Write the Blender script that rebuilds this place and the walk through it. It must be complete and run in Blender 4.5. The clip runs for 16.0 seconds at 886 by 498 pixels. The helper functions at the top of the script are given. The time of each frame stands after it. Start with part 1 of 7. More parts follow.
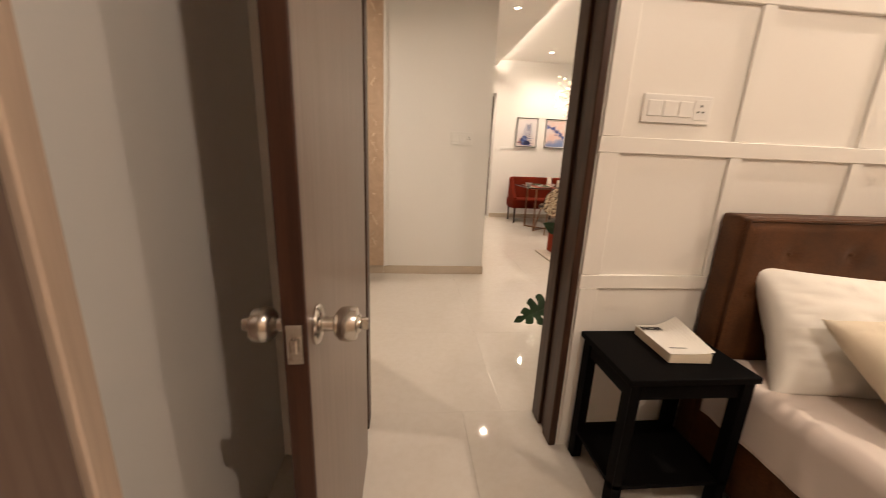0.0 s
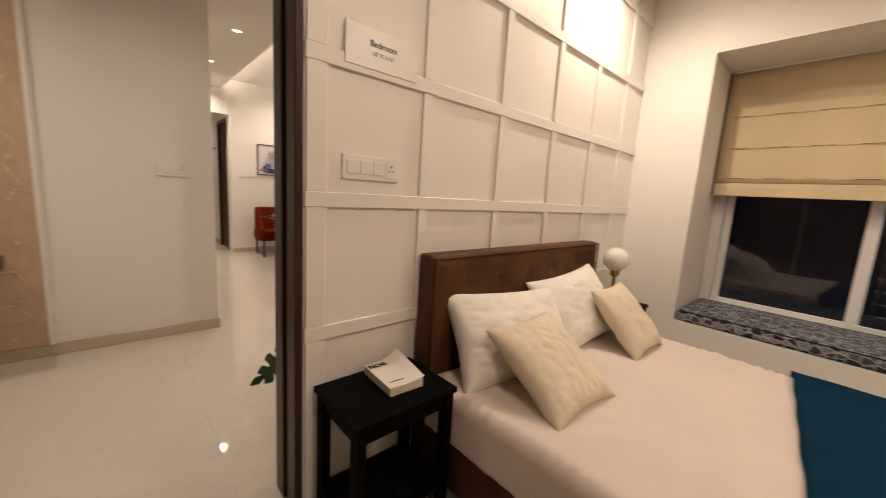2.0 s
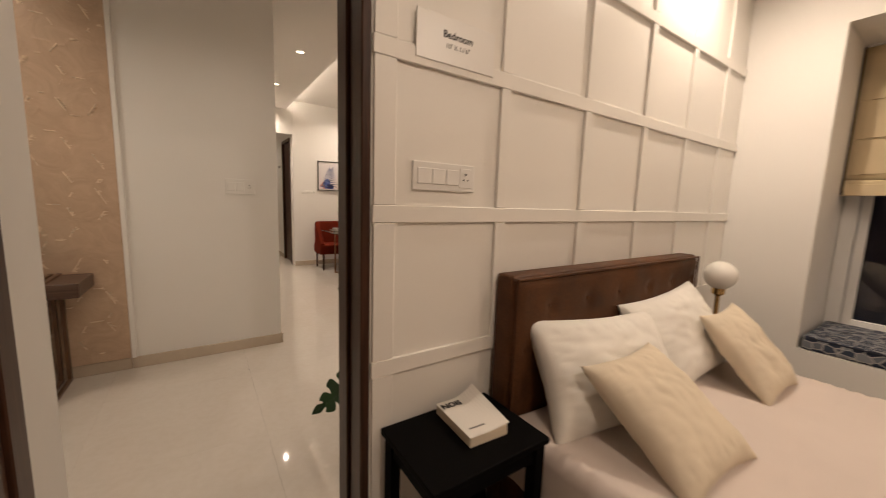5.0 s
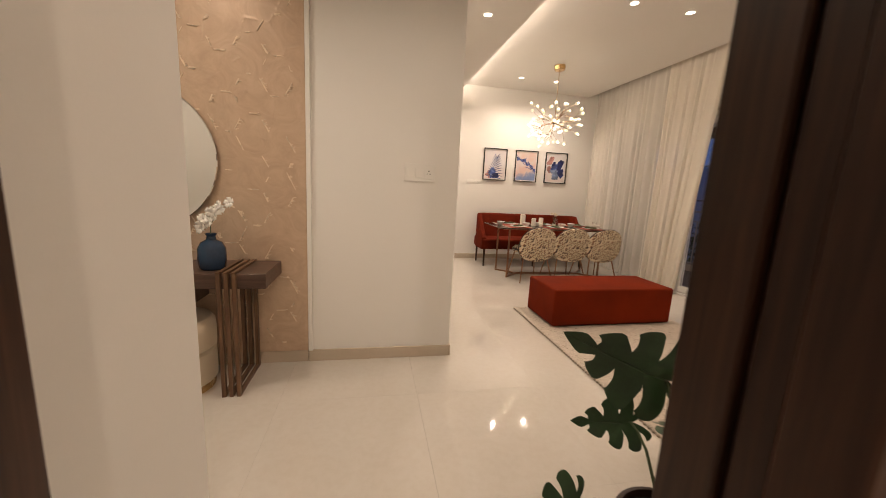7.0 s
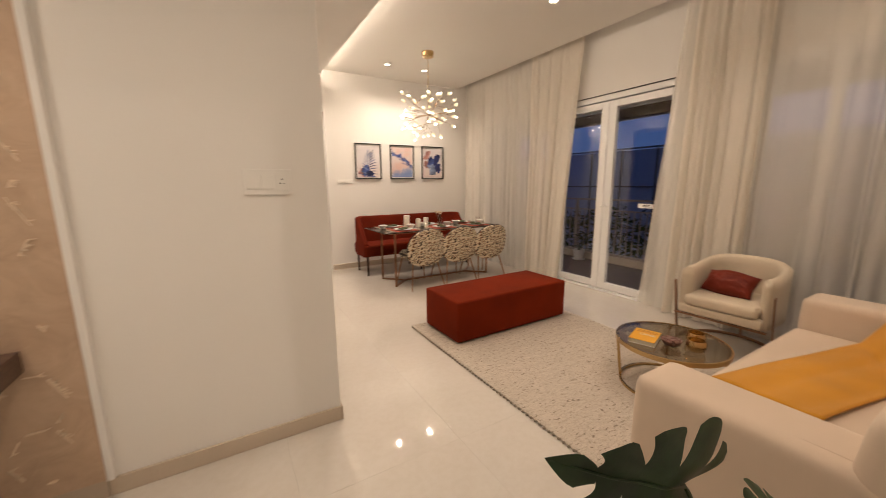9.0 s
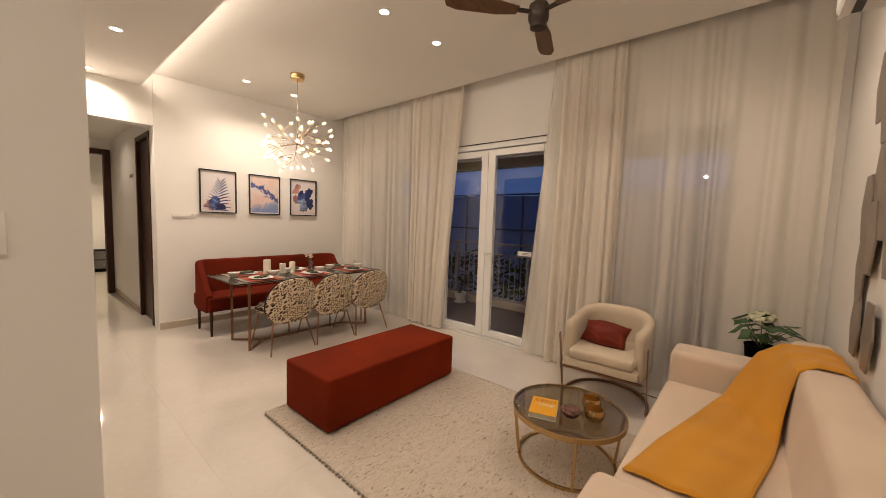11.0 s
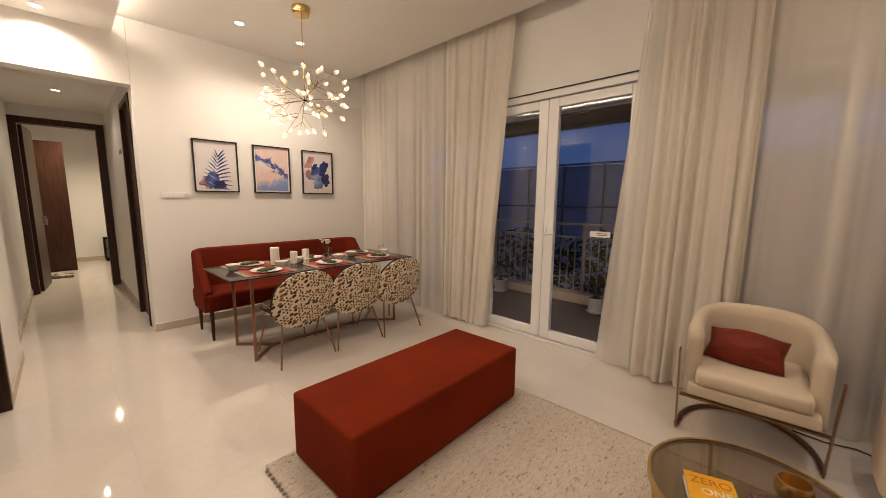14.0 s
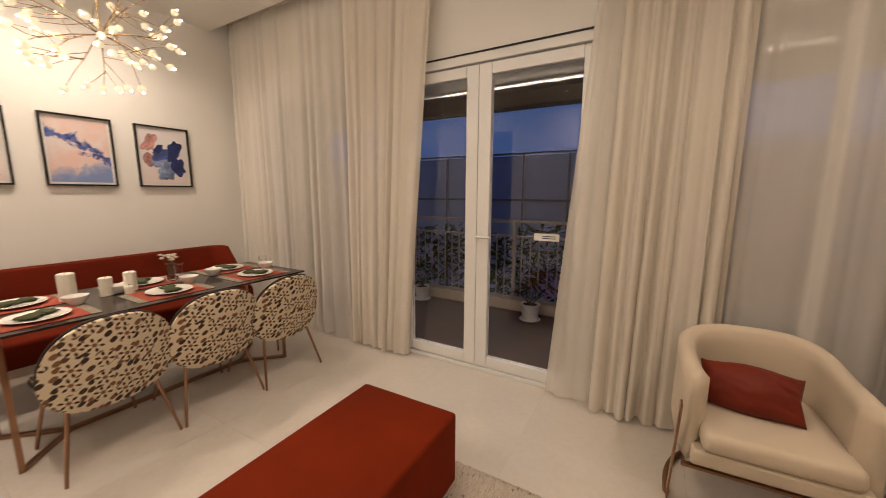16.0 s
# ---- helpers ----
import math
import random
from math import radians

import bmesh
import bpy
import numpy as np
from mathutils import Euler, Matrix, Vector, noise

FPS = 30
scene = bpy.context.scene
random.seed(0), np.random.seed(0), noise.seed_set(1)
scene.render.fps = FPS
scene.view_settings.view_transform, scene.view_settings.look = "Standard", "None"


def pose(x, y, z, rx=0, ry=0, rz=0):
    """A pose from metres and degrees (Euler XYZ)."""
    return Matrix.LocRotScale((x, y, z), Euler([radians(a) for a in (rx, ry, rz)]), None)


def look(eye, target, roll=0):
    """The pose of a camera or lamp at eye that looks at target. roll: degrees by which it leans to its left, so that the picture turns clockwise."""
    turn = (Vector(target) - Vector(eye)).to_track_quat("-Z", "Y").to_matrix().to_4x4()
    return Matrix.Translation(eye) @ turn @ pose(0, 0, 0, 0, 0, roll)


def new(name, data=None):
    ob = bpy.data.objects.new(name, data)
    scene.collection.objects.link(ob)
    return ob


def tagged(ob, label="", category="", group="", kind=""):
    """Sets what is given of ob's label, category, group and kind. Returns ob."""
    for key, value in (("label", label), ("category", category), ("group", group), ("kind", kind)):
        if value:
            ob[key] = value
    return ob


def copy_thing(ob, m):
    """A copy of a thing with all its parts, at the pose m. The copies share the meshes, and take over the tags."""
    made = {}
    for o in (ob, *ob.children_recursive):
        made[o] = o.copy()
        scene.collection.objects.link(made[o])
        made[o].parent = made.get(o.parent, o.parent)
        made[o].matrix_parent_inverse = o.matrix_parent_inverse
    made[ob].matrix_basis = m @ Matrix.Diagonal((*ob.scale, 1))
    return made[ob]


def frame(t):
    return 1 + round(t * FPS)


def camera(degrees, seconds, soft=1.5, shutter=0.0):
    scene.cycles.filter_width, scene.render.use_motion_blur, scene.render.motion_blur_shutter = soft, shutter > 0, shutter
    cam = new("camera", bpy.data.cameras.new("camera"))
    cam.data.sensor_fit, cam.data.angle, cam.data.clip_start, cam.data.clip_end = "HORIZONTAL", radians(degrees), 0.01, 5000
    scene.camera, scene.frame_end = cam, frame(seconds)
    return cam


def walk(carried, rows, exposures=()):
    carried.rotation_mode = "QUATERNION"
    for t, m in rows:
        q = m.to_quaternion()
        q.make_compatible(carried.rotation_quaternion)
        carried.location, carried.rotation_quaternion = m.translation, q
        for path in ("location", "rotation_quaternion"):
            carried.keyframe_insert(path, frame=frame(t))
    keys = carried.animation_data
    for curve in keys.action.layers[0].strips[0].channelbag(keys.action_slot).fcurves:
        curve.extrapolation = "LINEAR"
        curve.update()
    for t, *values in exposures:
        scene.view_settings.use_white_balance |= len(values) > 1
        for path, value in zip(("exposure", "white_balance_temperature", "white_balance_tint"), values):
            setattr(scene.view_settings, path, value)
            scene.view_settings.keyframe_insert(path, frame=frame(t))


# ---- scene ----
cam = camera(101.9, 16.0, soft=0.75, shutter=0.4)
PATH = [
    (0, (-0.774, 1.738, 1.186), (-0.578, 3.665, 0.688), 2.4),
    (0.5, (-0.772, 1.752, 1.214), (-0.211, 3.62, 0.772), 1.7),
    (1, (-0.738, 1.743, 1.242), (0.14, 3.5, 0.863), 2.8),
    (1.5, (-0.658, 1.734, 1.27), (0.42, 3.388, 0.954), 3.0),
    (2, (-0.601, 1.723, 1.295), (0.728, 3.187, 0.993), 3.6),
    (2.5, (-0.651, 1.722, 1.31), (1.0, 2.81, 1.007), 2.3),
    (3, (-0.722, 1.706, 1.316), (1.109, 2.458, 1.031), 1.2),
    (3.5, (-0.74, 1.657, 1.321), (1.171, 2.185, 1.058), 1.8),
    (4, (-0.655, 1.703, 1.298), (1.139, 2.533, 0.997), 0.8),
    (4.5, (-0.569, 1.791, 1.308), (0.841, 3.186, 1.049), 3.5),
    (5, (-0.553, 1.951, 1.292), (0.559, 3.593, 1.033), 1.9),
    (5.2, (-0.561, 2.042, 1.308), (0.471, 3.731, 1.028), 1.6),
    (7.3, (-0.599, 2.871, 1.271), (-0.231, 4.806, 0.923), 3.1),
    (7.5, (-0.603, 2.934, 1.279), (-0.228, 4.866, 0.921), 3.3),
    (8, (-0.536, 3.124, 1.297), (-0.079, 5.045, 0.976), 2.9),
    (8.5, (-0.464, 3.226, 1.316), (0.194, 5.085, 0.981), 2.3),
    (9, (-0.446, 3.364, 1.344), (0.556, 5.058, 0.989), -0.4),
    (9.5, (-0.454, 3.49, 1.361), (0.824, 4.995, 1.041), -0.9),
    (10, (-0.415, 3.554, 1.416), (1.019, 4.934, 1.224), 2.7),
    (10.2, (-0.336, 3.577, 1.423), (1.142, 4.916, 1.271), 3.3),
    (12.3, (0.013, 4.085, 1.434), (1.565, 5.334, 1.253), 0.8),
    (12.5, (0.077, 4.112, 1.431), (1.589, 5.408, 1.246), 1.0),
    (13, (0.18, 4.183, 1.412), (1.615, 5.558, 1.195), 1.0),
    (13.5, (0.265, 4.335, 1.384), (1.694, 5.713, 1.141), 0.9),
    (14, (0.353, 4.517, 1.372), (1.791, 5.881, 1.102), 0.5),
    (14.5, (0.532, 4.647, 1.361), (1.994, 5.989, 1.114), 1.4),
    (15, (0.739, 4.752, 1.366), (2.236, 6.048, 1.085), 1.9),
    (15.5, (0.895, 4.917, 1.351), (2.509, 6.061, 1.057), 1.5),
    (16, (1.040, 5.041, 1.390), (2.748, 6.035, 1.082), 0.2),
]
walk(cam, [(t, look(eye, target, roll)) for t, eye, target, roll in PATH],
     [(0, 0.3), (0.5, 0.15), (1, 0.0), (2, -0.18), (3, -0.16), (3.5, -0.16), (4, -0.16), (4.5, -0.28), (5, -0.32), (6.2, -0.05), (7.5, 0.14), (8, 0.17), (9, 0.10), (10, 0.05), (12.5, -0.08), (16, -0.03)])

# ---- light ----
world = bpy.data.worlds.new("world")
scene.world = world
world.use_nodes = True
world.node_tree.nodes["Background"].inputs["Color"].default_value = (0.042, 0.078, 0.205, 1)
world.node_tree.nodes["Background"].inputs["Strength"].default_value = 0.9
WARM = (1.0, 0.815, 0.655)


def spot(x, y, z, watts, size=150, blend=0.9, colour=WARM, radius=0.022, tilt=(0, 0)):
    d = bpy.data.lights.new("downlight_lamp", "SPOT")
    d.energy, d.color, d.spot_size, d.spot_blend, d.shadow_soft_size = watts, colour, radians(size), blend, radius
    ob = new("downlight_lamp", d)
    ob.matrix_world = pose(x, y, z, *tilt)
    return ob


def strip(x, y, z, sx, sy, watts, rx=0, ry=0, colour=WARM):
    d = bpy.data.lights.new("cove_lamp", "AREA")
    d.shape, d.size, d.size_y, d.energy, d.color = "RECTANGLE", sx, sy, watts, colour
    ob = new("cove_lamp", d)
    ob.matrix_world = pose(x, y, z, rx, ry, 0)
    return ob


DOWNLIGHTS_MAIN = [(1.72, 6.0), (2.32, 6.0), (1.66, 8.43), (2.25, 8.43), (1.72, 3.95), (2.45, 3.95)]
DOWNLIGHTS_LOW = [(0.42, 6.26), (0.40, 7.65), (0.35, 8.92), (-0.35, 4.25), (-1.75, 4.45), (-3.0, 4.6)]
DOWNLIGHTS_BED = [(-0.10, 1.05), (1.45, 0.60), (1.72, 2.68)]
for x, y in DOWNLIGHTS_MAIN:
    spot(x, y, 2.995, 32 if y < 5 else 26 if y < 8 else 55)
for x, y in DOWNLIGHTS_LOW:
    spot(x, y, 2.835, 30 if y < 5 and x > -1 else 46 if y < 5 else 62 if y > 8.5 else 42)
for x, y in DOWNLIGHTS_BED:
    spot(x, y, 2.885, 100 if y > 2 else 54 if x > 1 else 72, 170, 0.9 if y > 2 else 0.4)
strip(0.72, 6.3, 2.93, 0.05, 5.4, 22, 0, -110)
# added fill to brighten the inner passage, no lamp is seen there
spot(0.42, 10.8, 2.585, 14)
spot(0.75, 13.5, 2.8, 250, colour=(1.0, 0.80, 0.56))
spot(-3.2, 3.1, 2.5, 150, colour=(0.62, 0.95, 1.0))
spot(4.4, 5.95, 2.50, 135, 172)


# ---- materials ----
def tree(name):
    m = bpy.data.materials.new(name)
    m.use_nodes = True
    nt = m.node_tree
    return m, nt, nt.nodes["Principled BSDF"]


def add_noise(nt, scale, detail=4.0, rough=0.55, stretch=(1, 1, 1), distort=0.0):
    co = nt.nodes.new("ShaderNodeTexCoord")
    mp = nt.nodes.new("ShaderNodeMapping")
    mp.inputs["Scale"].default_value = stretch
    n = nt.nodes.new("ShaderNodeTexNoise")
    n.inputs["Scale"].default_value, n.inputs["Detail"].default_value, n.inputs["Roughness"].default_value = scale, detail, rough
    n.inputs["Distortion"].default_value = distort
    nt.links.new(co.outputs["Object"], mp.inputs["Vector"])
    nt.links.new(mp.outputs["Vector"], n.inputs["Vector"])
    return n.outputs["Fac"]


def ramp(nt, fac, stops):
    r = nt.nodes.new("ShaderNodeValToRGB")
    e = r.color_ramp.elements
    while len(e) < len(stops):
        e.new(0.5)
    for el, (p, c) in zip(e, stops):
        el.position, el.color = p, (*c, 1)
    nt.links.new(fac, r.inputs["Fac"])
    return r.outputs["Color"]


def mix(nt, a, b, fac, mode="MIX"):
    m = nt.nodes.new("ShaderNodeMix")
    m.data_type, m.blend_type = "RGBA", mode
    for sock, v in ((m.inputs[0], fac), (m.inputs[6], a), (m.inputs[7], b)):
        if isinstance(v, (int, float)):
            sock.default_value = v
        elif isinstance(v, tuple):
            sock.default_value = (*v, 1)
        else:
            nt.links.new(v, sock)
    return m.outputs[2]


def bump(nt, bsdf, height, strength, distance=0.01):
    b = nt.nodes.new("ShaderNodeBump")
    b.inputs["Strength"].default_value, b.inputs["Distance"].default_value = strength, distance
    nt.links.new(height, b.inputs["Height"])
    nt.links.new(b.outputs["Normal"], bsdf.inputs["Normal"])


def surface(name, colour, rough=0.5, metal=0.0, spec=0.5, vary=0.12, scale=3.0, grain=90.0, relief=0.1, stretch=(1, 1, 1), sheen=0.0, spread=0.12, coat=0.0):
    """A plain material whose colour, gloss and relief vary at two scales."""
    m, nt, b = tree(name)
    big, fine = add_noise(nt, scale, 3, 0.5, stretch), add_noise(nt, grain, 3, 0.6, stretch)
    lo, hi = tuple(c * (1 - vary) for c in colour), tuple(min(1, c * (1 + vary)) for c in colour)
    c = ramp(nt, big, ((0.3, lo), (0.7, hi)))
    c = mix(nt, c, ramp(nt, fine, ((0.3, tuple([1 - vary] * 3)), (0.7, (1, 1, 1)))), 0.8, "MULTIPLY")
    nt.links.new(c, b.inputs["Base Color"])
    b.inputs["Metallic"].default_value = metal
    b.inputs["Specular IOR Level"].default_value = spec
    r = nt.nodes.new("ShaderNodeMapRange")
    r.inputs["To Min"].default_value, r.inputs["To Max"].default_value = max(0.02, rough - spread * rough), min(1, rough + spread * rough)
    nt.links.new(big, r.inputs["Value"])
    nt.links.new(r.outputs["Result"], b.inputs["Roughness"])
    b.inputs["Sheen Weight"].default_value = sheen
    b.inputs["Sheen Roughness"].default_value = 0.4
    b.inputs["Coat Weight"].default_value = coat
    if relief:
        bump(nt, b, fine, relief, 0.004)
    return m


def wood(name, dark, light, rough=0.4, axis=2, scale=5.0, coat=0.0):
    m, nt, b = tree(name)
    st = [14.0, 14.0, 14.0]
    st[axis] = 0.7
    g1 = add_noise(nt, scale, 6, 0.6, tuple(st), 0.6)
    g2 = add_noise(nt, 1.3, 2, 0.5)
    c = mix(nt, ramp(nt, g1, ((0.3, dark), (0.7, light))), ramp(nt, g2, ((0.3, (0.85, 0.85, 0.85)), (0.7, (1, 1, 1)))), 1.0, "MULTIPLY")
    nt.links.new(c, b.inputs["Base Color"])
    b.inputs["Roughness"].default_value = rough
    b.inputs["Specular IOR Level"].default_value = 0.3
    b.inputs["Coat Weight"].default_value = coat
    bump(nt, b, g1, 0.12, 0.003)
    return m


def glass(name, tint=(1, 1, 1), rough=0.0):
    m, nt, b = tree(name)
    b.inputs["Base Color"].default_value = (*tint, 1)
    b.inputs["Transmission Weight"].default_value = 1.0
    b.inputs["Roughness"].default_value = rough
    b.inputs["IOR"].default_value = 1.45
    return m


def glow(name, colour, strength):
    m, nt, b = tree(name)
    b.inputs["Base Color"].default_value = (*colour, 1)
    b.inputs["Emission Color"].default_value = (*colour, 1)
    b.inputs["Emission Strength"].default_value = strength
    return m


def tile_stone(name):
    """Polished cream vitrified tile, each piece with its own faint cloud."""
    m, nt, b = tree(name)
    info = nt.nodes.new("ShaderNodeObjectInfo")
    n1, n2 = add_noise(nt, 1.6, 5, 0.6, (1, 1, 1), 1.2), add_noise(nt, 26, 3, 0.6)
    c = ramp(nt, n1, ((0.3, (0.63, 0.58, 0.515)), (0.55, (0.655, 0.61, 0.55)), (0.75, (0.68, 0.64, 0.58))))
    c = mix(nt, c, ramp(nt, n2, ((0.35, (0.95, 0.94, 0.92)), (0.6, (1, 1, 1)))), 0.6, "MULTIPLY")
    c = mix(nt, c, ramp(nt, info.outputs["Random"], ((0.0, (0.985, 0.982, 0.978)), (1.0, (1, 1, 1)))), 1.0, "MULTIPLY")
    nt.links.new(c, b.inputs["Base Color"])
    b.inputs["Roughness"].default_value = 0.04
    b.inputs["Specular IOR Level"].default_value = 0.55
    return m


WHITE = surface("white_paint", (0.80, 0.775, 0.735), 0.6, vary=0.015, scale=1.2, grain=160, relief=0.03)
CEIL = surface("ceiling_paint", (0.80, 0.775, 0.73), 0.75, vary=0.015, scale=1.0, grain=120, relief=0.02)
PANELPAINT = surface("satin_panel_paint", (0.80, 0.77, 0.715), 0.38, vary=0.015, scale=1.5, grain=140, relief=0.02)
SKIRT = surface("beige_stone_skirting", (0.56, 0.47, 0.37), 0.25, vary=0.05, scale=4)
TILE = tile_stone("polished_cream_tile")
GROUT = surface("grout", (0.64, 0.595, 0.53), 0.5, vary=0.05)
DARKWOOD = wood("dark_stained_wood", (0.022, 0.0095, 0.0055), (0.075, 0.031, 0.017), 0.38, 2, 4)
LEAFWOOD = wood("laminate_door_face", (0.135, 0.092, 0.072), (0.19, 0.135, 0.108), 0.34, 2, 4, 0.08)
EDGEWOOD = wood("reddish_door_edge", (0.034, 0.0135, 0.008), (0.066, 0.027, 0.015), 0.4, 2, 5)
PALEWOOD = wood("pale_pink_laminate", (0.52, 0.40, 0.31), (0.66, 0.53, 0.42), 0.42, 2, 3)
BLACKWOOD = surface("black_lacquered_wood", (0.0035, 0.003, 0.003), 0.6, spec=0.05, vary=0.2, scale=6, grain=60, relief=0.05)
RUST = surface("rust_velvet", (0.18, 0.0185, 0.003), 0.95, spec=0.12, vary=0.22, scale=2.2, grain=320, relief=0.16)
RUSTBENCH = surface("dark_rust_velvet", (0.135, 0.015, 0.005), 0.95, spec=0.1, vary=0.2, scale=2.5, grain=320, relief=0.16)
RUSTSATIN = surface("rust_satin", (0.165, 0.018, 0.006), 0.55, spec=0.25, vary=0.14, scale=6, grain=260, relief=0.1, sheen=0.04)
CREAMCLOTH = surface("cream_boucle", (0.63, 0.53, 0.40), 0.9, vary=0.07, scale=3, grain=420, relief=0.3, sheen=0.2)
SOFACLOTH = surface("beige_linen_sofa", (0.66, 0.53, 0.41), 0.9, vary=0.05, scale=3, grain=520, relief=0.25, sheen=0.15)
SHEET = surface("blush_bed_sheet", (0.67, 0.585, 0.53), 0.85, vary=0.04, scale=2.5, grain=380, relief=0.12)
PILLOWWHITE = surface("white_cotton", (0.80, 0.77, 0.71), 0.85, vary=0.03, scale=5, grain=300, relief=0.12)
PILLOWCREAM = surface("cream_cotton", (0.70, 0.61, 0.47), 0.85, vary=0.05, scale=5, grain=300, relief=0.18)
TEAL = surface("teal_throw", (0.002, 0.029, 0.064), 0.9, spec=0.1, vary=0.15, scale=3, grain=360, relief=0.25)
MUSTARD = surface("mustard_knit", (0.60, 0.27, 0.018), 0.9, vary=0.1, scale=4, grain=260, relief=0.45, sheen=0.2)
LEATHER = surface("brown_leather", (0.10, 0.04, 0.015), 0.55, spec=0.25, vary=0.4, scale=5, grain=140, relief=0.16, spread=0.3)
BRASS = surface("brushed_brass", (0.60, 0.41, 0.19), 0.26, 1.0, vary=0.06, scale=8)
COPPER = surface("rose_gold_metal", (0.36, 0.205, 0.125), 0.32, 1.0, vary=0.08, scale=8)
CHROME = surface("satin_steel", (0.62, 0.58, 0.53), 0.22, 1.0, vary=0.04)
UPVC = surface("white_upvc", (0.80, 0.79, 0.77), 0.35, vary=0.015, relief=0.0)
PLASTIC = surface("white_plastic", (0.80, 0.78, 0.74), 0.3, vary=0.01, relief=0.0)
BLACKMETAL = surface("black_metal", (0.012, 0.011, 0.010), 0.4, 0.3, vary=0.1)
CERAMIC = surface("white_glazed_ceramic", (0.80, 0.77, 0.72), 0.12, vary=0.02, relief=0.0)
WAX = surface("ivory_wax", (0.80, 0.75, 0.64), 0.5, vary=0.03)
LEAFGREEN = surface("monstera_leaf", (0.016, 0.052, 0.013), 0.38, vary=0.3, scale=9, grain=60, relief=0.1)
STEM = surface("plant_stem", (0.06, 0.09, 0.03), 0.5, vary=0.2)
SOIL = surface("soil", (0.03, 0.02, 0.013), 0.95, vary=0.4, scale=20, grain=80, relief=0.6)
BALCONYFLOOR = surface("brown_balcony_tile", (0.12, 0.075, 0.05), 0.5, vary=0.15, scale=5)
OUTWALL = surface("grey_brown_render", (0.16, 0.125, 0.10), 0.8, vary=0.1, scale=2)
PANE = glass("clear_pane")
SMOKE = glass("smoked_glass", (0.34, 0.28, 0.20))
LAMPGLOW = glow("lamp_glow", (1.0, 0.86, 0.66), 10)
m, nt, b = tree("mirror_silver")
b.inputs["Base Color"].default_value, b.inputs["Metallic"].default_value, b.inputs["Roughness"].default_value = (0.86, 0.86, 0.83, 1), 1.0, 0.01
MIRROR = m


# ---- mesh helpers ----
def finish(bm, name, mat, parent=None, label="", smooth=False):
    bmesh.ops.recalc_face_normals(bm, faces=bm.faces[:])
    me = bpy.data.meshes.new(name)
    bm.to_mesh(me)
    bm.free()
    me.materials.append(mat)
    if smooth:
        me.shade_smooth()
        if smooth != "all":
            me.set_sharp_from_angle(angle=radians(38))
    ob = new(name, me)
    if parent:
        ob.parent = parent
    if label:
        ob["label"] = label
    return ob


def part(name, bm, mat, parent, label="", smooth=False):
    return finish(bm, name, mat, parent, label, smooth)


def thing(name, label, category, m=None, group="", kind=""):
    ob = new(name)
    ob.empty_display_size = 0.1
    if m is not None:
        ob.matrix_world = m
    return tagged(ob, label, category, group, kind)


def structure(name, bm, mat, label="", category="", smooth=False):
    return tagged(finish(bm, name, mat, None, "", smooth), label, category, "", "structure")


def box(lo, hi, bevel=0.0, seg=2, bm=None):
    own = bmesh.new()
    bmesh.ops.create_cube(own, size=1)
    for v in own.verts:
        v.co = Vector(((lo[i] + hi[i]) / 2 + v.co[i] * (hi[i] - lo[i]) for i in range(3)))
    if bevel:
        bmesh.ops.bevel(own, geom=own.edges[:], offset=bevel, segments=seg, profile=0.6, affect="EDGES")
    return merge(bm, own)


def merge(bm, own):
    if bm is None:
        return own
    tmp = bpy.data.meshes.new("tmp")
    own.to_mesh(tmp)
    own.free()
    bm.from_mesh(tmp)
    bpy.data.meshes.remove(tmp)
    return bm


def bar(p, q, w, h=None, bm=None, bevel=0.0, up=(0, 0, 1)):
    """A straight bar from p to q, w wide and h deep."""
    h = h or w
    p, q = Vector(p), Vector(q)
    d = (q - p).normalized()
    u = Vector(up) if abs(d.dot(Vector(up))) < 0.98 else Vector((0, 1, 0))
    s = d.cross(u).normalized()
    u = s.cross(d)
    own = bmesh.new()
    bmesh.ops.create_cube(own, size=1)
    L = (q - p).length
    for v in own.verts:
        v.co = (p + q) / 2 + s * v.co.x * w + d * v.co.y * L + u * v.co.z * h
    if bevel:
        bmesh.ops.bevel(own, geom=own.edges[:], offset=bevel, segments=2, affect="EDGES")
    return merge(bm, own)


def tube(pts, r, seg=8, bm=None, closed=False):
    """A round rod along points; r is one radius or one for each point."""
    pts = [Vector(p) for p in pts]
    n = len(pts)
    rs = r if isinstance(r, (list, tuple)) else [r] * n
    bm = bm or bmesh.new()
    rings, u = [], None
    for i, p in enumerate(pts):
        a, c = (pts[i - 1] if i or closed else p), (pts[(i + 1) % n] if i < n - 1 or closed else p)
        d = (c - a).normalized()
        if u is None:
            u = d.cross(Vector((0.31, 0.2, 0.93))).normalized()
        u = (u - d * u.dot(d)).normalized()
        w = d.cross(u)
        rings.append([bm.verts.new(p + (u * math.cos(k * math.tau / seg) + w * math.sin(k * math.tau / seg)) * rs[i]) for k in range(seg)])
    for i in range(n if closed else n - 1):
        A, B = rings[i], rings[(i + 1) % n]
        for k in range(seg):
            bm.faces.new((A[k], A[(k + 1) % seg], B[(k + 1) % seg], B[k]))
    if not closed:
        bm.faces.new(rings[0][::-1])
        bm.faces.new(rings[-1])
    return bm


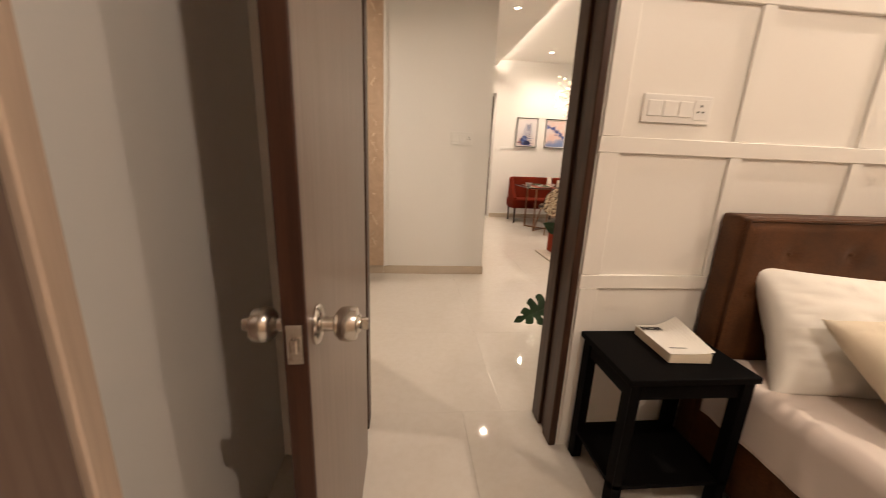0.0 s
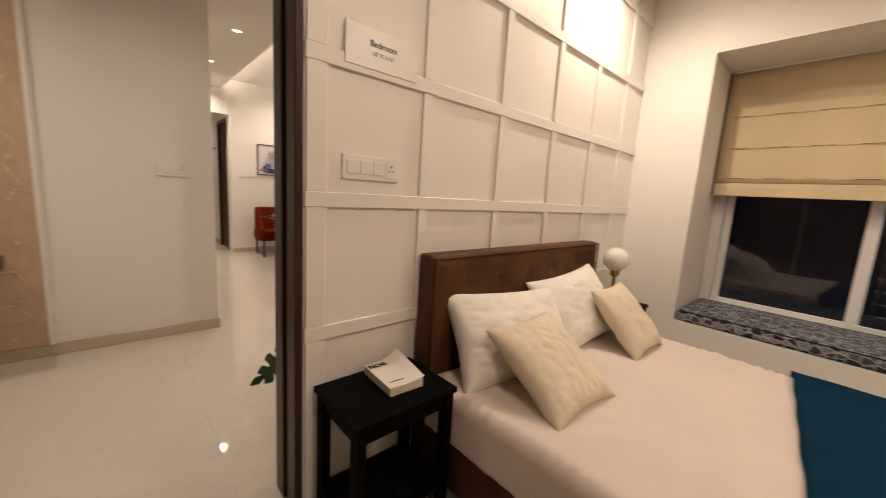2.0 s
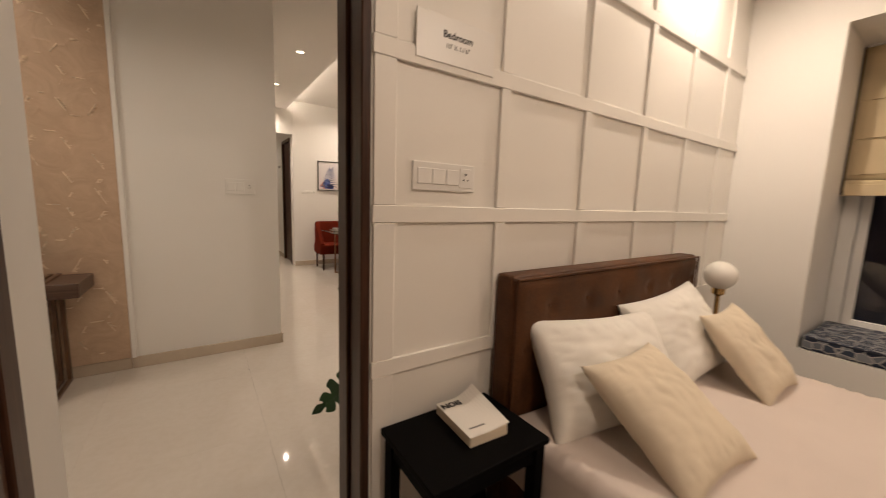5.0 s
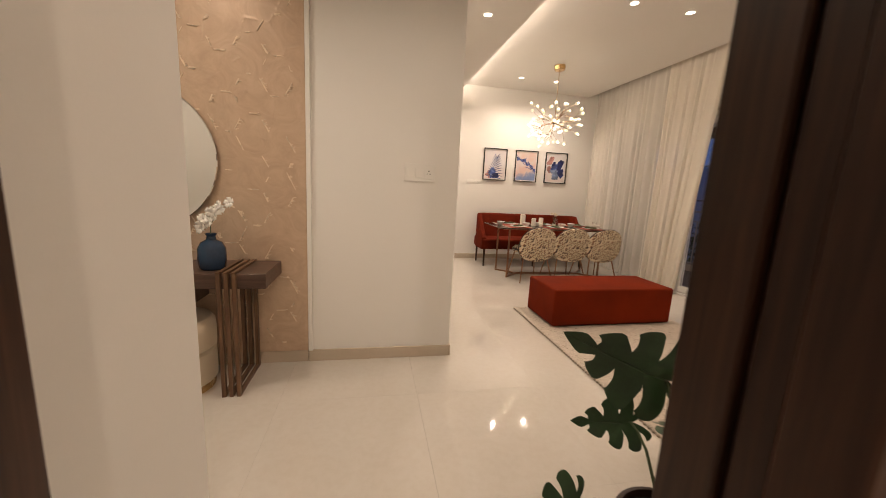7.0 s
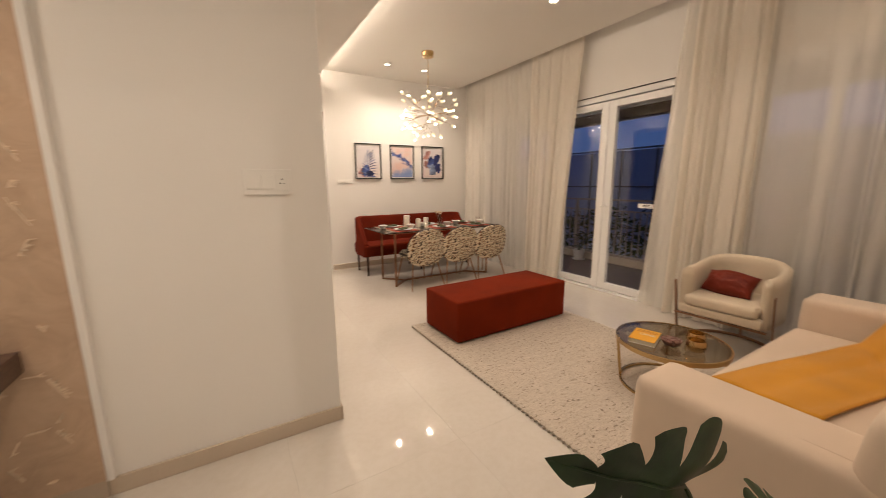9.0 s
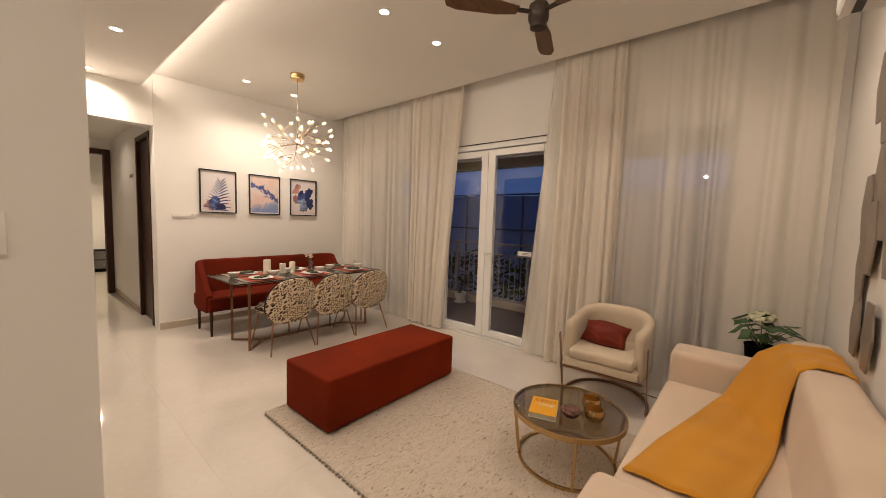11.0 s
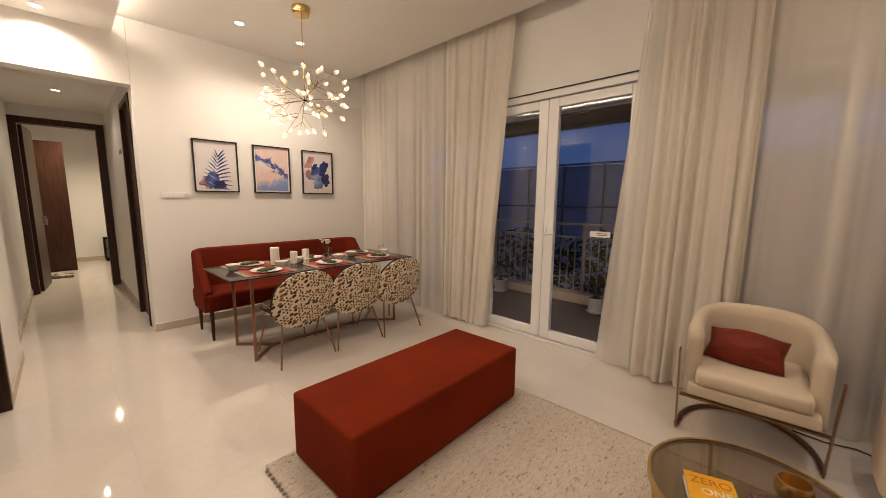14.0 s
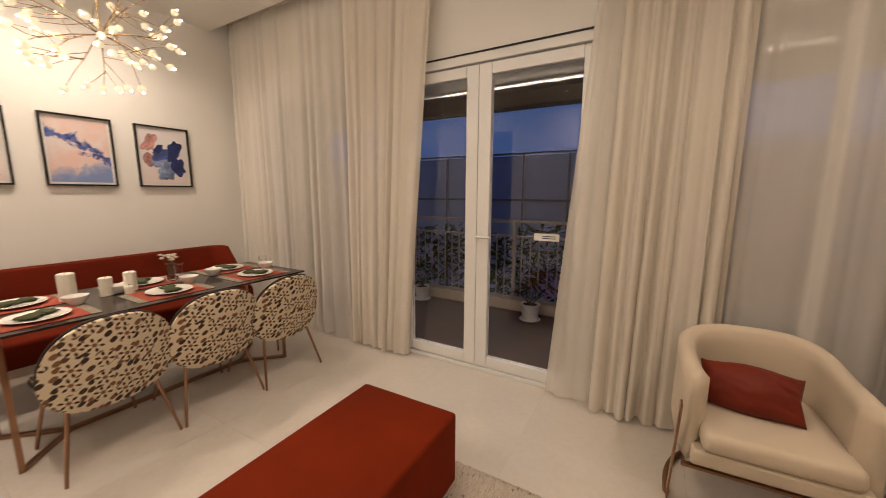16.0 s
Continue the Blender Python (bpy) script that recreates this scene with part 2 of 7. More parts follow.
def lathe(profile, seg=24, at=(0, 0, 0), bm=None):
    """Turned shape from (radius, height) pairs."""
    bm = bm or bmesh.new()
    at = Vector(at)
    rings = []
    for r, z in profile:
        if r < 1e-5:
            rings.append([bm.verts.new(at + Vector((0, 0, z)))])
        else:
            rings.append([bm.verts.new(at + Vector((r * math.cos(k * math.tau / seg), r * math.sin(k * math.tau / seg), z))) for k in range(seg)])
    for A, B in zip(rings, rings[1:]):
        for k in range(seg):
            a, a2, b2, b = A[k % len(A)], A[(k + 1) % len(A)], B[(k + 1) % len(B)], B[k % len(B)]
            f = list(dict.fromkeys((a, a2, b2, b)))
            if len(f) > 2:
                bm.faces.new(f)
    return bm


def slab(outline, z0, z1, bevel=0.0, seg=2):
    """An upright prism over an outline in x and y."""
    bm = bmesh.new()
    lo = [bm.verts.new((x, y, z0)) for x, y in outline]
    hi = [bm.verts.new((x, y, z1)) for x, y in outline]
    n = len(lo)
    bm.faces.new(lo[::-1])
    bm.faces.new(hi)
    for i in range(n):
        bm.faces.new((lo[i], lo[(i + 1) % n], hi[(i + 1) % n], hi[i]))
    if bevel:
        e = [e for e in bm.edges if abs(e.verts[0].co.z - e.verts[1].co.z) < 1e-6]
        bmesh.ops.bevel(bm, geom=e, offset=bevel, segments=seg, affect="EDGES")
    return bm


def cushion(w, d, h, n=18, puff=2.6, wob=0.012, seed=0, pinch=0.0, waist=0.10, crease=0.0):
    """A stuffed pillow, w by d, h thick, lying flat about its centre, with drawn-in sides and pointed corners."""
    bm = bmesh.new()
    grids = []
    for side in (1, -1):
        g = []
        for i in range(n + 1):
            row = []
            for j in range(n + 1):
                u, v = i / n * 2 - 1, j / n * 2 - 1
                e = max(0.0, (1 - abs(u) ** puff) * (1 - abs(v) ** puff)) ** 0.48
                px = u * (1 - waist * (1 - v * v) * abs(u) ** 3)
                py = v * (1 - 0.10 * (1 - u * u) * abs(v) ** 3)
                nz = noise.noise(Vector((u * 2.1 + seed, v * 2.1, side * 3.0))) * wob + noise.noise(Vector((u * 5.5, v * 5.5 + seed, 7))) * wob * 0.45
                if crease:
                    du, dv = math.exp(-((abs(u) - 0.80) / 0.16) ** 2), math.exp(-((abs(v) - 0.80) / 0.16) ** 2)
                    nz += crease * (du * max(0, noise.noise(Vector((u * 3.5, v * 17 + seed, 3)))) + dv * max(0, noise.noise(Vector((u * 17, v * 3.5 + seed, 5)))))
                    nz -= crease * 1.3 * max(0, noise.noise(Vector((u * 3.1 + v * 4.2, v * 1.6 - u, seed + 2.0)))) ** 2
                row.append((px * w / 2, py * d / 2, side * (h / 2 * e + nz * e - pinch * e * math.exp(-8 * (u * u + v * v)))))
            g.append(row)
        grids.append(g)
    top = [[bm.verts.new(p) for p in row] for row in grids[0]]
    bot = [[top[i][j] if i in (0, n) or j in (0, n) else bm.verts.new(grids[1][i][j]) for j in range(n + 1)] for i in range(n + 1)]
    for i in range(n):
        for j in range(n):
            bm.faces.new((top[i][j], top[i + 1][j], top[i + 1][j + 1], top[i][j + 1]))
            bm.faces.new((bot[i][j], bot[i][j + 1], bot[i + 1][j + 1], bot[i + 1][j]))
    return bm


def sheet(fn, nu, nv, thick=0.0):
    """A surface grid fn(u, v), u and v from 0 to 1, thickened along its normals."""
    bm = bmesh.new()
    g = [[bm.verts.new(fn(i / nu, j / nv)) for j in range(nv + 1)] for i in range(nu + 1)]
    for i in range(nu):
        for j in range(nv):
            bm.faces.new((g[i][j], g[i + 1][j], g[i + 1][j + 1], g[i][j + 1]))
    if thick:
        bm.normal_update()
        bmesh.ops.solidify(bm, geom=bm.faces[:], thickness=thick)
    return bm


def moved(bm, m):
    bmesh.ops.transform(bm, matrix=m, verts=bm.verts[:])
    return bm


# ---- structure ----
def wall(name, lo, hi, mat=None, label="plain white painted wall", holes=()):
    """A wall block; holes are (lo, hi) blocks cut right through, along its thin side."""
    thin = 0 if hi[0] - lo[0] < hi[1] - lo[1] else 1
    run = 1 - thin
    us = sorted({lo[run], hi[run], *(h[0] for h in holes), *(h[1] for h in holes)})
    zs = sorted({lo[2], hi[2], *(h[2] for h in holes), *(h[3] for h in holes)})
    bm = bmesh.new()

    def solid(i, j):
        if i < 0 or j < 0 or i >= len(us) - 1 or j >= len(zs) - 1:
            return False
        u, z = (us[i] + us[i + 1]) / 2, (zs[j] + zs[j + 1]) / 2
        return not any(h[0] < u < h[1] and h[2] < z < h[3] for h in holes)

    def vert(u, t, z):
        c = [0, 0, z]
        c[run], c[thin] = u, t
        return bm.verts.new(c)

    t0, t1 = lo[thin], hi[thin]
    for i in range(len(us) - 1):
        for j in range(len(zs) - 1):
            if not solid(i, j):
                continue
            a, b2, c, d = us[i], us[i + 1], zs[j], zs[j + 1]
            for t in (t0, t1):
                bm.faces.new([vert(a, t, c), vert(b2, t, c), vert(b2, t, d), vert(a, t, d)])
            for di, dj, p, q in ((-1, 0, (a, c), (a, d)), (1, 0, (b2, c), (b2, d)), (0, -1, (a, c), (b2, c)), (0, 1, (a, d), (b2, d))):
                if not solid(i + di, j + dj):
                    bm.faces.new([vert(p[0], t0, p[1]), vert(q[0], t0, q[1]), vert(q[0], t1, q[1]), vert(p[0], t1, p[1])])
    bmesh.ops.remove_doubles(bm, verts=bm.verts[:], dist=1e-5)
    return structure(name, bm, mat or WHITE, label, "wall")


# bedroom: x -1.25..2.61, y 0.17..2.98; foyer y 3.17..5.30; living room to y 9.10; passage to 12.08
wall_bed_north = wall("wall_bedroom_north", (-1.40, 2.98, 0), (2.85, 3.18, 3.15), PANELPAINT, "white satin wall behind the bed", [(-0.97, -0.13, -1, 2.42)])
wall("wall_living_south", (0.06, 3.182, 0), (3.65, 3.30, 3.15))
wall("wall_bedroom_east", (2.61, 0.02, 0), (2.82, 2.978, 3.15), None, "white wall round the bedroom bay window", [(0.66, 2.51, 0.43, 2.40)])
wall("wall_bay_north", (2.822, 2.512, 0), (3.40, 2.66, 3.15))
wall("wall_bay_south", (2.822, 0.50, 0), (3.40, 0.658, 3.15))
wall("wall_bay_sill", (2.822, 0.66, 0), (3.40, 2.51, 0.43), None, "white bay window seat base")
wall("wall_bay_head", (2.822, 0.66, 2.40), (3.40, 2.51, 3.15), None, "white bay window head")
wall("wall_bedroom_south", (-1.40, 0.02, 0), (2.608, 0.17, 3.15), PALEWOOD, "pale pinkish wood laminate wall")
wall("wall_bedroom_west", (-1.40, 0.172, 0), (-1.25, 2.978, 3.15))
wall("wall_foyer_return", (-1.30, 3.183, 0), (-1.005, 3.70, 3.15))
wall("wall_foyer_south", (-4.4, 3.50, 0), (-1.302, 3.70, 3.15), None, "white wall with a bathroom doorway", [(-3.60, -2.74, -1, 2.2)])
wall("wall_foyer_west", (-4.4, 3.702, 0), (-4.25, 5.30, 3.15))
wall("wall_console", (-4.4, 5.302, 0), (-0.20, 5.45, 3.15), None, "white wall beside the textured console wall")
wall("wall_passage_west", (-0.20, 5.302, 0), (0.0, 9.098, 3.15), None, "white passage wall with a dark door", [(7.20, 8.08, -1, 2.42)])
wall("wall_passage_far_west", (-0.25, 9.10, 0), (-0.05, 12.08, 3.15))
wall("wall_dining_north", (0.90, 9.10, 0), (3.65, 9.25, 3.15), None, "white wall behind the dining bench")
wall("wall_opening_head", (-0.05, 9.10, 2.42), (0.898, 9.25, 3.15), None, "white header over the passage")
wall("wall_passage_east", (0.90, 9.252, 0), (1.05, 12.08, 3.15), None, "white passage wall", [(9.34, 10.10, -1, 2.40)])
wall("wall_passage_end", (-0.25, 12.082, 0), (1.05, 12.22, 3.15), None, "white wall round the far door", [(0.02, 0.80, -1, 2.36)])
wall("wall_far_north", (-1.6, 15.4, 0), (2.4, 15.5, 3.15))
wall("wall_far_west", (-1.7, 12.222, 0), (-1.6, 15.5, 3.15))
wall("wall_far_east", (1.42, 12.222, 0), (1.52, 15.398, 3.15))
wall("wall_living_east", (3.50, 3.302, 0), (3.65, 9.098, 3.15), None, "white wall with balcony doors and windows", [(5.35, 6.91, -1, 2.36), (7.05, 8.62, -1, 2.34), (3.85, 4.75, -1, 2.34)])
wall("wall_bath_back", (-4.4, 2.0, 0), (-2.2, 2.1, 3.15), CERAMIC, "pale bathroom wall")
wall("wall_bath_west", (-4.4, 2.102, 0), (-4.3, 3.498, 3.15), CERAMIC, "pale bathroom wall")
wall("wall_bath_east", (-2.3, 2.102, 0), (-2.2, 3.498, 3.15), CERAMIC, "pale bathroom wall")


def ceiling(name, lo, hi, label):
    return structure(name, box(lo, hi), CEIL, label, "ceiling")


ceiling("ceiling_bedroom", (-1.4, 0.0, 2.90), (2.82, 2.98, 3.10), "white bedroom ceiling")
ceiling("ceiling_living", (0.60, 3.30, 3.01), (3.26, 9.10, 3.16), "white false ceiling over the living room")
ceiling("ceiling_curtain_pocket", (3.26, 3.30, 3.14), (3.50, 9.10, 3.20), "recess for the curtain track")
ceiling("ceiling_foyer", (-4.4, 3.18, 2.85), (0.80, 5.302, 2.88), "lowered white foyer ceiling")
ceiling("ceiling_passage", (0.0, 5.302, 2.85), (0.80, 9.10, 2.88), "lowered white passage ceiling with a lit cove edge")
ceiling("ceiling_above_cove", (-4.4, 3.18, 3.16), (0.60, 9.3, 3.2), "slab above the lowered ceiling")
ceiling("ceiling_inner_passage", (-0.25, 9.25, 2.60), (1.05, 12.08, 2.64), "white passage ceiling")
ceiling("ceiling_far_room", (-1.7, 12.08, 2.90), (2.4, 15.5, 2.94), "white ceiling of the far room")
ceiling("ceiling_bathroom", (-4.4, 2.0, 2.6), (-2.2, 3.498, 2.64), "white bathroom ceiling")
structure("subfloor", box((-4.5, -0.1, -0.2), (3.66, 15.6, -0.012)), GROUT, "concrete bed under the tiles", "floor")
floor = tagged(new("floor"), "polished cream vitrified tile floor", "floor", "", "structure")


# ---- doors, trims and wall fittings ----
def door_frame(name, label, boxes, mat=None):
    ob = thing(name, label, "door frame", kind="structure")
    for n, lo, hi in boxes:
        part(n, box(lo, hi, 0.004, 1), mat or DARKWOOD, ob)
    return ob


# bedroom doorway: stepped dark frame on both sides
door_frame("door_1", "dark stained wooden bedroom door frame", [
    ("jamb", (-0.158, 2.972, 0), (-0.128, 3.05, 2.42)), ("stop", (-0.146, 3.052, 0), (-0.128, 3.10, 2.42)), ("jamb", (-0.158, 3.102, 0), (-0.128, 3.19, 2.42)),
    ("jamb", (-0.972, 2.972, 0), (-0.93, 3.05, 2.42)), ("stop", (-0.972, 3.052, 0), (-0.942, 3.10, 2.42)), ("jamb", (-0.972, 3.102, 0), (-0.93, 3.19, 2.42)),
    ("head", (-0.93, 2.972, 2.36), (-0.158, 3.19, 2.42))])
door_frame("door_2", "dark wooden frame of the passage side door", [
    ("jamb", (-0.10, 8.02, 0), (0.012, 8.085, 2.42)), ("jamb", (-0.10, 7.195, 0), (0.012, 7.26, 2.42)), ("head", (-0.10, 7.26, 2.36), (0.012, 8.02, 2.42)),
    ("door_leaf", (-0.16, 7.262, 0.005), (-0.12, 8.018, 2.358))])
door_frame("door_3", "dark wooden door in the passage wall", [
    ("jamb", (0.888, 9.335, 0), (1.0, 9.40, 2.40)), ("jamb", (0.888, 10.04, 0), (1.0, 10.105, 2.40)), ("head", (0.888, 9.40, 2.34), (1.0, 10.04, 2.40)),
    ("door_leaf", (0.93, 9.402, 0.005), (0.97, 10.038, 2.338))])
far_door = door_frame("door_4", "dark wooden frame of the far bedroom door", [
    ("jamb", (-0.05, 12.068, 0), (0.025, 12.23, 2.44)), ("jamb", (0.795, 12.068, 0), (0.886, 12.23, 2.44)), ("head", (0.025, 12.068, 2.355), (0.795, 12.23, 2.44))])
leaf = part("door_leaf", moved(box((0, -0.02, 0.005), (0.74, 0.02, 2.35), 0.003, 1), pose(0.045, 12.25, 0, 0, 0, 85)), EDGEWOOD, far_door, "open dark wooden door leaf")
part("door_handle", moved(bar((0.6, -0.055, 1.0), (0.72, -0.055, 1.0), 0.02, 0.02, box((0.68, -0.06, 0.93), (0.71, -0.02, 1.07))), pose(0.045, 12.25, 0, 0, 0, 85)), CHROME, leaf)
door_frame("door_5", "dark wooden bathroom door frame", [
    ("jamb", (-2.79, 3.49, 0), (-2.735, 3.712, 2.2)), ("jamb", (-3.605, 3.49, 0), (-3.55, 3.712, 2.2)), ("head", (-3.55, 3.49, 2.14), (-2.79, 3.712, 2.2))])


def bedroom_door():
    """The open leaf, hinged at the west jamb and swung into the room."""
    ob = thing("door", "open laminated wooden door with round steel knobs", "door", pose(-0.935, 2.968, 0, 0, 0, -89.4))
    part("door_leaf", box((0, -0.014, 0.006), (0.755, 0.014, 2.35), 0.001, 1), LEAFWOOD, ob)
    part("edge_band", box((0.7555, -0.0165, 0.006), (0.765, 0.0165, 2.35), 0.002, 1), EDGEWOOD, ob, "reddish brown edge lipping")
    part("latch_plate", box((0.7652, -0.011, 0.895), (0.7672, 0.011, 0.955), 0.001, 1), CHROME, ob)
    part("latch", box((0.7673, -0.006, 0.915), (0.774, 0.006, 0.935), 0.003, 2), CHROME, ob)
    for s in (1, -1):
        prof = [(0.0, 0), (0.031, 0), (0.031, 0.004), (0.027, 0.008), (0.012, 0.011), (0.011, 0.027), (0.019, 0.031), (0.026, 0.038), (0.028, 0.051), (0.025, 0.062), (0.016, 0.064), (0.014, 0.068), (0.0, 0.068)]
        knob = part("knob", moved(lathe(prof, 28), pose(0.705, s * 0.0145, 0.927, -90 * s)), CHROME, ob, smooth=True)
        part("thumb_turn", moved(box((-0.004, -0.010, 0.0), (0.004, 0.010, 0.012), 0.002, 1), pose(0.705, s * 0.0826, 0.927, -90 * s)), CHROME, knob)


bedroom_door()


def wardrobe():
    ob = thing("wardrobe", "grey-brown laminated wardrobe with pale wooden edge", "wardrobe", pose(-1.249, 0.95, 0))
    part("body", box((0, 0, 0.0), (0.05, 1.205, 2.3), 0.002, 1), LEAFWOOD, ob)
    part("edge", box((0.0, 1.207, 0.0), (0.070, 1.245, 2.3), 0.003, 1), PALEWOOD, ob, "pale wooden edge strip")
    for k in range(2):
        part("wardrobe_door", box((0.0505, 0.01 + 0.598 * k, 0.08), (0.066, 0.60 + 0.598 * k, 2.25), 0.002, 1), LEAFWOOD, ob)


wardrobe()

# battens on the wall behind the bed
BX = [-0.085, 0.395, 0.893, 1.380, 1.850, 2.320]
BZ = [0.75, 1.25, 1.735, 2.235, 2.72]


def wall_battens():
    t = 0.014
    for z in BZ:
        part("rail", box((-0.125, 2.98 - t, z - 0.027), (2.606, 2.9795, z + 0.027), 0.002, 1), PANELPAINT, wall_bed_north)
    for i, x in enumerate(BX):
        w = 0.036 if i == 0 else 0.024
        zs = [0.72 if i else 0.0] + BZ + [2.898]
        for a, b2 in zip(zs, zs[1:]):
            if b2 - a > 0.1:
                part("stile", box((x - w, 2.98 - t + 0.001, a + 0.0275), (x + w, 2.9795, b2 - 0.0275), 0.002, 1), PANELPAINT, wall_bed_north)


wall_battens()


def skirting(name, lo, hi):
    structure(name, box(lo, hi, 0.003, 1), SKIRT, "beige stone skirting", "skirting")


skirting("baseboard", (2.596, 0.182, 0), (2.609, 2.96, 0.085))
skirting("baseboard", (-1.2, 0.171, 0), (2.594, 0.184, 0.085))
skirting("baseboard", (-1.015, 5.288, 0), (-0.0, 5.301, 0.085))
skirting("baseboard", (0.001, 5.288, 0), (0.013, 7.19, 0.085))
skirting("baseboard", (0.001, 8.09, 0), (0.013, 9.098, 0.085))
skirting("baseboard", (0.905, 9.086, 0), (3.49, 9.099, 0.085))
skirting("baseboard", (0.886, 10.11, 0), (0.899, 12.06, 0.085))
skirting("baseboard", (-0.049, 9.26, 0), (-0.036, 12.06, 0.085))
skirting("baseboard", (-4.2, 5.289, 0), (-1.017, 5.3, 0.085))
skirting("baseboard", (-1.5, 15.386, 0), (1.41, 15.399, 0.085))


def switch_plate(name, label, m, w, h, keys, sockets=0):
    """A wall plate: x along the wall, z up, facing -y."""
    ob = thing(name, label, "switch plate", m)
    part("plate", box((-w / 2, -0.009, -h / 2), (w / 2, 0, h / 2), 0.003, 2), PLASTIC, ob)
    n = keys + sockets
    cell = w * 0.9 / n
    for i in range(n):
        x = -w * 0.45 + cell * (i + 0.5)
        if i < keys:
            part("rocker", box((x - cell * 0.45, -0.013, -h * 0.28), (x + cell * 0.45, -0.0092, h * 0.28), 0.002, 1), PLASTIC, ob)
        else:
            s = part("socket", box((x - cell * 0.45, -0.011, -h * 0.36), (x + cell * 0.45, -0.0092, h * 0.36), 0.001, 1), PLASTIC, ob)
            for dx, dz, r in ((0, 0.013, 0.004), (-0.009, -0.006, 0.0032), (0.009, -0.006, 0.0032)):
                part("pin_hole", moved(lathe([(0, 0), (r, 0), (r, 0.001), (0, 0.001)], 10), pose(x + dx, -0.0112, dz, 90)), BLACKMETAL, s)
    return ob


switch_plate("switch_plate", "white plate of switches and socket beside the bed", pose(0.137, 2.979, 1.375), 0.25, 0.092, 3, 1)
switch_plate("switch_plate", "white plate of switches on the foyer wall", pose(-0.275, 5.301, 1.36), 0.21, 0.12, 2, 1)
switch_plate("switch_plate", "low white switch plate beside the pictures", pose(1.17, 9.099, 1.395), 0.25, 0.06, 4, 1)
switch_plate("socket_plate", "white socket on the wood laminate wall", pose(1.38, 0.171, 0.58, 0, 0, 180), 0.09, 0.09, 1, 1)


def lettering(name, body, size, m, mat, parent, align="CENTER", thick=0.0004, squash=1.0, heavy=0.0):
    c = bpy.data.curves.new(name, "FONT")
    c.body, c.size, c.align_x, c.extrude, c.offset = body, size, align, thick, heavy
    tmp = new(name, c)
    me = bpy.data.meshes.new_from_object(tmp.evaluated_get(bpy.context.evaluated_depsgraph_get()))
    bpy.data.objects.remove(tmp)
    me.transform(m @ Matrix.Diagonal((squash, 1, 1, 1)))
    me.materials.append(mat)
    ob = new(name, me)
    ob.parent = parent
    return ob


def room_sign():
    ob = thing("room_sign", "white acrylic sign reading Bedroom and its size", "sign", pose(0.165, 2.966, 1.80))
    part("plate", box((-0.155, -0.004, -0.07), (0.155, 0, 0.07), 0.001, 1), PLASTIC, ob)
    ink = surface("black_ink", (0.01, 0.01, 0.01), 0.6, vary=0.0, relief=0)
    lettering("room_name", "Bedroom", 0.031, pose(0.0, -0.0045, 0.008, 90), ink, ob, heavy=0.0005)
    lettering("room_size", "10' X 11'6\"", 0.0215, pose(0.0, -0.0045, -0.022, 90), ink, ob)
    return ob


room_sign()


# ---- bedroom things ----
def night_table(m, label):
    ob = thing("nightstand", label, "nightstand", m, "nightstands")
    w, d, h = 0.445, 0.325, 0.55
    part("tabletop", box((0, 0, h - 0.022), (w, d, h), 0.004, 2), BLACKWOOD, ob)
    for x, y in ((0.03, 0.03), (w - 0.03, 0.03), (0.03, d - 0.03), (w - 0.03, d - 0.03)):
        part("leg", bar((x, y, 0), (x, y, h - 0.023), 0.036, 0.036, bevel=0.003), BLACKWOOD, ob)
    for lo, hi in (((0.05, 0.022, h - 0.085), (w - 0.05, 0.04, h - 0.0225)), ((0.05, d - 0.04, h - 0.085), (w - 0.05, d - 0.022, h - 0.0225)), ((0.022, 0.05, h - 0.085), (0.04, d - 0.05, h - 0.0225)), ((w - 0.04, 0.05, h - 0.085), (w - 0.022, d - 0.05, h - 0.0225))):
        part("apron", box(lo, hi), BLACKWOOD, ob)
    part("shelf", box((0.012, 0.012, 0.12), (w - 0.012, d - 0.012, 0.138), 0.002, 1), BLACKWOOD, ob)
    return ob


night_table(pose(-0.093, 2.635, 0), "black lacquered wooden nightstand with a low shelf")
night_table(pose(1.96, 2.635, 0), "black lacquered nightstand under the globe lamp")


def paperback():
    ob = thing("book", "thick white paperback with a curling cover", "book", pose(0.175, 2.825, 0.551, 0, 0, -3))
    part("page_block", box((-0.074, -0.104, 0), (0.072, 0.104, 0.034), 0.002, 1), surface("page_paper", (0.72, 0.64, 0.50), 0.9, vary=0.05, grain=300), ob)
    cov = part("cover", sheet(lambda u, v: (-0.076 + 0.152 * u, -0.106 + 0.212 * v, 0.036 + 0.09 * max(0, u - 0.4) ** 2 * (0.25 + v)), 14, 6, 0.001), PILLOWWHITE, ob, "white curled cover")
    ink = surface("grey_ink", (0.02, 0.02, 0.024), 0.7, vary=0.1, relief=0)
    lettering("title", "NOISE", 0.036, pose(-0.022, 0.062, 0.0378), ink, cov, squash=0.95, heavy=0.0012)
    part("author_line", box((-0.055, -0.070, 0.0374), (0.005, -0.066, 0.0378)), ink, cov)


paperback()


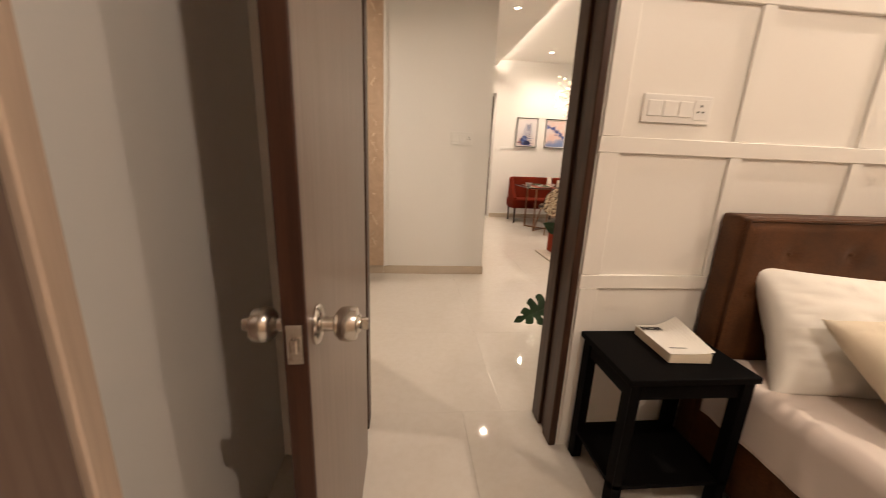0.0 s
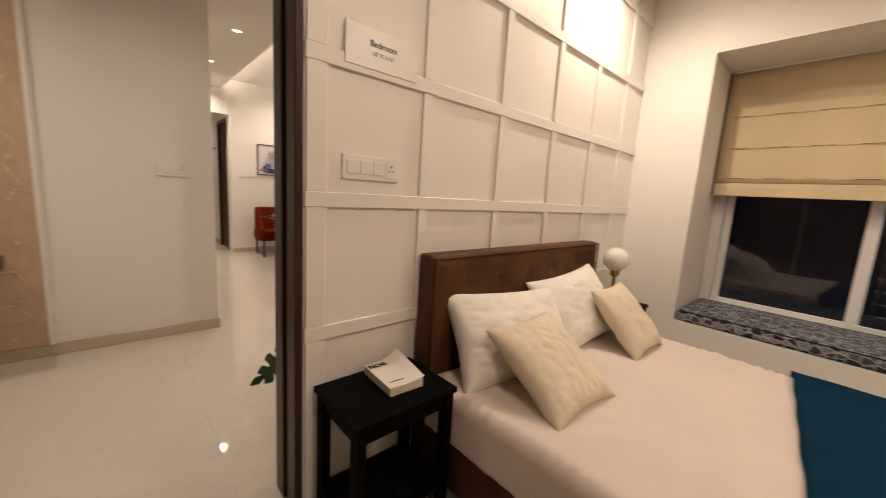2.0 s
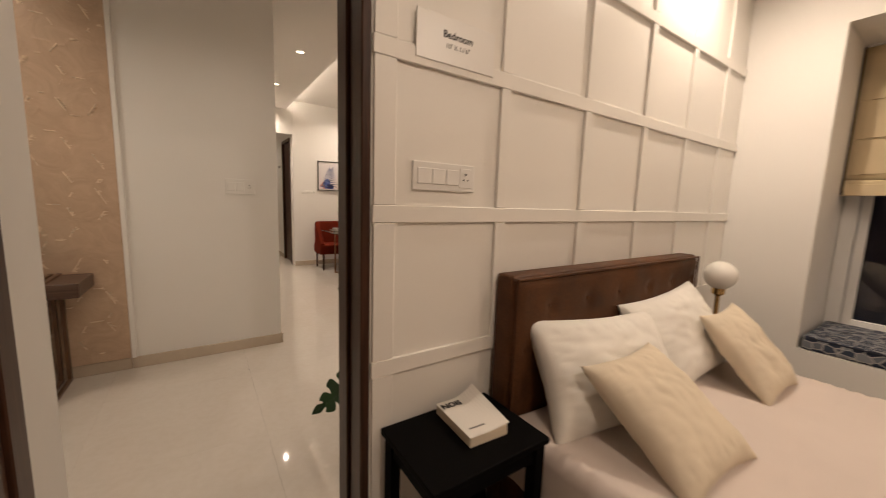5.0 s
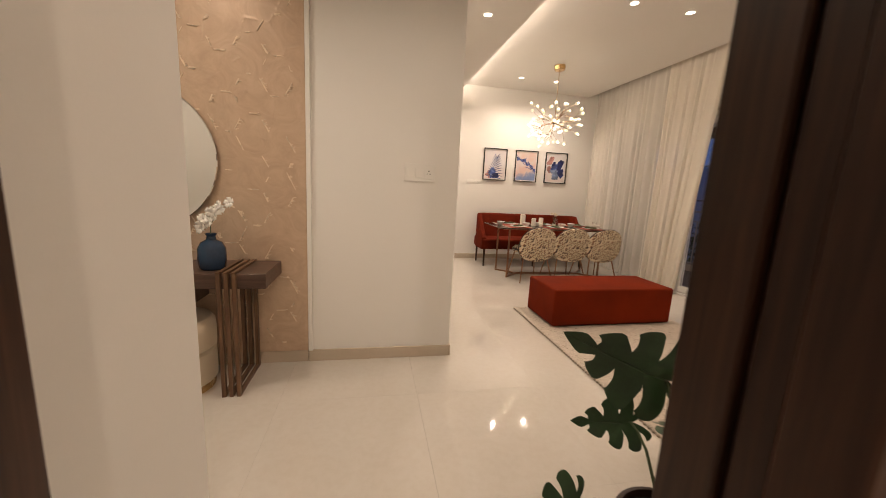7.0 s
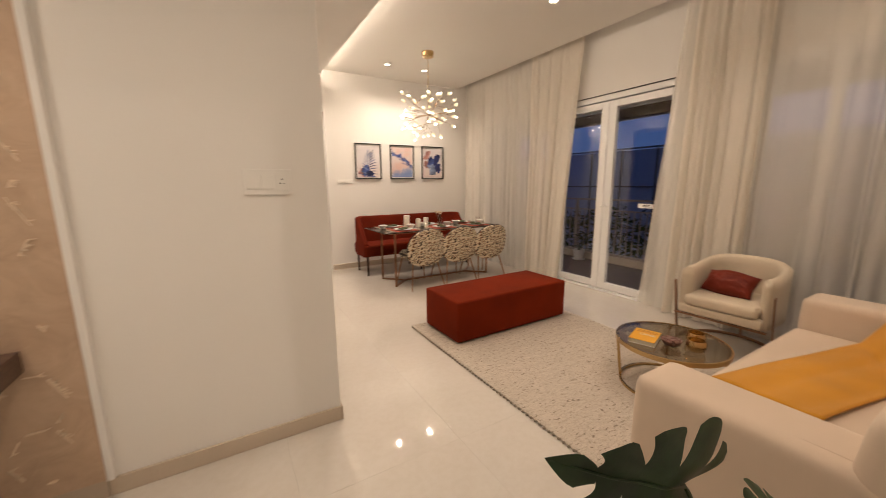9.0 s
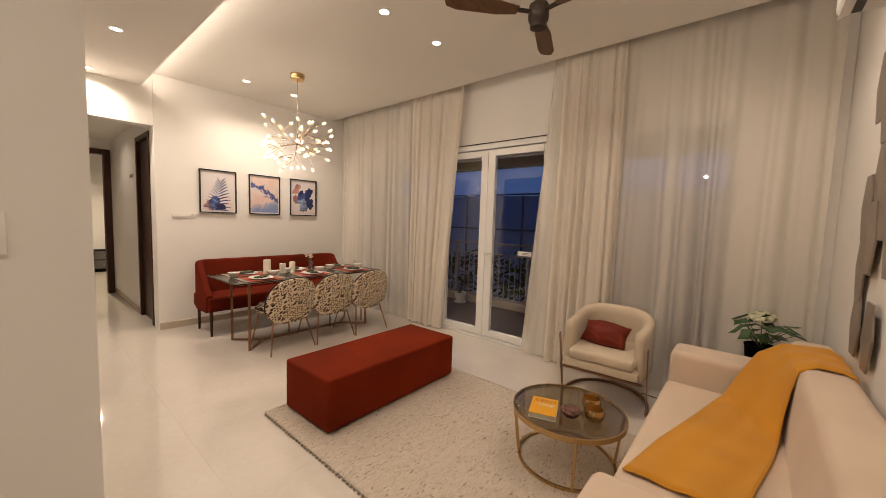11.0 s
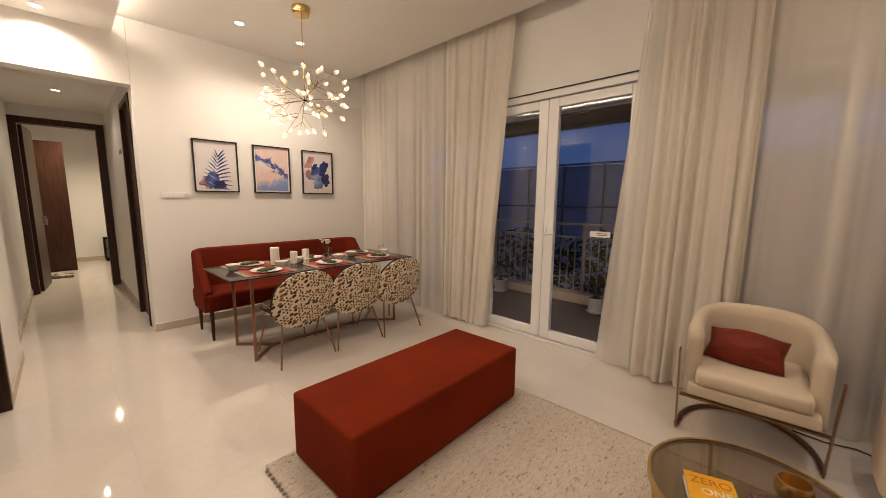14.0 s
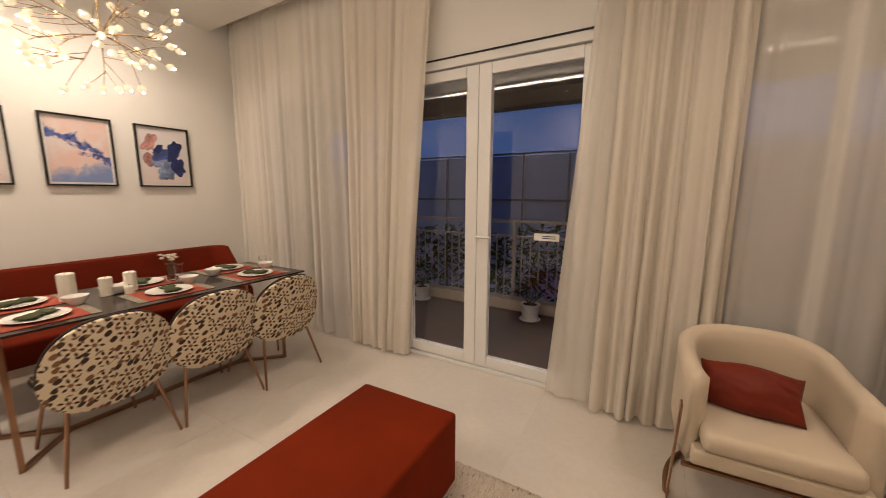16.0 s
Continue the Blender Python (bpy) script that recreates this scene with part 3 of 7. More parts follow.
def bed():
    ob = thing("bed", "double bed with tufted brown leather headboard", "bed", pose(0.385, 0, 0))
    W = 1.52
    hb = part("headboard", box((0, 2.87, 0.06), (W, 2.964, 1.03), 0.018, 3), LEATHER, ob, "buttoned brown leather headboard", True)

    def pad(u, v):
        x, z = 0.006 + (W - 0.012) * u, 0.45 + 0.572 * v
        s = min(1, 40 * min(u, 1 - u)) * min(1, 18 * (1 - v))
        y = 2.869 - 0.022 * s ** 0.5
        for i in range(12):
            for zz in (0.90, 0.74):
                d2 = ((x - (0.07 + i * 0.126)) ** 2 + (z - zz) ** 2) / 0.0008
                y += (0.013 if (i + (zz < 0.8)) % 2 else 0.0) * math.exp(-d2)
        y += 0.004 * noise.noise(Vector((x * 8, z * 8, 1)))
        return (x, y, z)

    part("front_pad", sheet(pad, 120, 36, 0.004), LEATHER, ob, smooth="all")
    part("piping", tube([(0.008, 2.853, 0.45), (0.008, 2.853, 1.018), (W - 0.008, 2.853, 1.018), (W - 0.008, 2.853, 0.45)], 0.0055, 6), LEATHER, ob)
    for i in range(12):
        part("button", lathe([(0, -0.005), (0.007, -0.003), (0.009, 0.0), (0.007, 0.003), (0, 0.005)], 12, (0, 0, 0)), LEATHER, hb).matrix_basis = pose(0.07 + i * 0.126, 2.858, 0.90 if i % 2 else 0.74, 90)
    part("base", box((-0.01, 1.13, 0.05), (W + 0.01, 2.868, 0.31), 0.02, 2), LEATHER, ob, "dark brown leather bed base", True)
    part("mattress", box((0.0, 1.13, 0.312), (W, 2.835, 0.485), 0.05, 4), SHEET, ob, smooth=True)

    def cloth(u, v):
        """The sheet: over the top and down both long sides and the foot, gathered at its hem."""
        s = u * (W + 0.37) - 0.185
        y = 1.115 + 1.715 * v
        drop = 0.0
        x = s
        if s < 0:
            drop, x = -s, -0.024
        elif s > W:
            drop, x = s - W, W + 0.024
        r = 0.05
        edge = min(x + 0.024, W + 0.024 - x)
        z = 0.494 - drop
        if drop == 0 and edge < r:
            z -= r - math.sqrt(max(0, r * r - (r - edge) ** 2))
        elif drop:
            z -= r * 0.6
        g = min(1, drop * 5)
        x += (0.002 * math.sin(y * 61 + 2 * math.sin(y * 13)) + 0.008 * noise.noise(Vector((y * 7, s * 5, 2)))) * g * (-1 if s < W / 2 else 1)
        z += 0.010 * noise.noise(Vector((x * 3.2, y * 3.2, 0))) + 0.004 * noise.noise(Vector((x * 9 + y * 6, y * 8, 5))) + 0.012 * g * noise.noise(Vector((y * 4, 3, 1)))
        z += 0.007 * math.exp(-((y - 2.05 - 0.25 * x) ** 2) / 0.0006) * math.exp(-((x - 0.5) ** 2) / 0.06)
        pk = math.exp(-((edge - 0.03) / 0.05) ** 2) if drop == 0 else max(0, 1 - drop * 9)
        z += 0.006 * max(0, noise.noise(Vector((x * 2.2 - y * 3.4, x * 1.2 + y * 0.8, 4)))) ** 2 * 4 * (drop == 0)
        z += 0.0065 * pk * math.sin(y * 95 + 3 * math.sin(y * 17)) * (0.5 + noise.noise(Vector((y * 5, 0, 9))))
        return (x, y, z)

    part("bed_sheet", sheet(cloth, 120, 200, 0.004), SHEET, ob, "blush cotton sheet with gathered hem", "all")


bed()


def pillow(m, w, d, h, mat, label, seed, name="pillow"):
    ob = finish(cushion(w, d, h, 56, 2.6, 0.014, seed, 0.0, 0.10, 0.013), name, mat, None, "", "all")
    ob.matrix_world = m
    return tagged(ob, label, "pillow", "pillows on the bed")


def leaning(place, normal, roll):
    """A pose whose z axis is the normal, turned by roll about it from upright."""
    n = Vector(normal).normalized()
    up = (Vector((0, 0, 1)) - n * n.z).normalized()
    side = up.cross(n)
    return Matrix.Translation(place) @ Matrix((side, up, n)).transposed().to_4x4() @ pose(0, 0, 0, 0, 0, roll)


pillow(leaning((0.80, 2.715, 0.645), (-0.10, -0.84, 0.52), -3), 0.74, 0.45, 0.20, PILLOWWHITE, "large white cotton pillow leaning on the headboard", 1)
pillow(leaning((1.40, 2.715, 0.68), (-0.05, -0.84, 0.54), 5), 0.70, 0.45, 0.20, PILLOWWHITE, "large white cotton pillow leaning on the headboard", 5)
pillow(leaning((0.715, 2.455, 0.622), (-0.05, -0.56, 0.83), 3), 0.42, 0.46, 0.15, PILLOWCREAM, "square cream cushion leaning on a white pillow", 9, "cushion")
pillow(leaning((1.545, 2.475, 0.655), (-0.06, -0.74, 0.67), 4), 0.36, 0.43, 0.13, PILLOWCREAM, "square cream cushion tilted against the pillows", 14, "cushion")


def bed_runner():
    W = 1.52

    def f(u, v):
        s = u * (W + 0.62) - 0.31
        x, z = s, 0.512
        if s < -0.022:
            x, z = -0.036, 0.512 + (s + 0.022) - 0.02
        elif s > W + 0.022:
            x, z = W + 0.036, 0.512 - (s - W - 0.022) - 0.02
        y = 1.105 + 0.05 * min(max(s, 0), W) + (0.515 + 0.062 * min(max(s, 0), W)) * v + 0.005 * math.sin(s * 3.1) + (0.002 * math.sin(s * 21) if v in (0, 1) else 0)
        z += 0.005 * noise.noise(Vector((x * 5, y * 5, z * 4)))
        if abs(z - 0.512) > 0.02:
            x += (0.01 + 0.008 * math.sin(y * 30)) * (-1 if s < 0.5 else 1)
        return (0.385 + x, y, z)

    ob = thing("bed_throw", "dark teal woven throw across the bed", "throw")
    part("cloth", sheet(f, 80, 24, 0.006), TEAL, ob, smooth="all")
    for v in (0, 1):
        part("side_hem", tube([f(k / 80, v) for k in range(81)], 0.0045, 6), TEAL, ob, smooth="all")


bed_runner()


def globe_lamp():
    ob = thing("table_lamp", "brass table lamp with an opal glass globe", "lamp", pose(2.10, 2.80, 0.55))
    part("base", lathe([(0, 0), (0.06, 0), (0.062, 0.008), (0.05, 0.02), (0.03, 0.024), (0.012, 0.05), (0.012, 0.22), (0.034, 0.235), (0.036, 0.27), (0, 0.27)], 28), BRASS, ob, smooth=True)
    g = surface("opal_glass", (0.82, 0.79, 0.73), 0.15, vary=0.0, relief=0)
    part("shade", lathe([(0.0, 0.262)] + [(0.088 * math.sin(a), 0.35 - 0.088 * math.cos(a)) for a in [0.15 + i * (math.pi - 0.15) / 16 for i in range(16)]] + [(0, 0.438)], 28), g, ob, "white opal globe", "all")


globe_lamp()


def bay_window():
    ob = thing("window_1", "white upvc sliding window with dark night panes", "window", kind="structure")
    x0, x1 = 3.27, 3.34
    part("window_frame", box((x0, 0.662, 0.432), (x1, 0.74, 2.398), 0.004, 1), UPVC, ob)
    part("window_frame", box((x0, 2.43, 0.432), (x1, 2.508, 2.398), 0.004, 1), UPVC, ob)
    part("window_frame", box((x0, 0.742, 0.432), (x1, 2.428, 0.50), 0.004, 1), UPVC, ob)
    part("window_frame", box((x0, 0.742, 2.33), (x1, 2.428, 2.398), 0.004, 1), UPVC, ob)
    for a, b2, xx in ((0.745, 1.62, 3.275), (1.55, 2.425, 3.305)):
        sash = part("sash", box((xx, a, 0.503), (xx + 0.028, a + 0.05, 2.326), 0.003, 1), UPVC, ob)
        part("stile", box((xx, b2 - 0.05, 0.503), (xx + 0.028, b2, 2.326), 0.003, 1), UPVC, sash)
        part("rail", box((xx, a + 0.051, 0.503), (xx + 0.028, b2 - 0.051, 0.55), 0.003, 1), UPVC, sash)
        part("pane", box((xx + 0.011, a + 0.051, 0.551), (xx + 0.017, b2 - 0.051, 2.30)), PANE, sash).visible_shadow = False
    grille = tagged(new("window_grille"), "black metal bars outside the bedroom window", "window grille")
    for i in range(15):
        part("bar", bar((3.43, 0.70, 0.52 + i * 0.092), (3.43, 1.5, 0.52 + i * 0.092), 0.012), CHROME, grille)
    for y in (0.72, 1.12, 1.48):
        part("post", bar((3.43, y, 0.45), (3.43, y, 1.9), 0.02), BLACKMETAL, grille)
    night = surface("night_wall", (0.02, 0.02, 0.025), 0.9)
    structure("backdrop_night", box((4.4, -2, -1), (4.45, 2.9, 4)), night, "dark night beyond the bedroom window", "backdrop")


bay_window()


def roman_blind():
    ob = thing("roman_blind", "lowered beige linen roman blind", "blind", pose(3.14, 0, 0))
    linen = surface("beige_linen", (0.66, 0.54, 0.345), 0.9, vary=0.07, scale=2.5, grain=380, relief=0.2)
    top = 2.385
    part("panel", sheet(lambda u, v: (-0.004 + 0.004 * noise.noise(Vector((u * 5, v * 3, 2))), 0.66 + 1.85 * u, 1.53 + (top - 1.53) * v), 30, 16, 0.003), linen, ob, smooth="all")
    stitch = surface("brown_stitching", (0.22, 0.15, 0.08), 0.9)
    for z in (2.045, 1.80, 1.565):
        part("seam", tube([(-0.0105, 0.665, z), (-0.0105, 2.505, z)], 0.004, 6), linen, ob)
        for k in range(8):
            y = 0.68 + 0.235 * k + 0.04 * noise.noise(Vector((k * 1.7, z, 0)))
            part("stitch", tube([(-0.0145, y, z + 0.002), (-0.0145, y + 0.12, z + 0.002)], 0.0018, 5), stitch, ob)
    part("fold", box((-0.035, 0.655, 1.455), (-0.006, 2.512, 1.528), 0.012, 3), linen, ob, smooth=True)
    part("hem", box((-0.046, 0.66, 1.425), (-0.037, 2.508, 1.50), 0.004, 2), linen, ob)
    part("head_rail", box((-0.02, 0.662, 2.386), (0.03, 2.508, 2.399), 0.002, 1), UPVC, ob)
    for y in (0.67, 2.50):
        part("border", box((-0.05, y - 0.006, 1.43), (-0.047, y + 0.006, 2.38)), surface("dark_braid", (0.06, 0.04, 0.025), 0.9), ob, "dark braid trim")


roman_blind()


def window_cushion():
    m, nt, b = tree("navy_hexagon_print")
    co = nt.nodes.new("ShaderNodeTexCoord")
    mp = nt.nodes.new("ShaderNodeMapping")
    mp.inputs["Scale"].default_value = (26, 11, 15)
    nt.links.new(co.outputs["Object"], mp.inputs["Vector"])
    v = nt.nodes.new("ShaderNodeTexVoronoi")
    v.feature = "DISTANCE_TO_EDGE"
    v.inputs["Scale"].default_value, v.inputs["Randomness"].default_value = 1.6, 0.7
    v2 = nt.nodes.new("ShaderNodeTexVoronoi")
    v2.inputs["Scale"].default_value, v2.inputs["Randomness"].default_value = 1.6, 0.7
    nt.links.new(mp.outputs["Vector"], v.inputs["Vector"])
    nt.links.new(mp.outputs["Vector"], v2.inputs["Vector"])
    sep = nt.nodes.new("ShaderNodeSeparateColor")
    nt.links.new(v2.outputs["Color"], sep.inputs["Color"])
    c = ramp(nt, sep.outputs["Red"], ((0.0, (0.010, 0.016, 0.035)), (0.45, (0.03, 0.045, 0.075)), (0.62, (0.07, 0.085, 0.12)), (1.0, (0.22, 0.23, 0.25))))
    c = mix(nt, (0.40, 0.39, 0.38), c, ramp(nt, v.outputs["Distance"], ((0.03, (0, 0, 0)), (0.075, (1, 1, 1)))))
    nt.links.new(c, b.inputs["Base Color"])
    b.inputs["Roughness"].default_value = 0.9
    ob = thing("seat_cushion", "navy and grey geometric window seat cushion", "cushion")
    part("pad", box((2.618, 0.675, 0.431), (3.262, 2.495, 0.52), 0.022, 3), m, ob, smooth=True)
    tubey = [(2.620, 0.69, 0.512), (2.620, 2.48, 0.512)]
    part("piping", tube(tubey, 0.005, 6), surface("navy_piping", (0.012, 0.016, 0.03), 0.8), ob)


window_cushion()


def oval_mirror():
    ob = thing("wall_mirror", "tall pill-shaped mirror with a thin black frame", "mirror", pose(1.76, 0.172, 1.345))
    w, h = 0.31, 0.54
    n = 20
    pts = [(w * math.cos(a), h - w + w * math.sin(a)) for a in [math.pi * i / n for i in range(n + 1)]] + [(w * math.cos(a), -(h - w) + w * math.sin(a)) for a in [math.pi + math.pi * i / n for i in range(n + 1)]]
    part("frame", tube([(x, 0.016, z) for x, z in pts], 0.0055, 8, None, True), BLACKMETAL, ob, smooth="all")
    bm = bmesh.new()
    bm.faces.new([bm.verts.new((x, 0.014, z)) for x, z in pts])
    r = bmesh.ops.extrude_face_region(bm, geom=bm.faces[:])
    for g in r["geom"]:
        if isinstance(g, bmesh.types.BMVert):
            g.co.y -= 0.012
    part("mirror_glass", bm, MIRROR, ob)


oval_mirror()


def area_rug(name, label, x0, y0, x1, y1, mat, fringe=False, thick=0.012):
    ob = thing(name, label, "rug", pose(0, 0, 0.001))

    def f(u, v):
        x, y = x0 + (x1 - x0) * u, y0 + (y1 - y0) * v
        if fringe:
            x += 0.004 * math.sin(y * 140) * (u in (0, 1))
        return (x, y, thick + 0.0015 * noise.noise(Vector((x * 30, y * 30, 0))))

    part("rug_body", sheet(f, 60, 160 if fringe else 60, thick), mat, ob, smooth="all")
    if fringe:
        tw = surface("rug_yarn", (0.33, 0.28, 0.22), 0.95, vary=0.2)
        bm = lathe([(0, 0), (0.008, 0.004), (0.010, 0.009), (0.006, 0.014), (0, 0.015)], 6)
        first = None
        n = int((y1 - y0) / 0.034)
        for i in range(n):
            k = part("tassel_knot", bm, tw, ob) if first is None else new("tassel_knot", first.data)
            first = first or k
            k.parent = ob
            k.matrix_basis = pose(x0 - 0.008, y0 + 0.02 + i * 0.034, 0, 0, 0, i * 37)
    return ob


def rug_pattern():
    m, nt, b = tree("distressed_grey_rug")
    n1, n2 = add_noise(nt, 9, 8, 0.75, (1, 1, 1), 1.5), add_noise(nt, 60, 4, 0.7)
    c = ramp(nt, n1, ((0.38, (0.07, 0.075, 0.085)), (0.46, (0.30, 0.28, 0.25)), (0.54, (0.50, 0.45, 0.38)), (0.64, (0.14, 0.14, 0.145))))
    c = mix(nt, c, ramp(nt, n2, ((0.3, (0.7, 0.7, 0.7)), (0.7, (1, 1, 1)))), 1.0, "MULTIPLY")
    nt.links.new(c, b.inputs["Base Color"])
    b.inputs["Roughness"].default_value = 0.95
    bump(nt, b, n2, 0.5, 0.004)
    return m


bed_rug = area_rug("bedroom_rug", "distressed grey patterned rug beside the bed", 0.55, 0.40, 2.10, 1.04, rug_pattern())
part("binding", box((0.545, 0.393, 0), (2.105, 0.402, 0.014), 0.003, 1), BLACKMETAL, bed_rug, "dark bound edge")


# ---- plants ----
HEART = [(0.0, 1.0), (0.10, 0.84), (0.22, 0.65), (0.35, 0.42), (0.44, 0.18), (0.44, -0.08), (0.34, -0.27), (0.17, -0.32), (0.012, -0.03)]


def heart(t):
    """The margin of half a leaf, t from the tip 0 to the stalk joint 1."""
    f = min(max(t, 0), 1) * (len(HEART) - 1)
    i = min(int(f), len(HEART) - 2)
    p = [Vector(HEART[min(max(k, 0), len(HEART) - 1)]) for k in (i - 1, i, i + 1, i + 2)]
    q = f - i
    return 0.5 * (2 * p[1] + (p[2] - p[0]) * q + (2 * p[0] - 5 * p[1] + 4 * p[2] - p[3]) * q * q + (3 * p[1] - p[0] - 3 * p[2] + p[3]) * q ** 3)


def monstera_leaf(size, seed, droop=0.22, cut=1.0):
    """A heart-shaped blade slit between its side veins; stalk joint at the origin, tip along +y."""
    rnd = random.Random(seed)
    bm = bmesh.new()

    def put(x, y):
        r = math.hypot(x, y - 0.35)
        return bm.verts.new((x * size, y * size, size * (-droop * r * r + 0.15 * abs(x) + 0.05 * noise.noise(Vector((x * 3, y * 3, seed))))))

    for s in (1, -1):
        stops = [0.0] + [k / 5.4 * 0.92 + rnd.uniform(-0.02, 0.02) for k in range(1, 5)] + [1.0]
        for a, b2 in zip(stops, stops[1:]):
            reach = rnd.uniform(0.93, 1.05)
            deep = rnd.uniform(0.28, 0.5)
            rows = []
            for j in range(13):
                q = j / 12
                k = max(0.0, (q - deep) / (1 - deep))
                gap = 0.30 * (b2 - a) * cut * math.sqrt(k) * (1 - 0.45 * k)
                row = []
                for m in range(7):
                    g = m / 6
                    lo, hi = a + (gap if a > 0 else 0), b2 - (gap if b2 < 1 else 0)
                    t = lo + (hi - lo) * g
                    root = Vector((0.0, max(0.0, 0.93 - 1.35 * (a + (b2 - a) * g))))
                    edge = heart(t)
                    q2 = q * (1 - 0.13 * q * abs(2 * g - 1) ** 3 * cut) * (1 + (reach - 1) * q)
                    p = root.lerp(edge, q2) + Vector((0, -0.05 * math.sin(math.pi * q)))
                    row.append(put(s * max(p.x, 0.0), p.y))
                rows.append(row)
            for A, B in zip(rows, rows[1:]):
                for m in range(6):
                    f = (A[m], B[m], B[m + 1], A[m + 1])
                    bm.faces.new(f if s < 0 else f[::-1])
    rib = [(0, size * y, size * (-droop * (y - 0.35) ** 2 + 0.05 * noise.noise(Vector((0, y * 3, seed)))) + 0.001) for y in (-0.03, 0.2, 0.4, 0.6, 0.8, 0.96)]
    under = bmesh.ops.duplicate(bm, geom=bm.verts[:] + bm.edges[:] + bm.faces[:])["geom"]
    for g in under:
        if isinstance(g, bmesh.types.BMVert):
            g.co.z -= 0.0012
    tube([Vector(p) for p in rib], [size * 0.014, size * 0.012, size * 0.010, size * 0.008, size * 0.006, size * 0.003], 5, bm)
    return bm


def facing(place, way, normal):
    """A pose whose y axis runs along way and whose z axis is as near the normal as it can be."""
    y = Vector(way).normalized()
    n = Vector(normal)
    z = (n - y * n.dot(y)).normalized()
    return Matrix.Translation(place) @ Matrix((y.cross(z), y, z)).transposed().to_4x4()


def pot_profile(r0, r1, h):
    return [(0, 0), (r0, 0), (r0 + 0.004, 0.006), (r1, h - 0.012), (r1 + 0.004, h - 0.004), (r1, h), (r1 - 0.012, h), (r1 - 0.014, h - 0.03), (0, h - 0.03)]


def monstera(name, label, m, pot_r, pot_h, leaves, pot_mat, stand=0.0, dots=False, cut=1.0):
    ob = thing(name, label, "plant", m)
    pot = part("pot", lathe(pot_profile(pot_r * 0.78, pot_r, pot_h), 36, (0, 0, stand)), pot_mat, ob, smooth=True)
    part("soil", lathe([(0, pot_h - 0.022), (pot_r - 0.016, pot_h - 0.025)], 20, (0, 0, stand)), SOIL, ob)
    if dots:
        bm = lathe([(0, 0.004), (0.006, 0.003), (0.009, 0)], 8)
        data = None
        for row in range(7):
            for k in range(22):
                a = (k + 0.5 * (row % 2)) * math.tau / 22
                z = stand + 0.06 + row * 0.026
                rr = pot_r * (0.78 + 0.22 * (z - stand) / pot_h) + 0.001
                d = part("boss", bm, pot_mat, pot) if data is None else new("boss", data)
                data = data or d.data
                d.parent = pot
                d.matrix_basis = Matrix.Translation((rr * math.cos(a), rr * math.sin(a), z)) @ Matrix.Rotation(a, 4, "Z") @ Matrix.Rotation(math.pi / 2, 4, "Y")
        part("saucer", lathe([(0, 0.001), (pot_r * 1.0, 0.001), (pot_r * 1.15, 0.018), (pot_r * 1.12, 0.018), (pot_r * 0.98, 0.006), (0, 0.006)], 36), pot_mat, ob, smooth=True)
    for i, (x, y, z, size, tipway, normal) in enumerate(leaves):
        base = Vector((0.02 * math.cos(i * 2.1), 0.02 * math.sin(i * 2.1), stand + pot_h - 0.03))
        tip = Vector((x, y, z))
        midp = base.lerp(tip, 0.55) + Vector((0, 0, 0.22 * (tip - base).length))
        st = part("stalk", tube([base, base.lerp(midp, 0.5) + Vector((0, 0, 0.02)), midp, midp.lerp(tip, 0.6) + Vector((0, 0, 0.012)), tip], [0.006, 0.0055, 0.005, 0.004, 0.003], 7), STEM, ob, smooth="all")
        part("leaf", moved(monstera_leaf(size, i + 3, 0.22, cut), facing((x, y, z), tipway, normal)), LEAFGREEN, st, smooth="all")
    return ob


POT = surface("white_embossed_pot", (0.62, 0.54, 0.45), 0.4, vary=0.06)
monstera("potted_monstera", "leafy monstera in a dotted white pot in the corner", pose(2.29, 0.315, 0.0), 0.118, 0.215, [
    (0.08, 0.16, 0.37, 0.114, (-0.3, 0.8, -0.35), (-0.6, 0.2, 0.75)), (0.05, 0.11, 0.36, 0.106, (-0.6, 0.5, -0.5), (-0.7, 0.2, 0.65)), (0.0, 0.05, 0.41, 0.106, (-0.8, 0.1, -0.4), (-0.6, 0.3, 0.7)),
    (0.05, 0.11, 0.57, 0.114, (-0.3, 0.7, -0.45), (-0.6, 0.3, 0.7)), (0.02, 0.05, 0.65, 0.132, (-0.4, 0.6, -0.4), (-0.7, 0.3, 0.6)), (-0.03, 0.0, 0.64, 0.114, (-0.6, -0.3, -0.4), (-0.6, 0.3, 0.7)),
    (-0.01, -0.01, 0.78, 0.132, (-0.3, 0.7, -0.2), (-0.5, 0.2, 0.8)), (-0.07, -0.06, 0.80, 0.123, (-0.6, 0.3, -0.45), (-0.6, 0.3, 0.7)), (-0.08, -0.05, 0.86, 0.132, (-0.2, 0.7, 0.0), (-0.5, 0.2, 0.8)),
    (-0.18, -0.08, 0.97, 0.114, (-0.3, 0.2, 0.6), (-0.7, 0.5, 0.2)), (-0.25, -0.05, 0.88, 0.132, (-0.6, -0.2, -0.3), (-0.5, 0.4, 0.75)), (-0.40, -0.06, 0.91, 0.132, (-0.7, -0.15, 0.05), (-0.4, 0.4, 0.8)),
    (-0.50, -0.05, 0.89, 0.114, (-0.5, -0.1, -0.6), (-0.6, 0.5, 0.5)), (-0.30, -0.06, 0.58, 0.185, (-0.75, -0.1, -0.1), (-0.6, 0.65, 0.45)), (-0.10, 0.0, 0.47, 0.097, (-0.5, -0.3, 0.0), (-0.5, 0.3, 0.8))], POT, 0.012, True, 0.6)


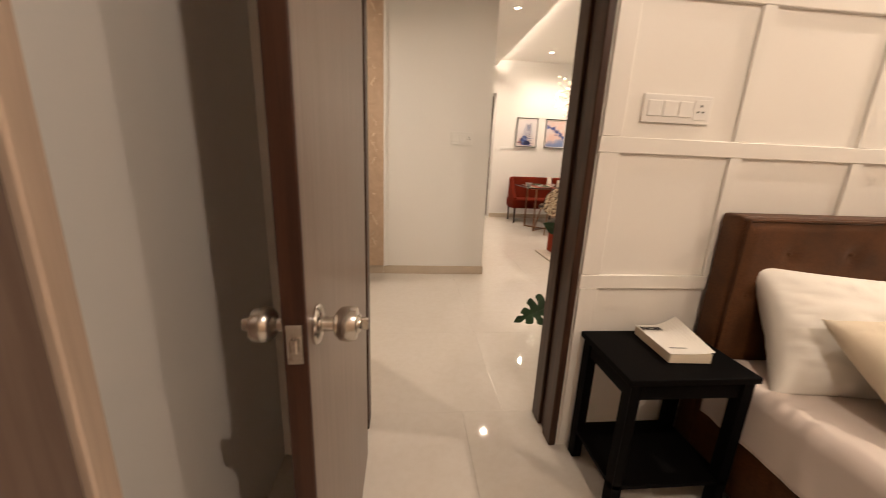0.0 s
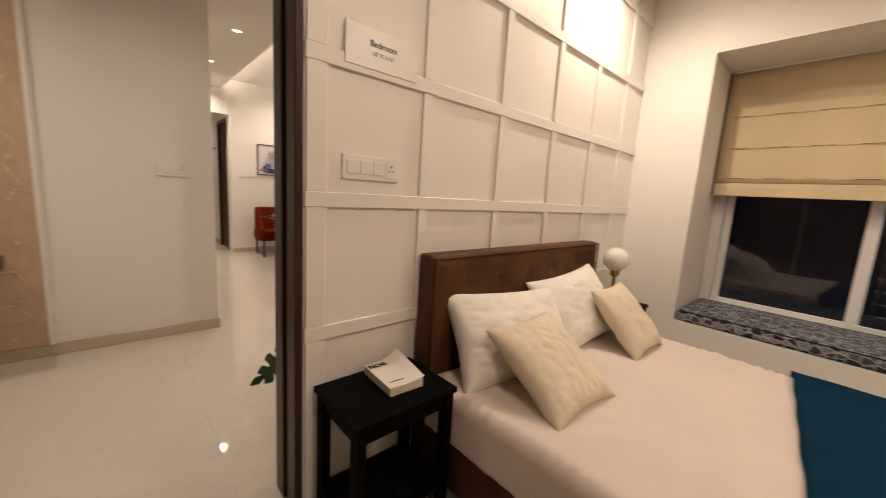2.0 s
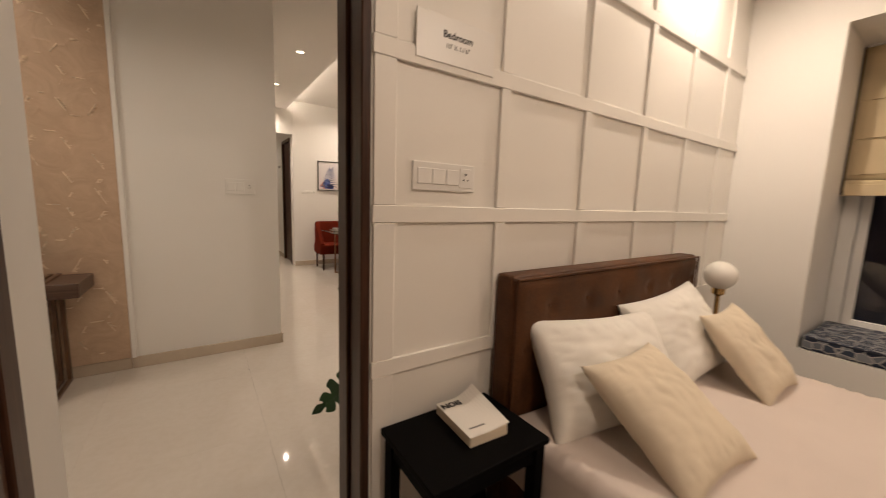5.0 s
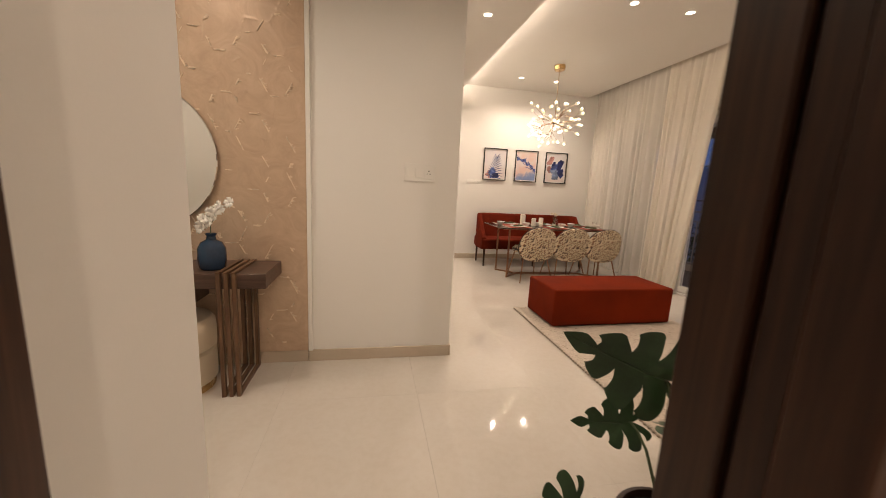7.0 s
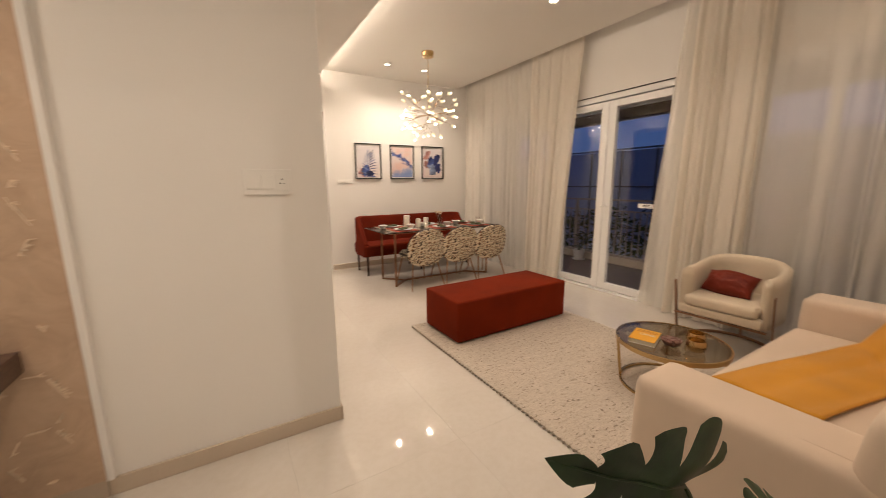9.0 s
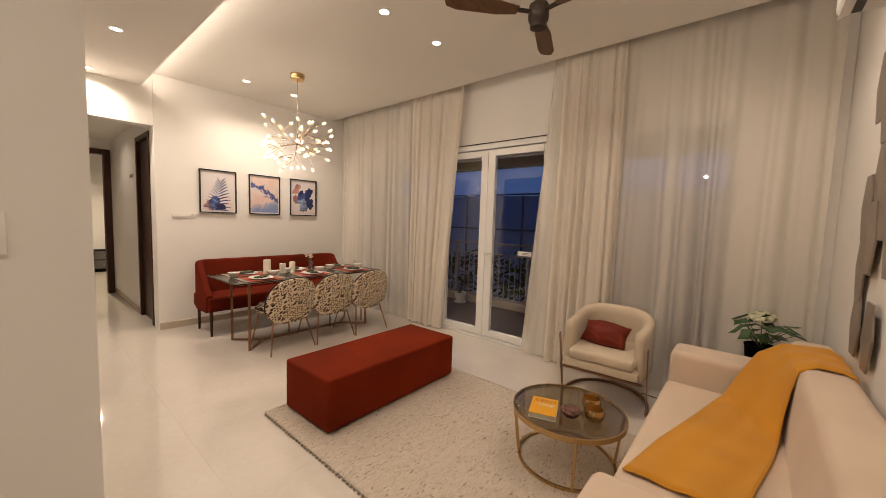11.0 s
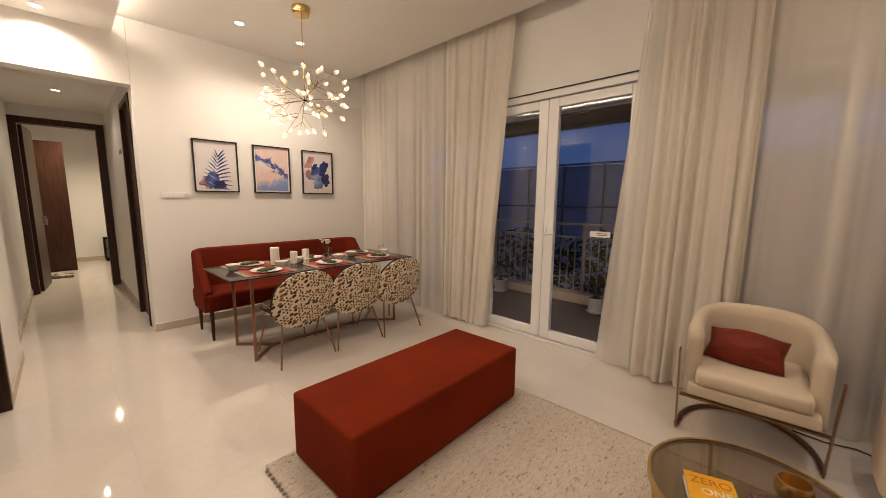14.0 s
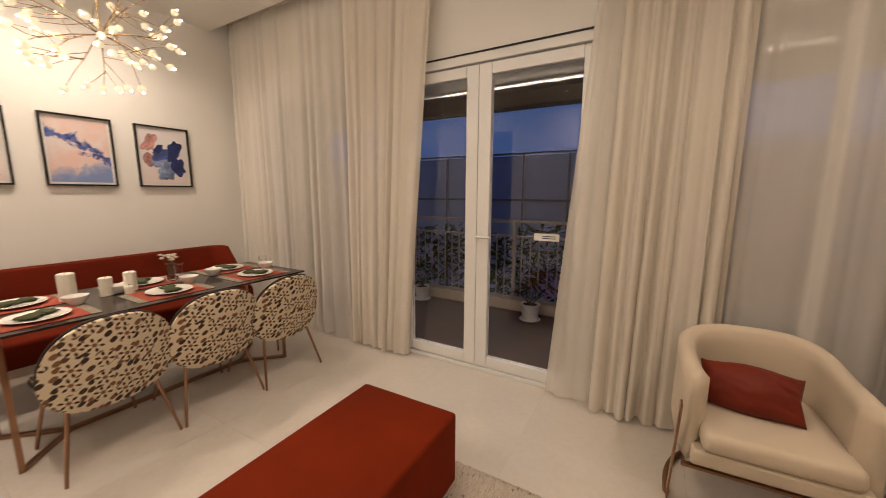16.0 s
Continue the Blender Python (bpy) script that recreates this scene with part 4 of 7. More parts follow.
# ---- foyer ----
def hex_wallpaper():
    """Copper-pink textured paper: hexagon ridges broken by brushed plaster."""
    m, nt, b = tree("copper_hexagon_plaster")
    co = nt.nodes.new("ShaderNodeTexCoord")
    mp = nt.nodes.new("ShaderNodeMapping")
    mp.inputs["Rotation"].default_value = (radians(90), 0, radians(45))
    v = nt.nodes.new("ShaderNodeTexVoronoi")
    v.feature, v.voronoi_dimensions = "DISTANCE_TO_EDGE", "2D"
    v.inputs["Scale"].default_value, v.inputs["Randomness"].default_value = 5.0, 0.9
    nt.links.new(co.outputs["Object"], mp.inputs["Vector"])
    nt.links.new(mp.outputs["Vector"], v.inputs["Vector"])
    n1, n2 = add_noise(nt, 5, 5, 0.65, (1, 1, 1), 2.0), add_noise(nt, 14, 6, 0.7, (1, 1, 1), 1.0)
    ridge = ramp(nt, v.outputs["Distance"], ((0.0, (1, 1, 1)), (0.065, (0, 0, 0))))
    broken = mix(nt, ridge, ramp(nt, n2, ((0.46, (0, 0, 0)), (0.60, (1, 1, 1)))), 1.0, "MULTIPLY")
    c = ramp(nt, n1, ((0.3, (0.49, 0.35, 0.245)), (0.55, (0.57, 0.42, 0.30)), (0.75, (0.63, 0.475, 0.35))))
    nt.links.new(c, b.inputs["Base Color"])
    b.inputs["Roughness"].default_value = 0.36
    b.inputs["Metallic"].default_value = 0.25
    h = mix(nt, broken, n2, 0.35)
    bump(nt, b, h, 0.3, 0.008)
    return m


texture_panel = structure("wall_texture_panel", box((-4.2, 5.276, 0.09), (-1.015, 5.30, 2.845), 0.002, 1), hex_wallpaper(), "copper pink textured plaster wall panel", "wall panel")
structure("trim_console_wall", box((-1.014, 5.270, 0.086), (-0.985, 5.301, 2.845), 0.004, 1), WHITE, "white trim beside the textured panel", "trim")


def straw_relief():
    """Broken straw strokes laid along a grid of tall hexagons on the textured panel, with short ticks across them."""
    rnd = random.Random(31)
    bm = bmesh.new()

    def stroke(p, q, w, proud):
        bar((p[0], 5.2765 - proud / 2, p[1]), (q[0], 5.2765 - proud / 2, q[1]), w, proud, bm, 0.0, (0, 1, 0))

    hw, hh, flat = 0.105, 0.115, 0.045
    x = -1.03
    col = 0
    while x > -2.75:
        z = 0.16 + (hh if col % 2 else 0)
        while z < 2.80:
            ring = [(x - hw, z), (x - flat, z + hh), (x + flat, z + hh), (x + hw, z), (x + flat, z - hh), (x - flat, z - hh)]
            for k in range(6):
                if rnd.random() < 0.58:
                    continue
                a, c = ring[k], ring[(k + 1) % 6]
                f0 = rnd.uniform(0, 0.5)
                f1 = f0 + rnd.uniform(0.2, 1.0 - f0)
                at = lambda f: (a[0] + (c[0] - a[0]) * f + rnd.uniform(-.003, .003), a[1] + (c[1] - a[1]) * f + rnd.uniform(-.003, .003))
                p, q = at(f0), at(f1)
                if min(p[0], q[0]) < -2.8 or max(p[0], q[0]) > -1.022 or max(p[1], q[1]) > 2.83 or min(p[1], q[1]) < 0.1:
                    continue
                stroke(p, q, rnd.uniform(0.003, 0.007), rnd.uniform(0.003, 0.007))
                for n in range(rnd.choice((0, 1, 2, 4, 7, 9))):
                    o = at(rnd.uniform(f0, f1))
                    ang = rnd.uniform(-0.5, 0.5)
                    L = rnd.uniform(0.008, 0.022)
                    e = (o[0] + L * math.cos(ang), o[1] + L * math.sin(ang))
                    if e[0] < -1.02:
                        stroke(o, e, rnd.uniform(0.002, 0.004), rnd.uniform(0.003, 0.006))
            z += 2 * hh
        x -= hw + flat
        col += 1
    straw = surface("pale_straw", (0.80, 0.66, 0.50), 0.28, 0.15, vary=0.12, scale=20)
    straws = part("straw_inlay", bm, straw, texture_panel, "pale straw strokes in broken hexagons")
    straws["kind"] = "stuff"


straw_relief()


def console_table():
    ob = thing("console_table", "dark walnut console with slatted legs", "console table")
    walnut = wood("walnut_console", (0.06, 0.032, 0.022), (0.125, 0.075, 0.055), 0.38, 0, 4)
    slatw = wood("slat_wood", (0.10, 0.052, 0.028), (0.20, 0.11, 0.06), 0.36, 2, 5)
    part("tabletop", box((-3.25, 4.905, 0.648), (-1.178, 5.27, 0.735), 0.003, 1), walnut, ob)
    part("drawer_box", box((-2.9, 4.98, 0.51), (-1.62, 5.27, 0.646), 0.003, 1), walnut, ob)
    for x0 in (-1.338, -2.95):
        for k in range(3):
            x = x0 - 0.040 * k
            part("slat", bar((x, 4.894, 0.0), (x, 4.894, 0.747), 0.021, 0.02, bevel=0.002, up=(0, 1, 0)), slatw, ob)
            part("slat", bar((x, 4.905, 0.741), (x, 5.27, 0.741), 0.021, 0.011, bevel=0.001), slatw, ob)
            part("slat", bar((x, 5.255, 0.0), (x, 5.255, 0.647), 0.021, 0.022, bevel=0.002, up=(0, 1, 0)), slatw, ob)
            part("slat", bar((x, 4.906, 0.012), (x, 5.24, 0.012), 0.021, 0.022, bevel=0.002), slatw, ob)


console_table()


def pouf(x, y):
    ob = thing("pouf", "round cream fabric pouf with a brass base", "pouf", pose(x, y, 0), "poufs under the console")
    part("base", lathe([(0, 0.0), (0.195, 0.0), (0.2, 0.004), (0.2, 0.045), (0, 0.045)], 40), BRASS, ob, "brass plinth ring", True)
    part("lower_body", lathe([(0, 0.046), (0.20, 0.046), (0.212, 0.06), (0.215, 0.15), (0.212, 0.235), (0.2, 0.248), (0, 0.248)], 40), CREAMCLOTH, ob, smooth=True)
    part("upper_body", lathe([(0, 0.249), (0.2, 0.249), (0.214, 0.262), (0.217, 0.36), (0.21, 0.415), (0.19, 0.44), (0.12, 0.452), (0, 0.455)], 40), CREAMCLOTH, ob, smooth=True)


pouf(-1.725, 5.03)
pouf(-2.20, 5.03)


def foyer_mirror():
    ob = thing("wall_mirror", "round wall mirror over a narrow rectangular mirror", "mirror")
    part("back_panel", box((-2.35, 5.262, 0.82), (-1.93, 5.270, 1.90), 0.002, 1), MIRROR, ob, "rectangular mirror strip")
    part("back_edge", box((-2.355, 5.2705, 0.815), (-1.925, 5.275, 1.905)), BLACKMETAL, ob)
    disc = lathe([(0, 0), (0.435, 0.0), (0.435, 0.006), (0.43, 0.0105), (0, 0.0105)], 72)
    part("round_glass", moved(disc, pose(-1.955, 5.25, 1.36, 90)), MIRROR, ob)
    part("backing", moved(lathe([(0.425, 0), (0.425, 0.010), (0, 0.010), (0, 0)], 60), pose(-1.955, 5.261, 1.36, 90)), BLACKMETAL, ob)


foyer_mirror()


def orchid_vase():
    ob = thing("vase", "blue glass vase with white orchid blooms", "vase", pose(-1.495, 5.03, 0.736))
    part("body", lathe([(0, 0), (0.058, 0), (0.068, 0.012), (0.074, 0.06), (0.072, 0.12), (0.055, 0.155), (0.026, 0.172), (0.022, 0.19), (0.032, 0.206), (0.028, 0.207), (0.018, 0.19), (0, 0.18)], 32), surface("blue_glazed_glass", (0.018, 0.045, 0.095), 0.08, vary=0.2, scale=6, relief=0.0), ob, smooth=True)
    spray = part("flower_stem", tube([(0, 0, 0.15), (0.0, 0, 0.25), (0.04, -0.01, 0.33), (0.10, -0.01, 0.38)], [0.003, 0.003, 0.0025, 0.0015], 6), STEM, ob)
    petal = CERAMIC
    rnd = random.Random(4)
    for i in range(9):
        t = i / 8
        c = Vector((0.0 + 0.10 * t * t - 0.02 + rnd.uniform(-.025, .03), -0.02 + rnd.uniform(-.02, .02), 0.235 + 0.15 * t))
        bm = bmesh.new()
        for k in range(5):
            a = k * math.tau / 5 + i
            pb = cushion(0.034, 0.03, 0.008, 4, 2.2, 0.0, k)
            moved(pb, Matrix.Translation((0.016 * math.cos(a), 0.016 * math.sin(a), 0.003)) @ Matrix.Rotation(a, 4, "Z") @ Matrix.Rotation(-0.3, 4, "Y"))
            merge(bm, pb)
        part("bloom", moved(bm, Matrix.Translation(c) @ Euler((radians(70 + rnd.uniform(-25, 25)), 0, radians(rnd.uniform(-50, 50)))).to_matrix().to_4x4()), petal, spray, smooth="all")


orchid_vase()
tagged(finish(lathe([(0, 0.0), (0.05, 0.0), (0.075, 0.012), (0.085, 0.026), (0.081, 0.026), (0.07, 0.014), (0, 0.006)], 32), "brass_dish", BRASS, None, "", True), "small brass dish on the console", "dish").matrix_world = pose(-2.02, 5.02, 0.736)


def bathroom():
    """Seen only by way of the foyer mirror: cool light and a frosted shower screen."""
    ob = thing("shower_screen", "frosted striped glass shower screen", "shower screen")
    g = glass("shower_glass", (0.80, 0.95, 0.94), 0.03)
    part("glass_panel", box((-4.25, 2.90, 0.02), (-2.32, 2.91, 2.0)), g, ob).visible_shadow = False
    fr = surface("frosted_film", (0.75, 0.82, 0.82), 0.8, vary=0.03)
    for i in range(9):
        part("frosted_band", box((-4.2, 2.912, 1.0 + i * 0.055), (-2.4, 2.914, 1.03 + i * 0.055)), fr, ob)
    part("top_bar", bar((-4.25, 2.905, 2.02), (-2.32, 2.905, 2.02), 0.03), CHROME, ob)


bathroom()

plant = monstera("foyer_monstera", "tall monstera with broad cut leaves by the sofa", pose(0.32, 3.56, 0.0), 0.15, 0.28, [
    (0.021, 0.116, 0.695, 0.36, (-0.32, 0.08, 0.13), (-0.35, -0.93, 0.02)), (-0.02, 0.19, 0.50, 0.20, (-0.7, 0.25, -0.1), (-0.35, -0.8, 0.35)), (-0.30, 0.04, 0.36, 0.20, (-0.85, -0.15, -0.3), (-0.25, -0.75, 0.6)),
    (0.22, 0.0, 0.58, 0.22, (0.8, 0.3, -0.2), (0.0, -0.6, 0.8)), (0.15, 0.14, 0.48, 0.20, (0.5, 0.8, -0.3), (-0.2, -0.2, 0.95))],
    surface("dark_brown_planter", (0.03, 0.012, 0.008), 0.45, vary=0.2))
part("moss_pole", tube([(0.09, 0.03, 0.25), (0.09, 0.03, 0.45), (0.095, 0.03, 0.66)], [0.035, 0.034, 0.03], 14), surface("coir", (0.05, 0.02, 0.012), 0.95, vary=0.4, scale=30, grain=120, relief=0.8), plant, "brown coir support pole")


# ---- living room ----
def woven_rug():
    m, nt, b = tree("woven_wool_rug")
    n1, n2 = add_noise(nt, 30, 5, 0.7, (1.0, 4.5, 1)), add_noise(nt, 160, 3, 0.6)
    n3 = add_noise(nt, 12, 4, 0.7, (1, 3, 1))
    c = ramp(nt, n1, ((0.325, (0.11, 0.085, 0.06)), (0.365, (0.50, 0.43, 0.35)), (0.5, (0.62, 0.54, 0.45))))
    c = mix(nt, c, ramp(nt, n2, ((0.3, (0.75, 0.75, 0.75)), (0.65, (1, 1, 1)))), 1.0, "MULTIPLY")
    c = mix(nt, c, ramp(nt, n3, ((0.3, (0.85, 0.83, 0.8)), (0.6, (1, 1, 1)))), 0.8, "MULTIPLY")
    n4 = add_noise(nt, 30, 2, 0.4, (1.0, 2.4, 1))
    c = mix(nt, c, (0.20, 0.15, 0.115), ramp(nt, n4, ((0.30, (0.85, 0.85, 0.85)), (0.345, (0, 0, 0)))))
    nt.links.new(c, b.inputs["Base Color"])
    b.inputs["Roughness"].default_value = 0.95
    bump(nt, b, n1, 0.45, 0.006)
    return m


area_rug("living_room_rug", "large flat woven beige wool rug with knotted edge", 0.95, 3.75, 2.53, 6.33, woven_rug(), True, 0.010)


def ottoman():
    ob = thing("ottoman", "long rust velvet ottoman bench on the rug", "ottoman", pose(1.745, 6.02, 0.012, 0, 0, 1.0))
    part("body", box((-0.655, -0.275, 0.012), (0.655, 0.275, 0.368), 0.022, 4), RUST, ob, smooth=True)
    part("plinth", box((-0.62, -0.24, 0.0), (0.62, 0.24, 0.0118)), BLACKWOOD, ob)
    z = 0.35
    part("piping", tube([(-0.648, -0.268, z), (0.648, -0.268, z), (0.648, 0.268, z), (-0.648, 0.268, z)], 0.0045, 6, None, True), RUST, ob)


ottoman()


def sofa():
    ob = thing("sofa", "cream linen three-seat sofa against the wall", "sofa", pose(0.85, 3.325, 0))
    W, D = 2.10, 0.78
    part("base", box((0.02, 0.02, 0.10), (W - 0.02, D - 0.03, 0.30), 0.02, 3), SOFACLOTH, ob, smooth=True)
    part("armrest", box((0, 0.10, 0.09), (0.27, D, 0.61), 0.055, 5), SOFACLOTH, ob, smooth=True)
    part("armrest", box((W - 0.27, 0.10, 0.09), (W, D, 0.61), 0.055, 5), SOFACLOTH, ob, smooth=True)
    part("seat_cushion", box((0.274, 0.16, 0.302), (W - 0.274, D + 0.005, 0.412), 0.04, 4), SOFACLOTH, ob, smooth=True)
    back = box((0.004, -0.01, 0.12), (W - 0.004, 0.19, 0.775), 0.065, 5)
    for v in back.verts:
        v.co.y -= 0.10 * (v.co.z - 0.775) * (1 if v.co.y > 0.1 else 0)
    part("backrest", back, SOFACLOTH, ob, smooth=True)
    for x, y in ((0.06, 0.08), (W - 0.06, 0.08), (0.06, D - 0.08), (W - 0.06, D - 0.08)):
        part("leg", bar((x, y, 0.0), (x, y, 0.092), 0.035, 0.035, bevel=0.003), DARKWOOD, ob)
    for x in (0.008, W - 0.262):
        part("seam", tube([(x + 0.03, D - 0.004, 0.12), (x + 0.03, D - 0.001, 0.5), (x + 0.06, D - 0.03, 0.602), (x + 0.06, 0.1, 0.611)], 0.0025, 5), SOFACLOTH, ob)


sofa()


def sofa_throw():
    A = [(2.70, 3.312, 0.60), (2.69, 3.330, 0.760), (2.685, 3.375, 0.783), (2.68, 3.455, 0.783), (2.68, 3.56, 0.775), (2.675, 3.66, 0.70), (2.655, 3.73, 0.57), (2.57, 3.80, 0.432), (2.20, 3.90, 0.419), (1.80, 4.01, 0.419), (1.45, 4.08, 0.419)]
    B = [(2.28, 3.312, 0.60), (2.30, 3.330, 0.760), (2.31, 3.375, 0.783), (2.31, 3.455, 0.783), (2.30, 3.520, 0.745), (2.27, 3.545, 0.64), (2.22, 3.565, 0.53), (2.12, 3.58, 0.428), (1.92, 3.61, 0.419), (1.68, 3.66, 0.419), (1.46, 3.70, 0.419)]

    def at(P, v):
        f = v * (len(P) - 1)
        i = min(int(f), len(P) - 2)
        return Vector(P[i]).lerp(Vector(P[i + 1]), f - i)

    def f(u, v):
        p = at(A, v).lerp(at(B, v), u)
        p.z += 0.008 + 0.006 * noise.noise(Vector((u * 5, v * 7, 0))) + 0.004 * math.sin(u * 15 + v * 5)
        return p

    ob = thing("sofa_throw", "mustard yellow knitted throw draped over the sofa", "throw")
    part("cloth", sheet(f, 40, 80, 0.006), MUSTARD, ob, smooth="all")
    for u in (0.0, 1.0):
        part("side_hem", tube([f(u, k / 60) for k in range(61)], 0.0055, 6), MUSTARD, ob, smooth="all")
    part("end_hem", tube([f(k / 24, 1.0) for k in range(25)], 0.0055, 6), MUSTARD, ob, smooth="all")


sofa_throw()


def coffee_table():
    ob = thing("coffee_table", "round smoked glass coffee table with brass frame", "coffee table", pose(1.955, 4.505, 0.012))
    h, r = 0.318, 0.325
    part("glass_top", lathe([(0, h - 0.008), (r - 0.012, h - 0.008), (r - 0.012, h), (0, h)], 64), SMOKE, ob, "smoked glass top")
    part("rim", lathe([(r - 0.011, h - 0.024), (r, h - 0.024), (r, h + 0.003), (r - 0.011, h + 0.003), (r - 0.011, h - 0.024)], 64), BRASS, ob, smooth=True)
    part("base_ring", lathe([(r - 0.055, 0.0), (r - 0.04, 0.0), (r - 0.04, 0.014), (r - 0.055, 0.014), (r - 0.055, 0.0)], 64), BRASS, ob, smooth=True)
    for k in range(4):
        a = k * math.tau / 4 + 0.5
        part("leg", bar(((r - 0.047) * math.cos(a), (r - 0.047) * math.sin(a), 0.014), ((r - 0.012) * math.cos(a), (r - 0.012) * math.sin(a), h - 0.024), 0.014, 0.014), BRASS, ob)


coffee_table()
TT = 0.3305


def yellow_book():
    ob = thing("book", "yellow covered book on the coffee table", "book", pose(1.825, 4.60, TT, 0, 0, -72))
    part("page_block", box((-0.075, -0.10, 0.002), (0.07, 0.10, 0.027), 0.001, 1), surface("cream_pages", (0.62, 0.56, 0.44), 0.9, vary=0.05, grain=300), ob)
    cov = part("cover", box((-0.077, -0.103, 0.0272), (0.073, 0.103, 0.030), 0.001, 1), surface("yellow_cover", (0.75, 0.36, 0.012), 0.4, vary=0.04), ob, "glossy yellow cover")
    part("back_cover", box((-0.077, -0.103, 0.0), (0.073, 0.103, 0.002)), PILLOWWHITE, ob)
    w = surface("white_ink", (0.8, 0.78, 0.72), 0.5, relief=0)
    lettering("title", "ZERO", 0.05, pose(0, 0.045, 0.0303), surface("dark_yellow_ink", (0.42, 0.13, 0.01), 0.5, relief=0), cov)
    lettering("subtitle", "ONE", 0.045, pose(0.01, -0.005, 0.0303), w, cov)


yellow_book()


def brass_bowl(x, y, r, h, z0=TT):
    ob = finish(lathe([(0, 0), (r * 0.6, 0), (r * 0.95, h * 0.3), (r, h * 0.6), (r * 0.86, h), (r * 0.82, h), (r * 0.93, h * 0.6), (r * 0.85, h * 0.3), (0, h * 0.12)], 36), "brass_bowl", BRASS, None, "", True)
    ob.matrix_world = pose(x, y, z0)
    return tagged(ob, "hammered brass bowl on the coffee table", "bowl", "bowls on the coffee table")


brass_bowl(2.04, 4.40, 0.055, 0.072)
brass_bowl(1.925, 4.345, 0.055, 0.070)


def rosette():
    ob = thing("ornament", "pinkish metallic rose-shaped ornament on the glass", "ornament", pose(1.87, 4.46, TT))
    pk = surface("rose_metal", (0.30, 0.16, 0.13), 0.3, 0.7, vary=0.3, scale=30)
    for ring, (n, r, t) in enumerate(((7, 0.043, 58), (5, 0.026, 30), (3, 0.011, 12))):
        for k in range(n):
            a = k * 360 / n + ring * 20
            part("petal", moved(cushion(0.045, 0.05, 0.014, 6, 2.2, 0, k), pose(0, 0, 0.026 + ring * 0.007, 0, 0, a) @ pose(0, r, 0, t)), pk, ob, smooth="all")


rosette()


def barrel_chair():
    """An upholstered tub chair that faces -x."""
    ob = thing("armchair", "cream tub armchair on a rose-gold metal frame", "armchair", pose(3.03, 4.575, 0, 0, 0, 3))

    def shell(u, v, off=0.0):
        a = radians(-118 + 236 * u)
        rx, ry = 0.275 + off, 0.305 + off
        c, s = math.cos(a), math.sin(a)
        x, y = rx * (abs(c) ** 0.62) * (1 if c > 0 else -1), ry * (abs(s) ** 0.62) * (1 if s > 0 else -1)
        if c < 0:
            x *= 1.7
        top = 0.635 + 0.062 * max(0, math.cos(a)) ** 0.7 + 0.02 * (1 - abs(2 * u - 1))
        return (x, y, 0.29 + (top - 0.29) * v)

    bm = bmesh.new()
    nu, nv = 44, 8
    prof = []
    for i in range(nu + 1):
        u = i / nu
        ring = []
        for j in range(nv + 1):
            ring.append(shell(u, j / nv, 0.0))
        p, q = Vector(shell(u, 1, 0.0)), Vector(shell(u, 1, -0.07))
        for k in range(1, 6):
            w = k / 6
            r = p.lerp(q, w)
            ring.append((r.x, r.y, p.z + 0.024 * math.sin(math.pi * w)))
        for j in range(nv + 1):
            ring.append(shell(u, 1 - j / nv, -0.07))
        prof.append([bm.verts.new(c) for c in ring])
    for A, B in zip(prof, prof[1:]):
        for k in range(len(A)):
            bm.faces.new((A[k], B[k], B[(k + 1) % len(A)], A[(k + 1) % len(A)]))
    bm.faces.new(prof[0])
    bm.faces.new(prof[-1][::-1])
    part("backrest", bm, CREAMCLOTH, ob, smooth="all")
    part("seat_base", box((-0.325, -0.268, 0.296), (0.19, 0.268, 0.362), 0.014, 3), CREAMCLOTH, ob, smooth=True)
    part("seat_cushion", box((-0.335, -0.238, 0.363), (0.19, 0.238, 0.448), 0.036, 5), CREAMCLOTH, ob, smooth=True)
    part("frame", bar((-0.31, -0.30, 0.283), (-0.31, 0.30, 0.283), 0.024, 0.012), COPPER, ob)
    for s in (1, -1):
        part("leg", bar((-0.17, s * 0.318, 0.0), (-0.31, s * 0.318, 0.55), 0.008, 0.030, bevel=0.001, up=(1, 0, 0)), COPPER, ob)
    arc = [(-0.16 + 0.43 * math.sin(math.pi * k / 24) ** 0.8, 0.318 * math.cos(math.pi * k / 24), 0.016) for k in range(25)]
    part("floor_arc", tube([Vector(p) for p in arc], 0.014, 6), COPPER, ob)
    part("rear_post", bar((0.27, 0, 0.02), (0.25, 0, 0.30), 0.03, 0.012), COPPER, ob)
    return ob


barrel_chair()
bm = cushion(0.37, 0.20, 0.19, 30, 1.7, 0.012, 21, 0.0, 0.0, 0.016)
for v in bm.verts:
    v.co.y *= 1.22 - 0.50 * (v.co.x / 0.185) ** 2 * (1 - 0.6 * (v.co.x / 0.185) ** 2)
    v.co.x *= 1 - 0.10 * (1 - abs(v.co.y) / 0.12)
c = finish(bm, "cushion", RUSTSATIN, None, "", "all")
c.matrix_world = pose(3.00, 4.61, 0.53, 0, -48, -6) @ pose(0, 0, 0, 0, 0, 90)
tagged(c, "rust satin lumbar cushion in the armchair", "cushion")


